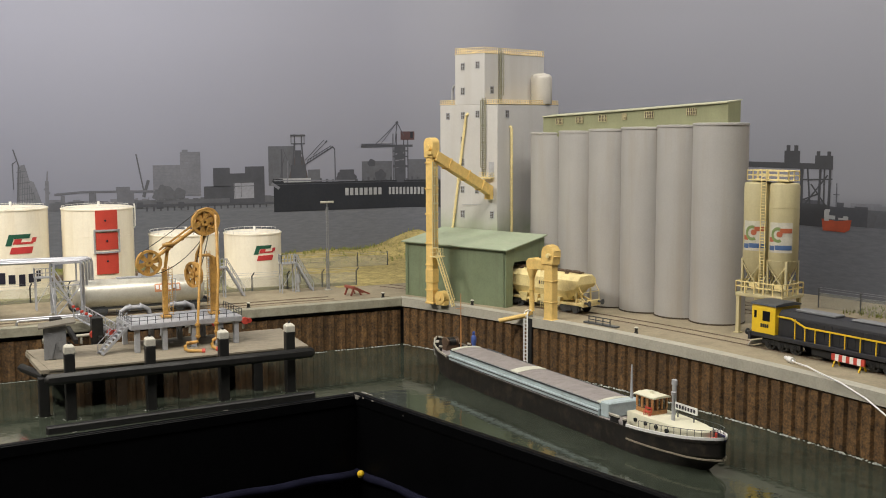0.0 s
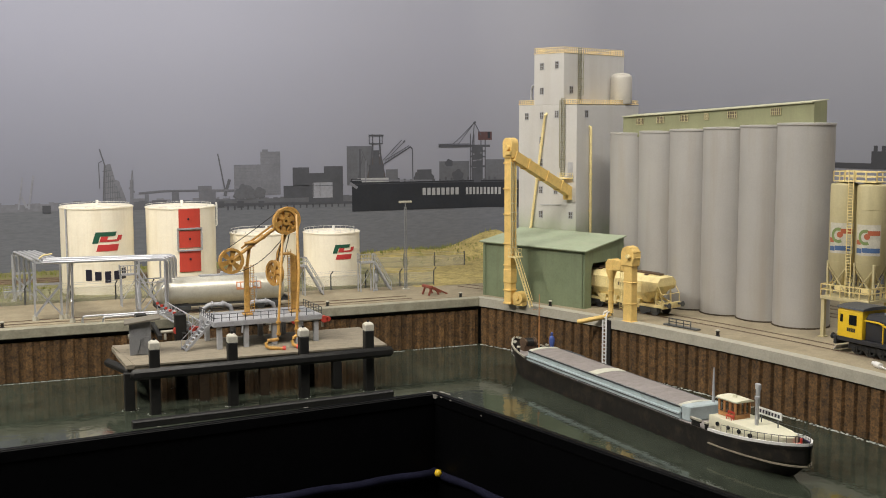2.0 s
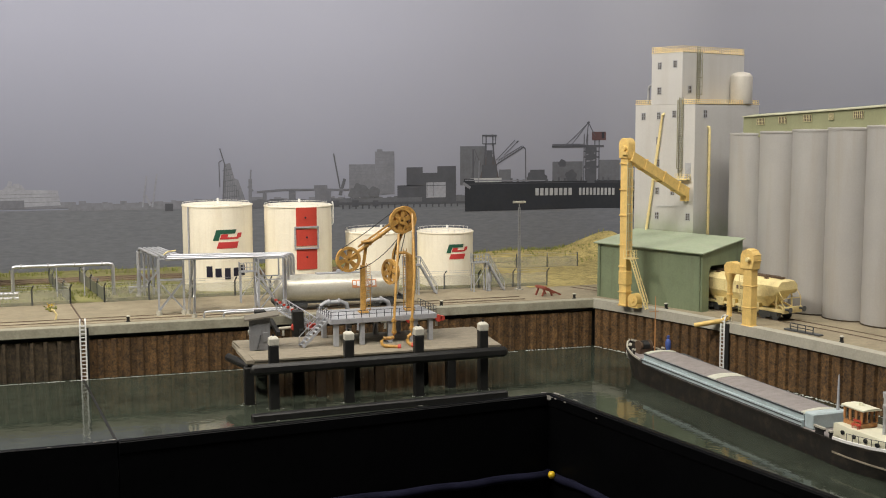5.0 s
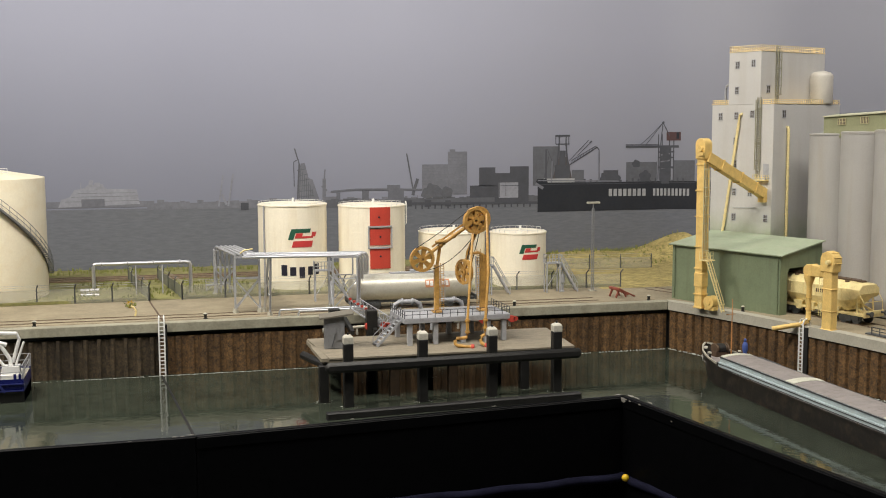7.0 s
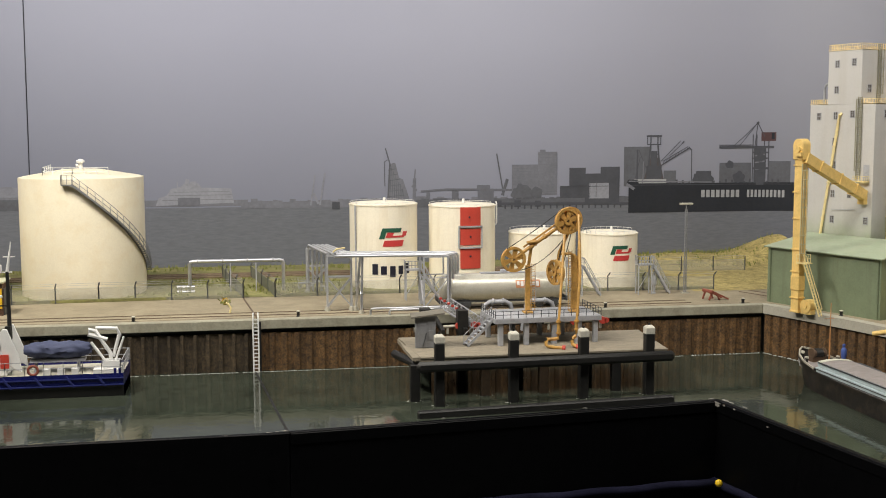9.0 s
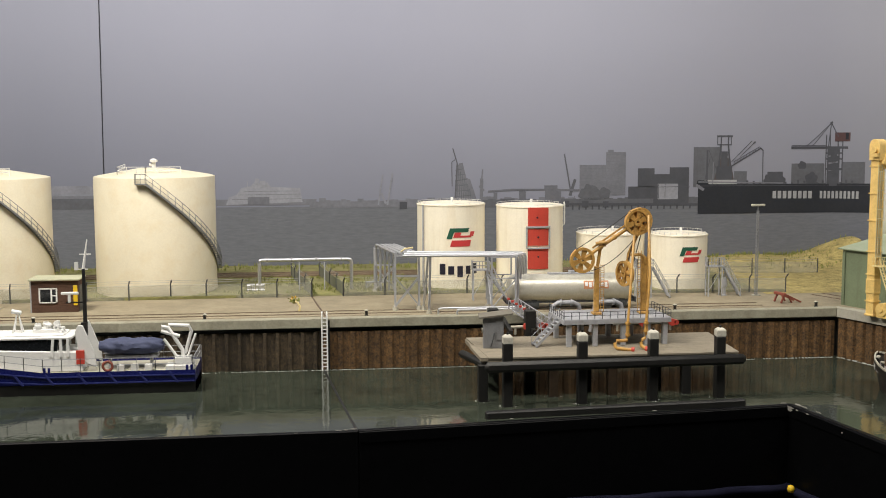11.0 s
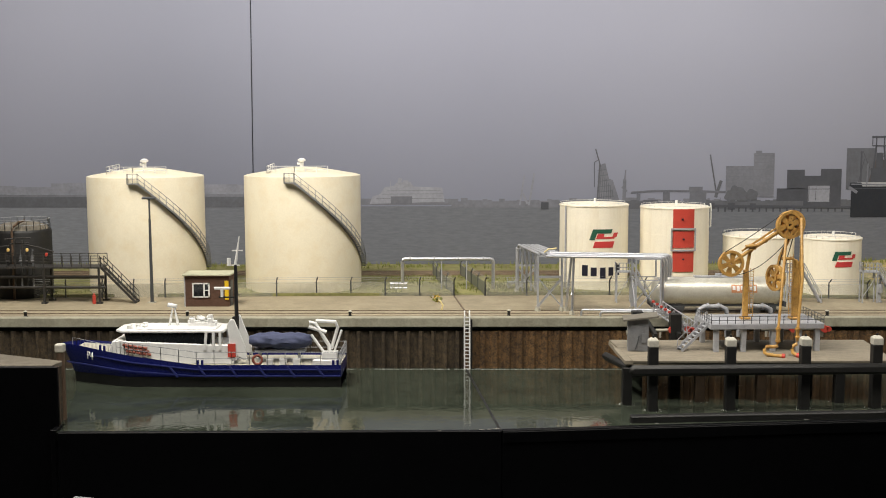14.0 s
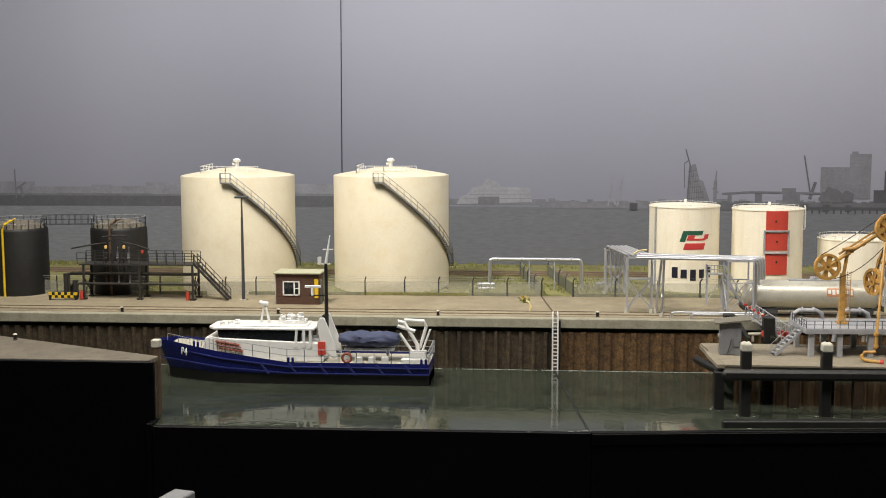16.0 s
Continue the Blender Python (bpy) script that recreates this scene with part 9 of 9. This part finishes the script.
pstrokes("printed_pier", q_strokes + [(320, 78.6, 500, 76.5, 3.4), (344, 74, 344.1, 83, 9), (372, 74, 372.1, 82, 8), (99, 74.5, 99.1, 84, 10), (318, 75, 318.1, 83, 8)], NEAR, 3)
# far end: bulk terminal on the bent part
pstrokes("printed_gantry", [(a - 4.5, b - 3.0, c - 4.5, d - 3.0, w) for a, b, c, d, w in ((1240, 141, 1412, 141, 6), (1351, 148, 1371, 148, 18), (1356, 156, 1356, 163, 5), (1366, 156, 1366, 163, 5), (1390, 146, 1412, 146, 13), (1394, 150, 1394, 157, 4.5), (1407, 150, 1407, 157, 4.5), (1374, 138, 1375, 92, 2.5), (1381, 138, 1386, 92, 2), (1397, 138, 1396, 90, 3), (1409, 138, 1408, 90, 3), (1377, 98, 1406, 132, 1.8), (1406, 98, 1386, 122, 1.8), (1371, 126, 1412, 128, 1.5), (1374, 138, 1374.1, 92, 4), (1402, 140, 1402.1, 88, 2), (1374, 104, 1396, 112, 1.6))], GANTRY, 2)
skyline("printed_quay", 1240, 1450, 77, 17, 25, NEAR, 1, 30)
skyline("printed_quay", 1450, 1800, 77, 15, 19, MID, 1, 24)
skyline("printed_far_hill", 1430, 1800, 90, 8, 13, FAR, 0.7, 12)
ppoly("printed_red_ship", [(1398, 70.5), (1396, 83), (1414, 81.5), (1432, 83.5), (1430, 73), (1424, 70)], SHIPRED, 3)
pbox("printed_dark_ship", 1330, 1402, 74, 98, GANTRY, 2.6)
pstrokes("printed_ship_bridge", [(1402, 81, 1402.1, 92, 6), (1400, 92, 1406, 92, 2.5), (1416, 85, 1428, 85, 4), (1408, 83, 1408.1, 87, 9)], PALE, 3.2)
pstrokes("printed_ship_mast", [(1413, 83, 1413, 121, 1.0), (1418, 85, 1418.1, 101, 8), (1409, 109, 1417, 109, 0.8)], NEAR, 3.4)
# joint between two panels
pstrokes("panel_joint", [(-285.5, 62, -282.5, 640, 1.2)], SHIP, 4)

# not print: a small dark hanging hook, drawn flat on the panel
pstrokes("printed_mark", [(777, 362, 783, 372, 1.6), (783, 372, 789, 364, 1.2)], SHIP, 4)
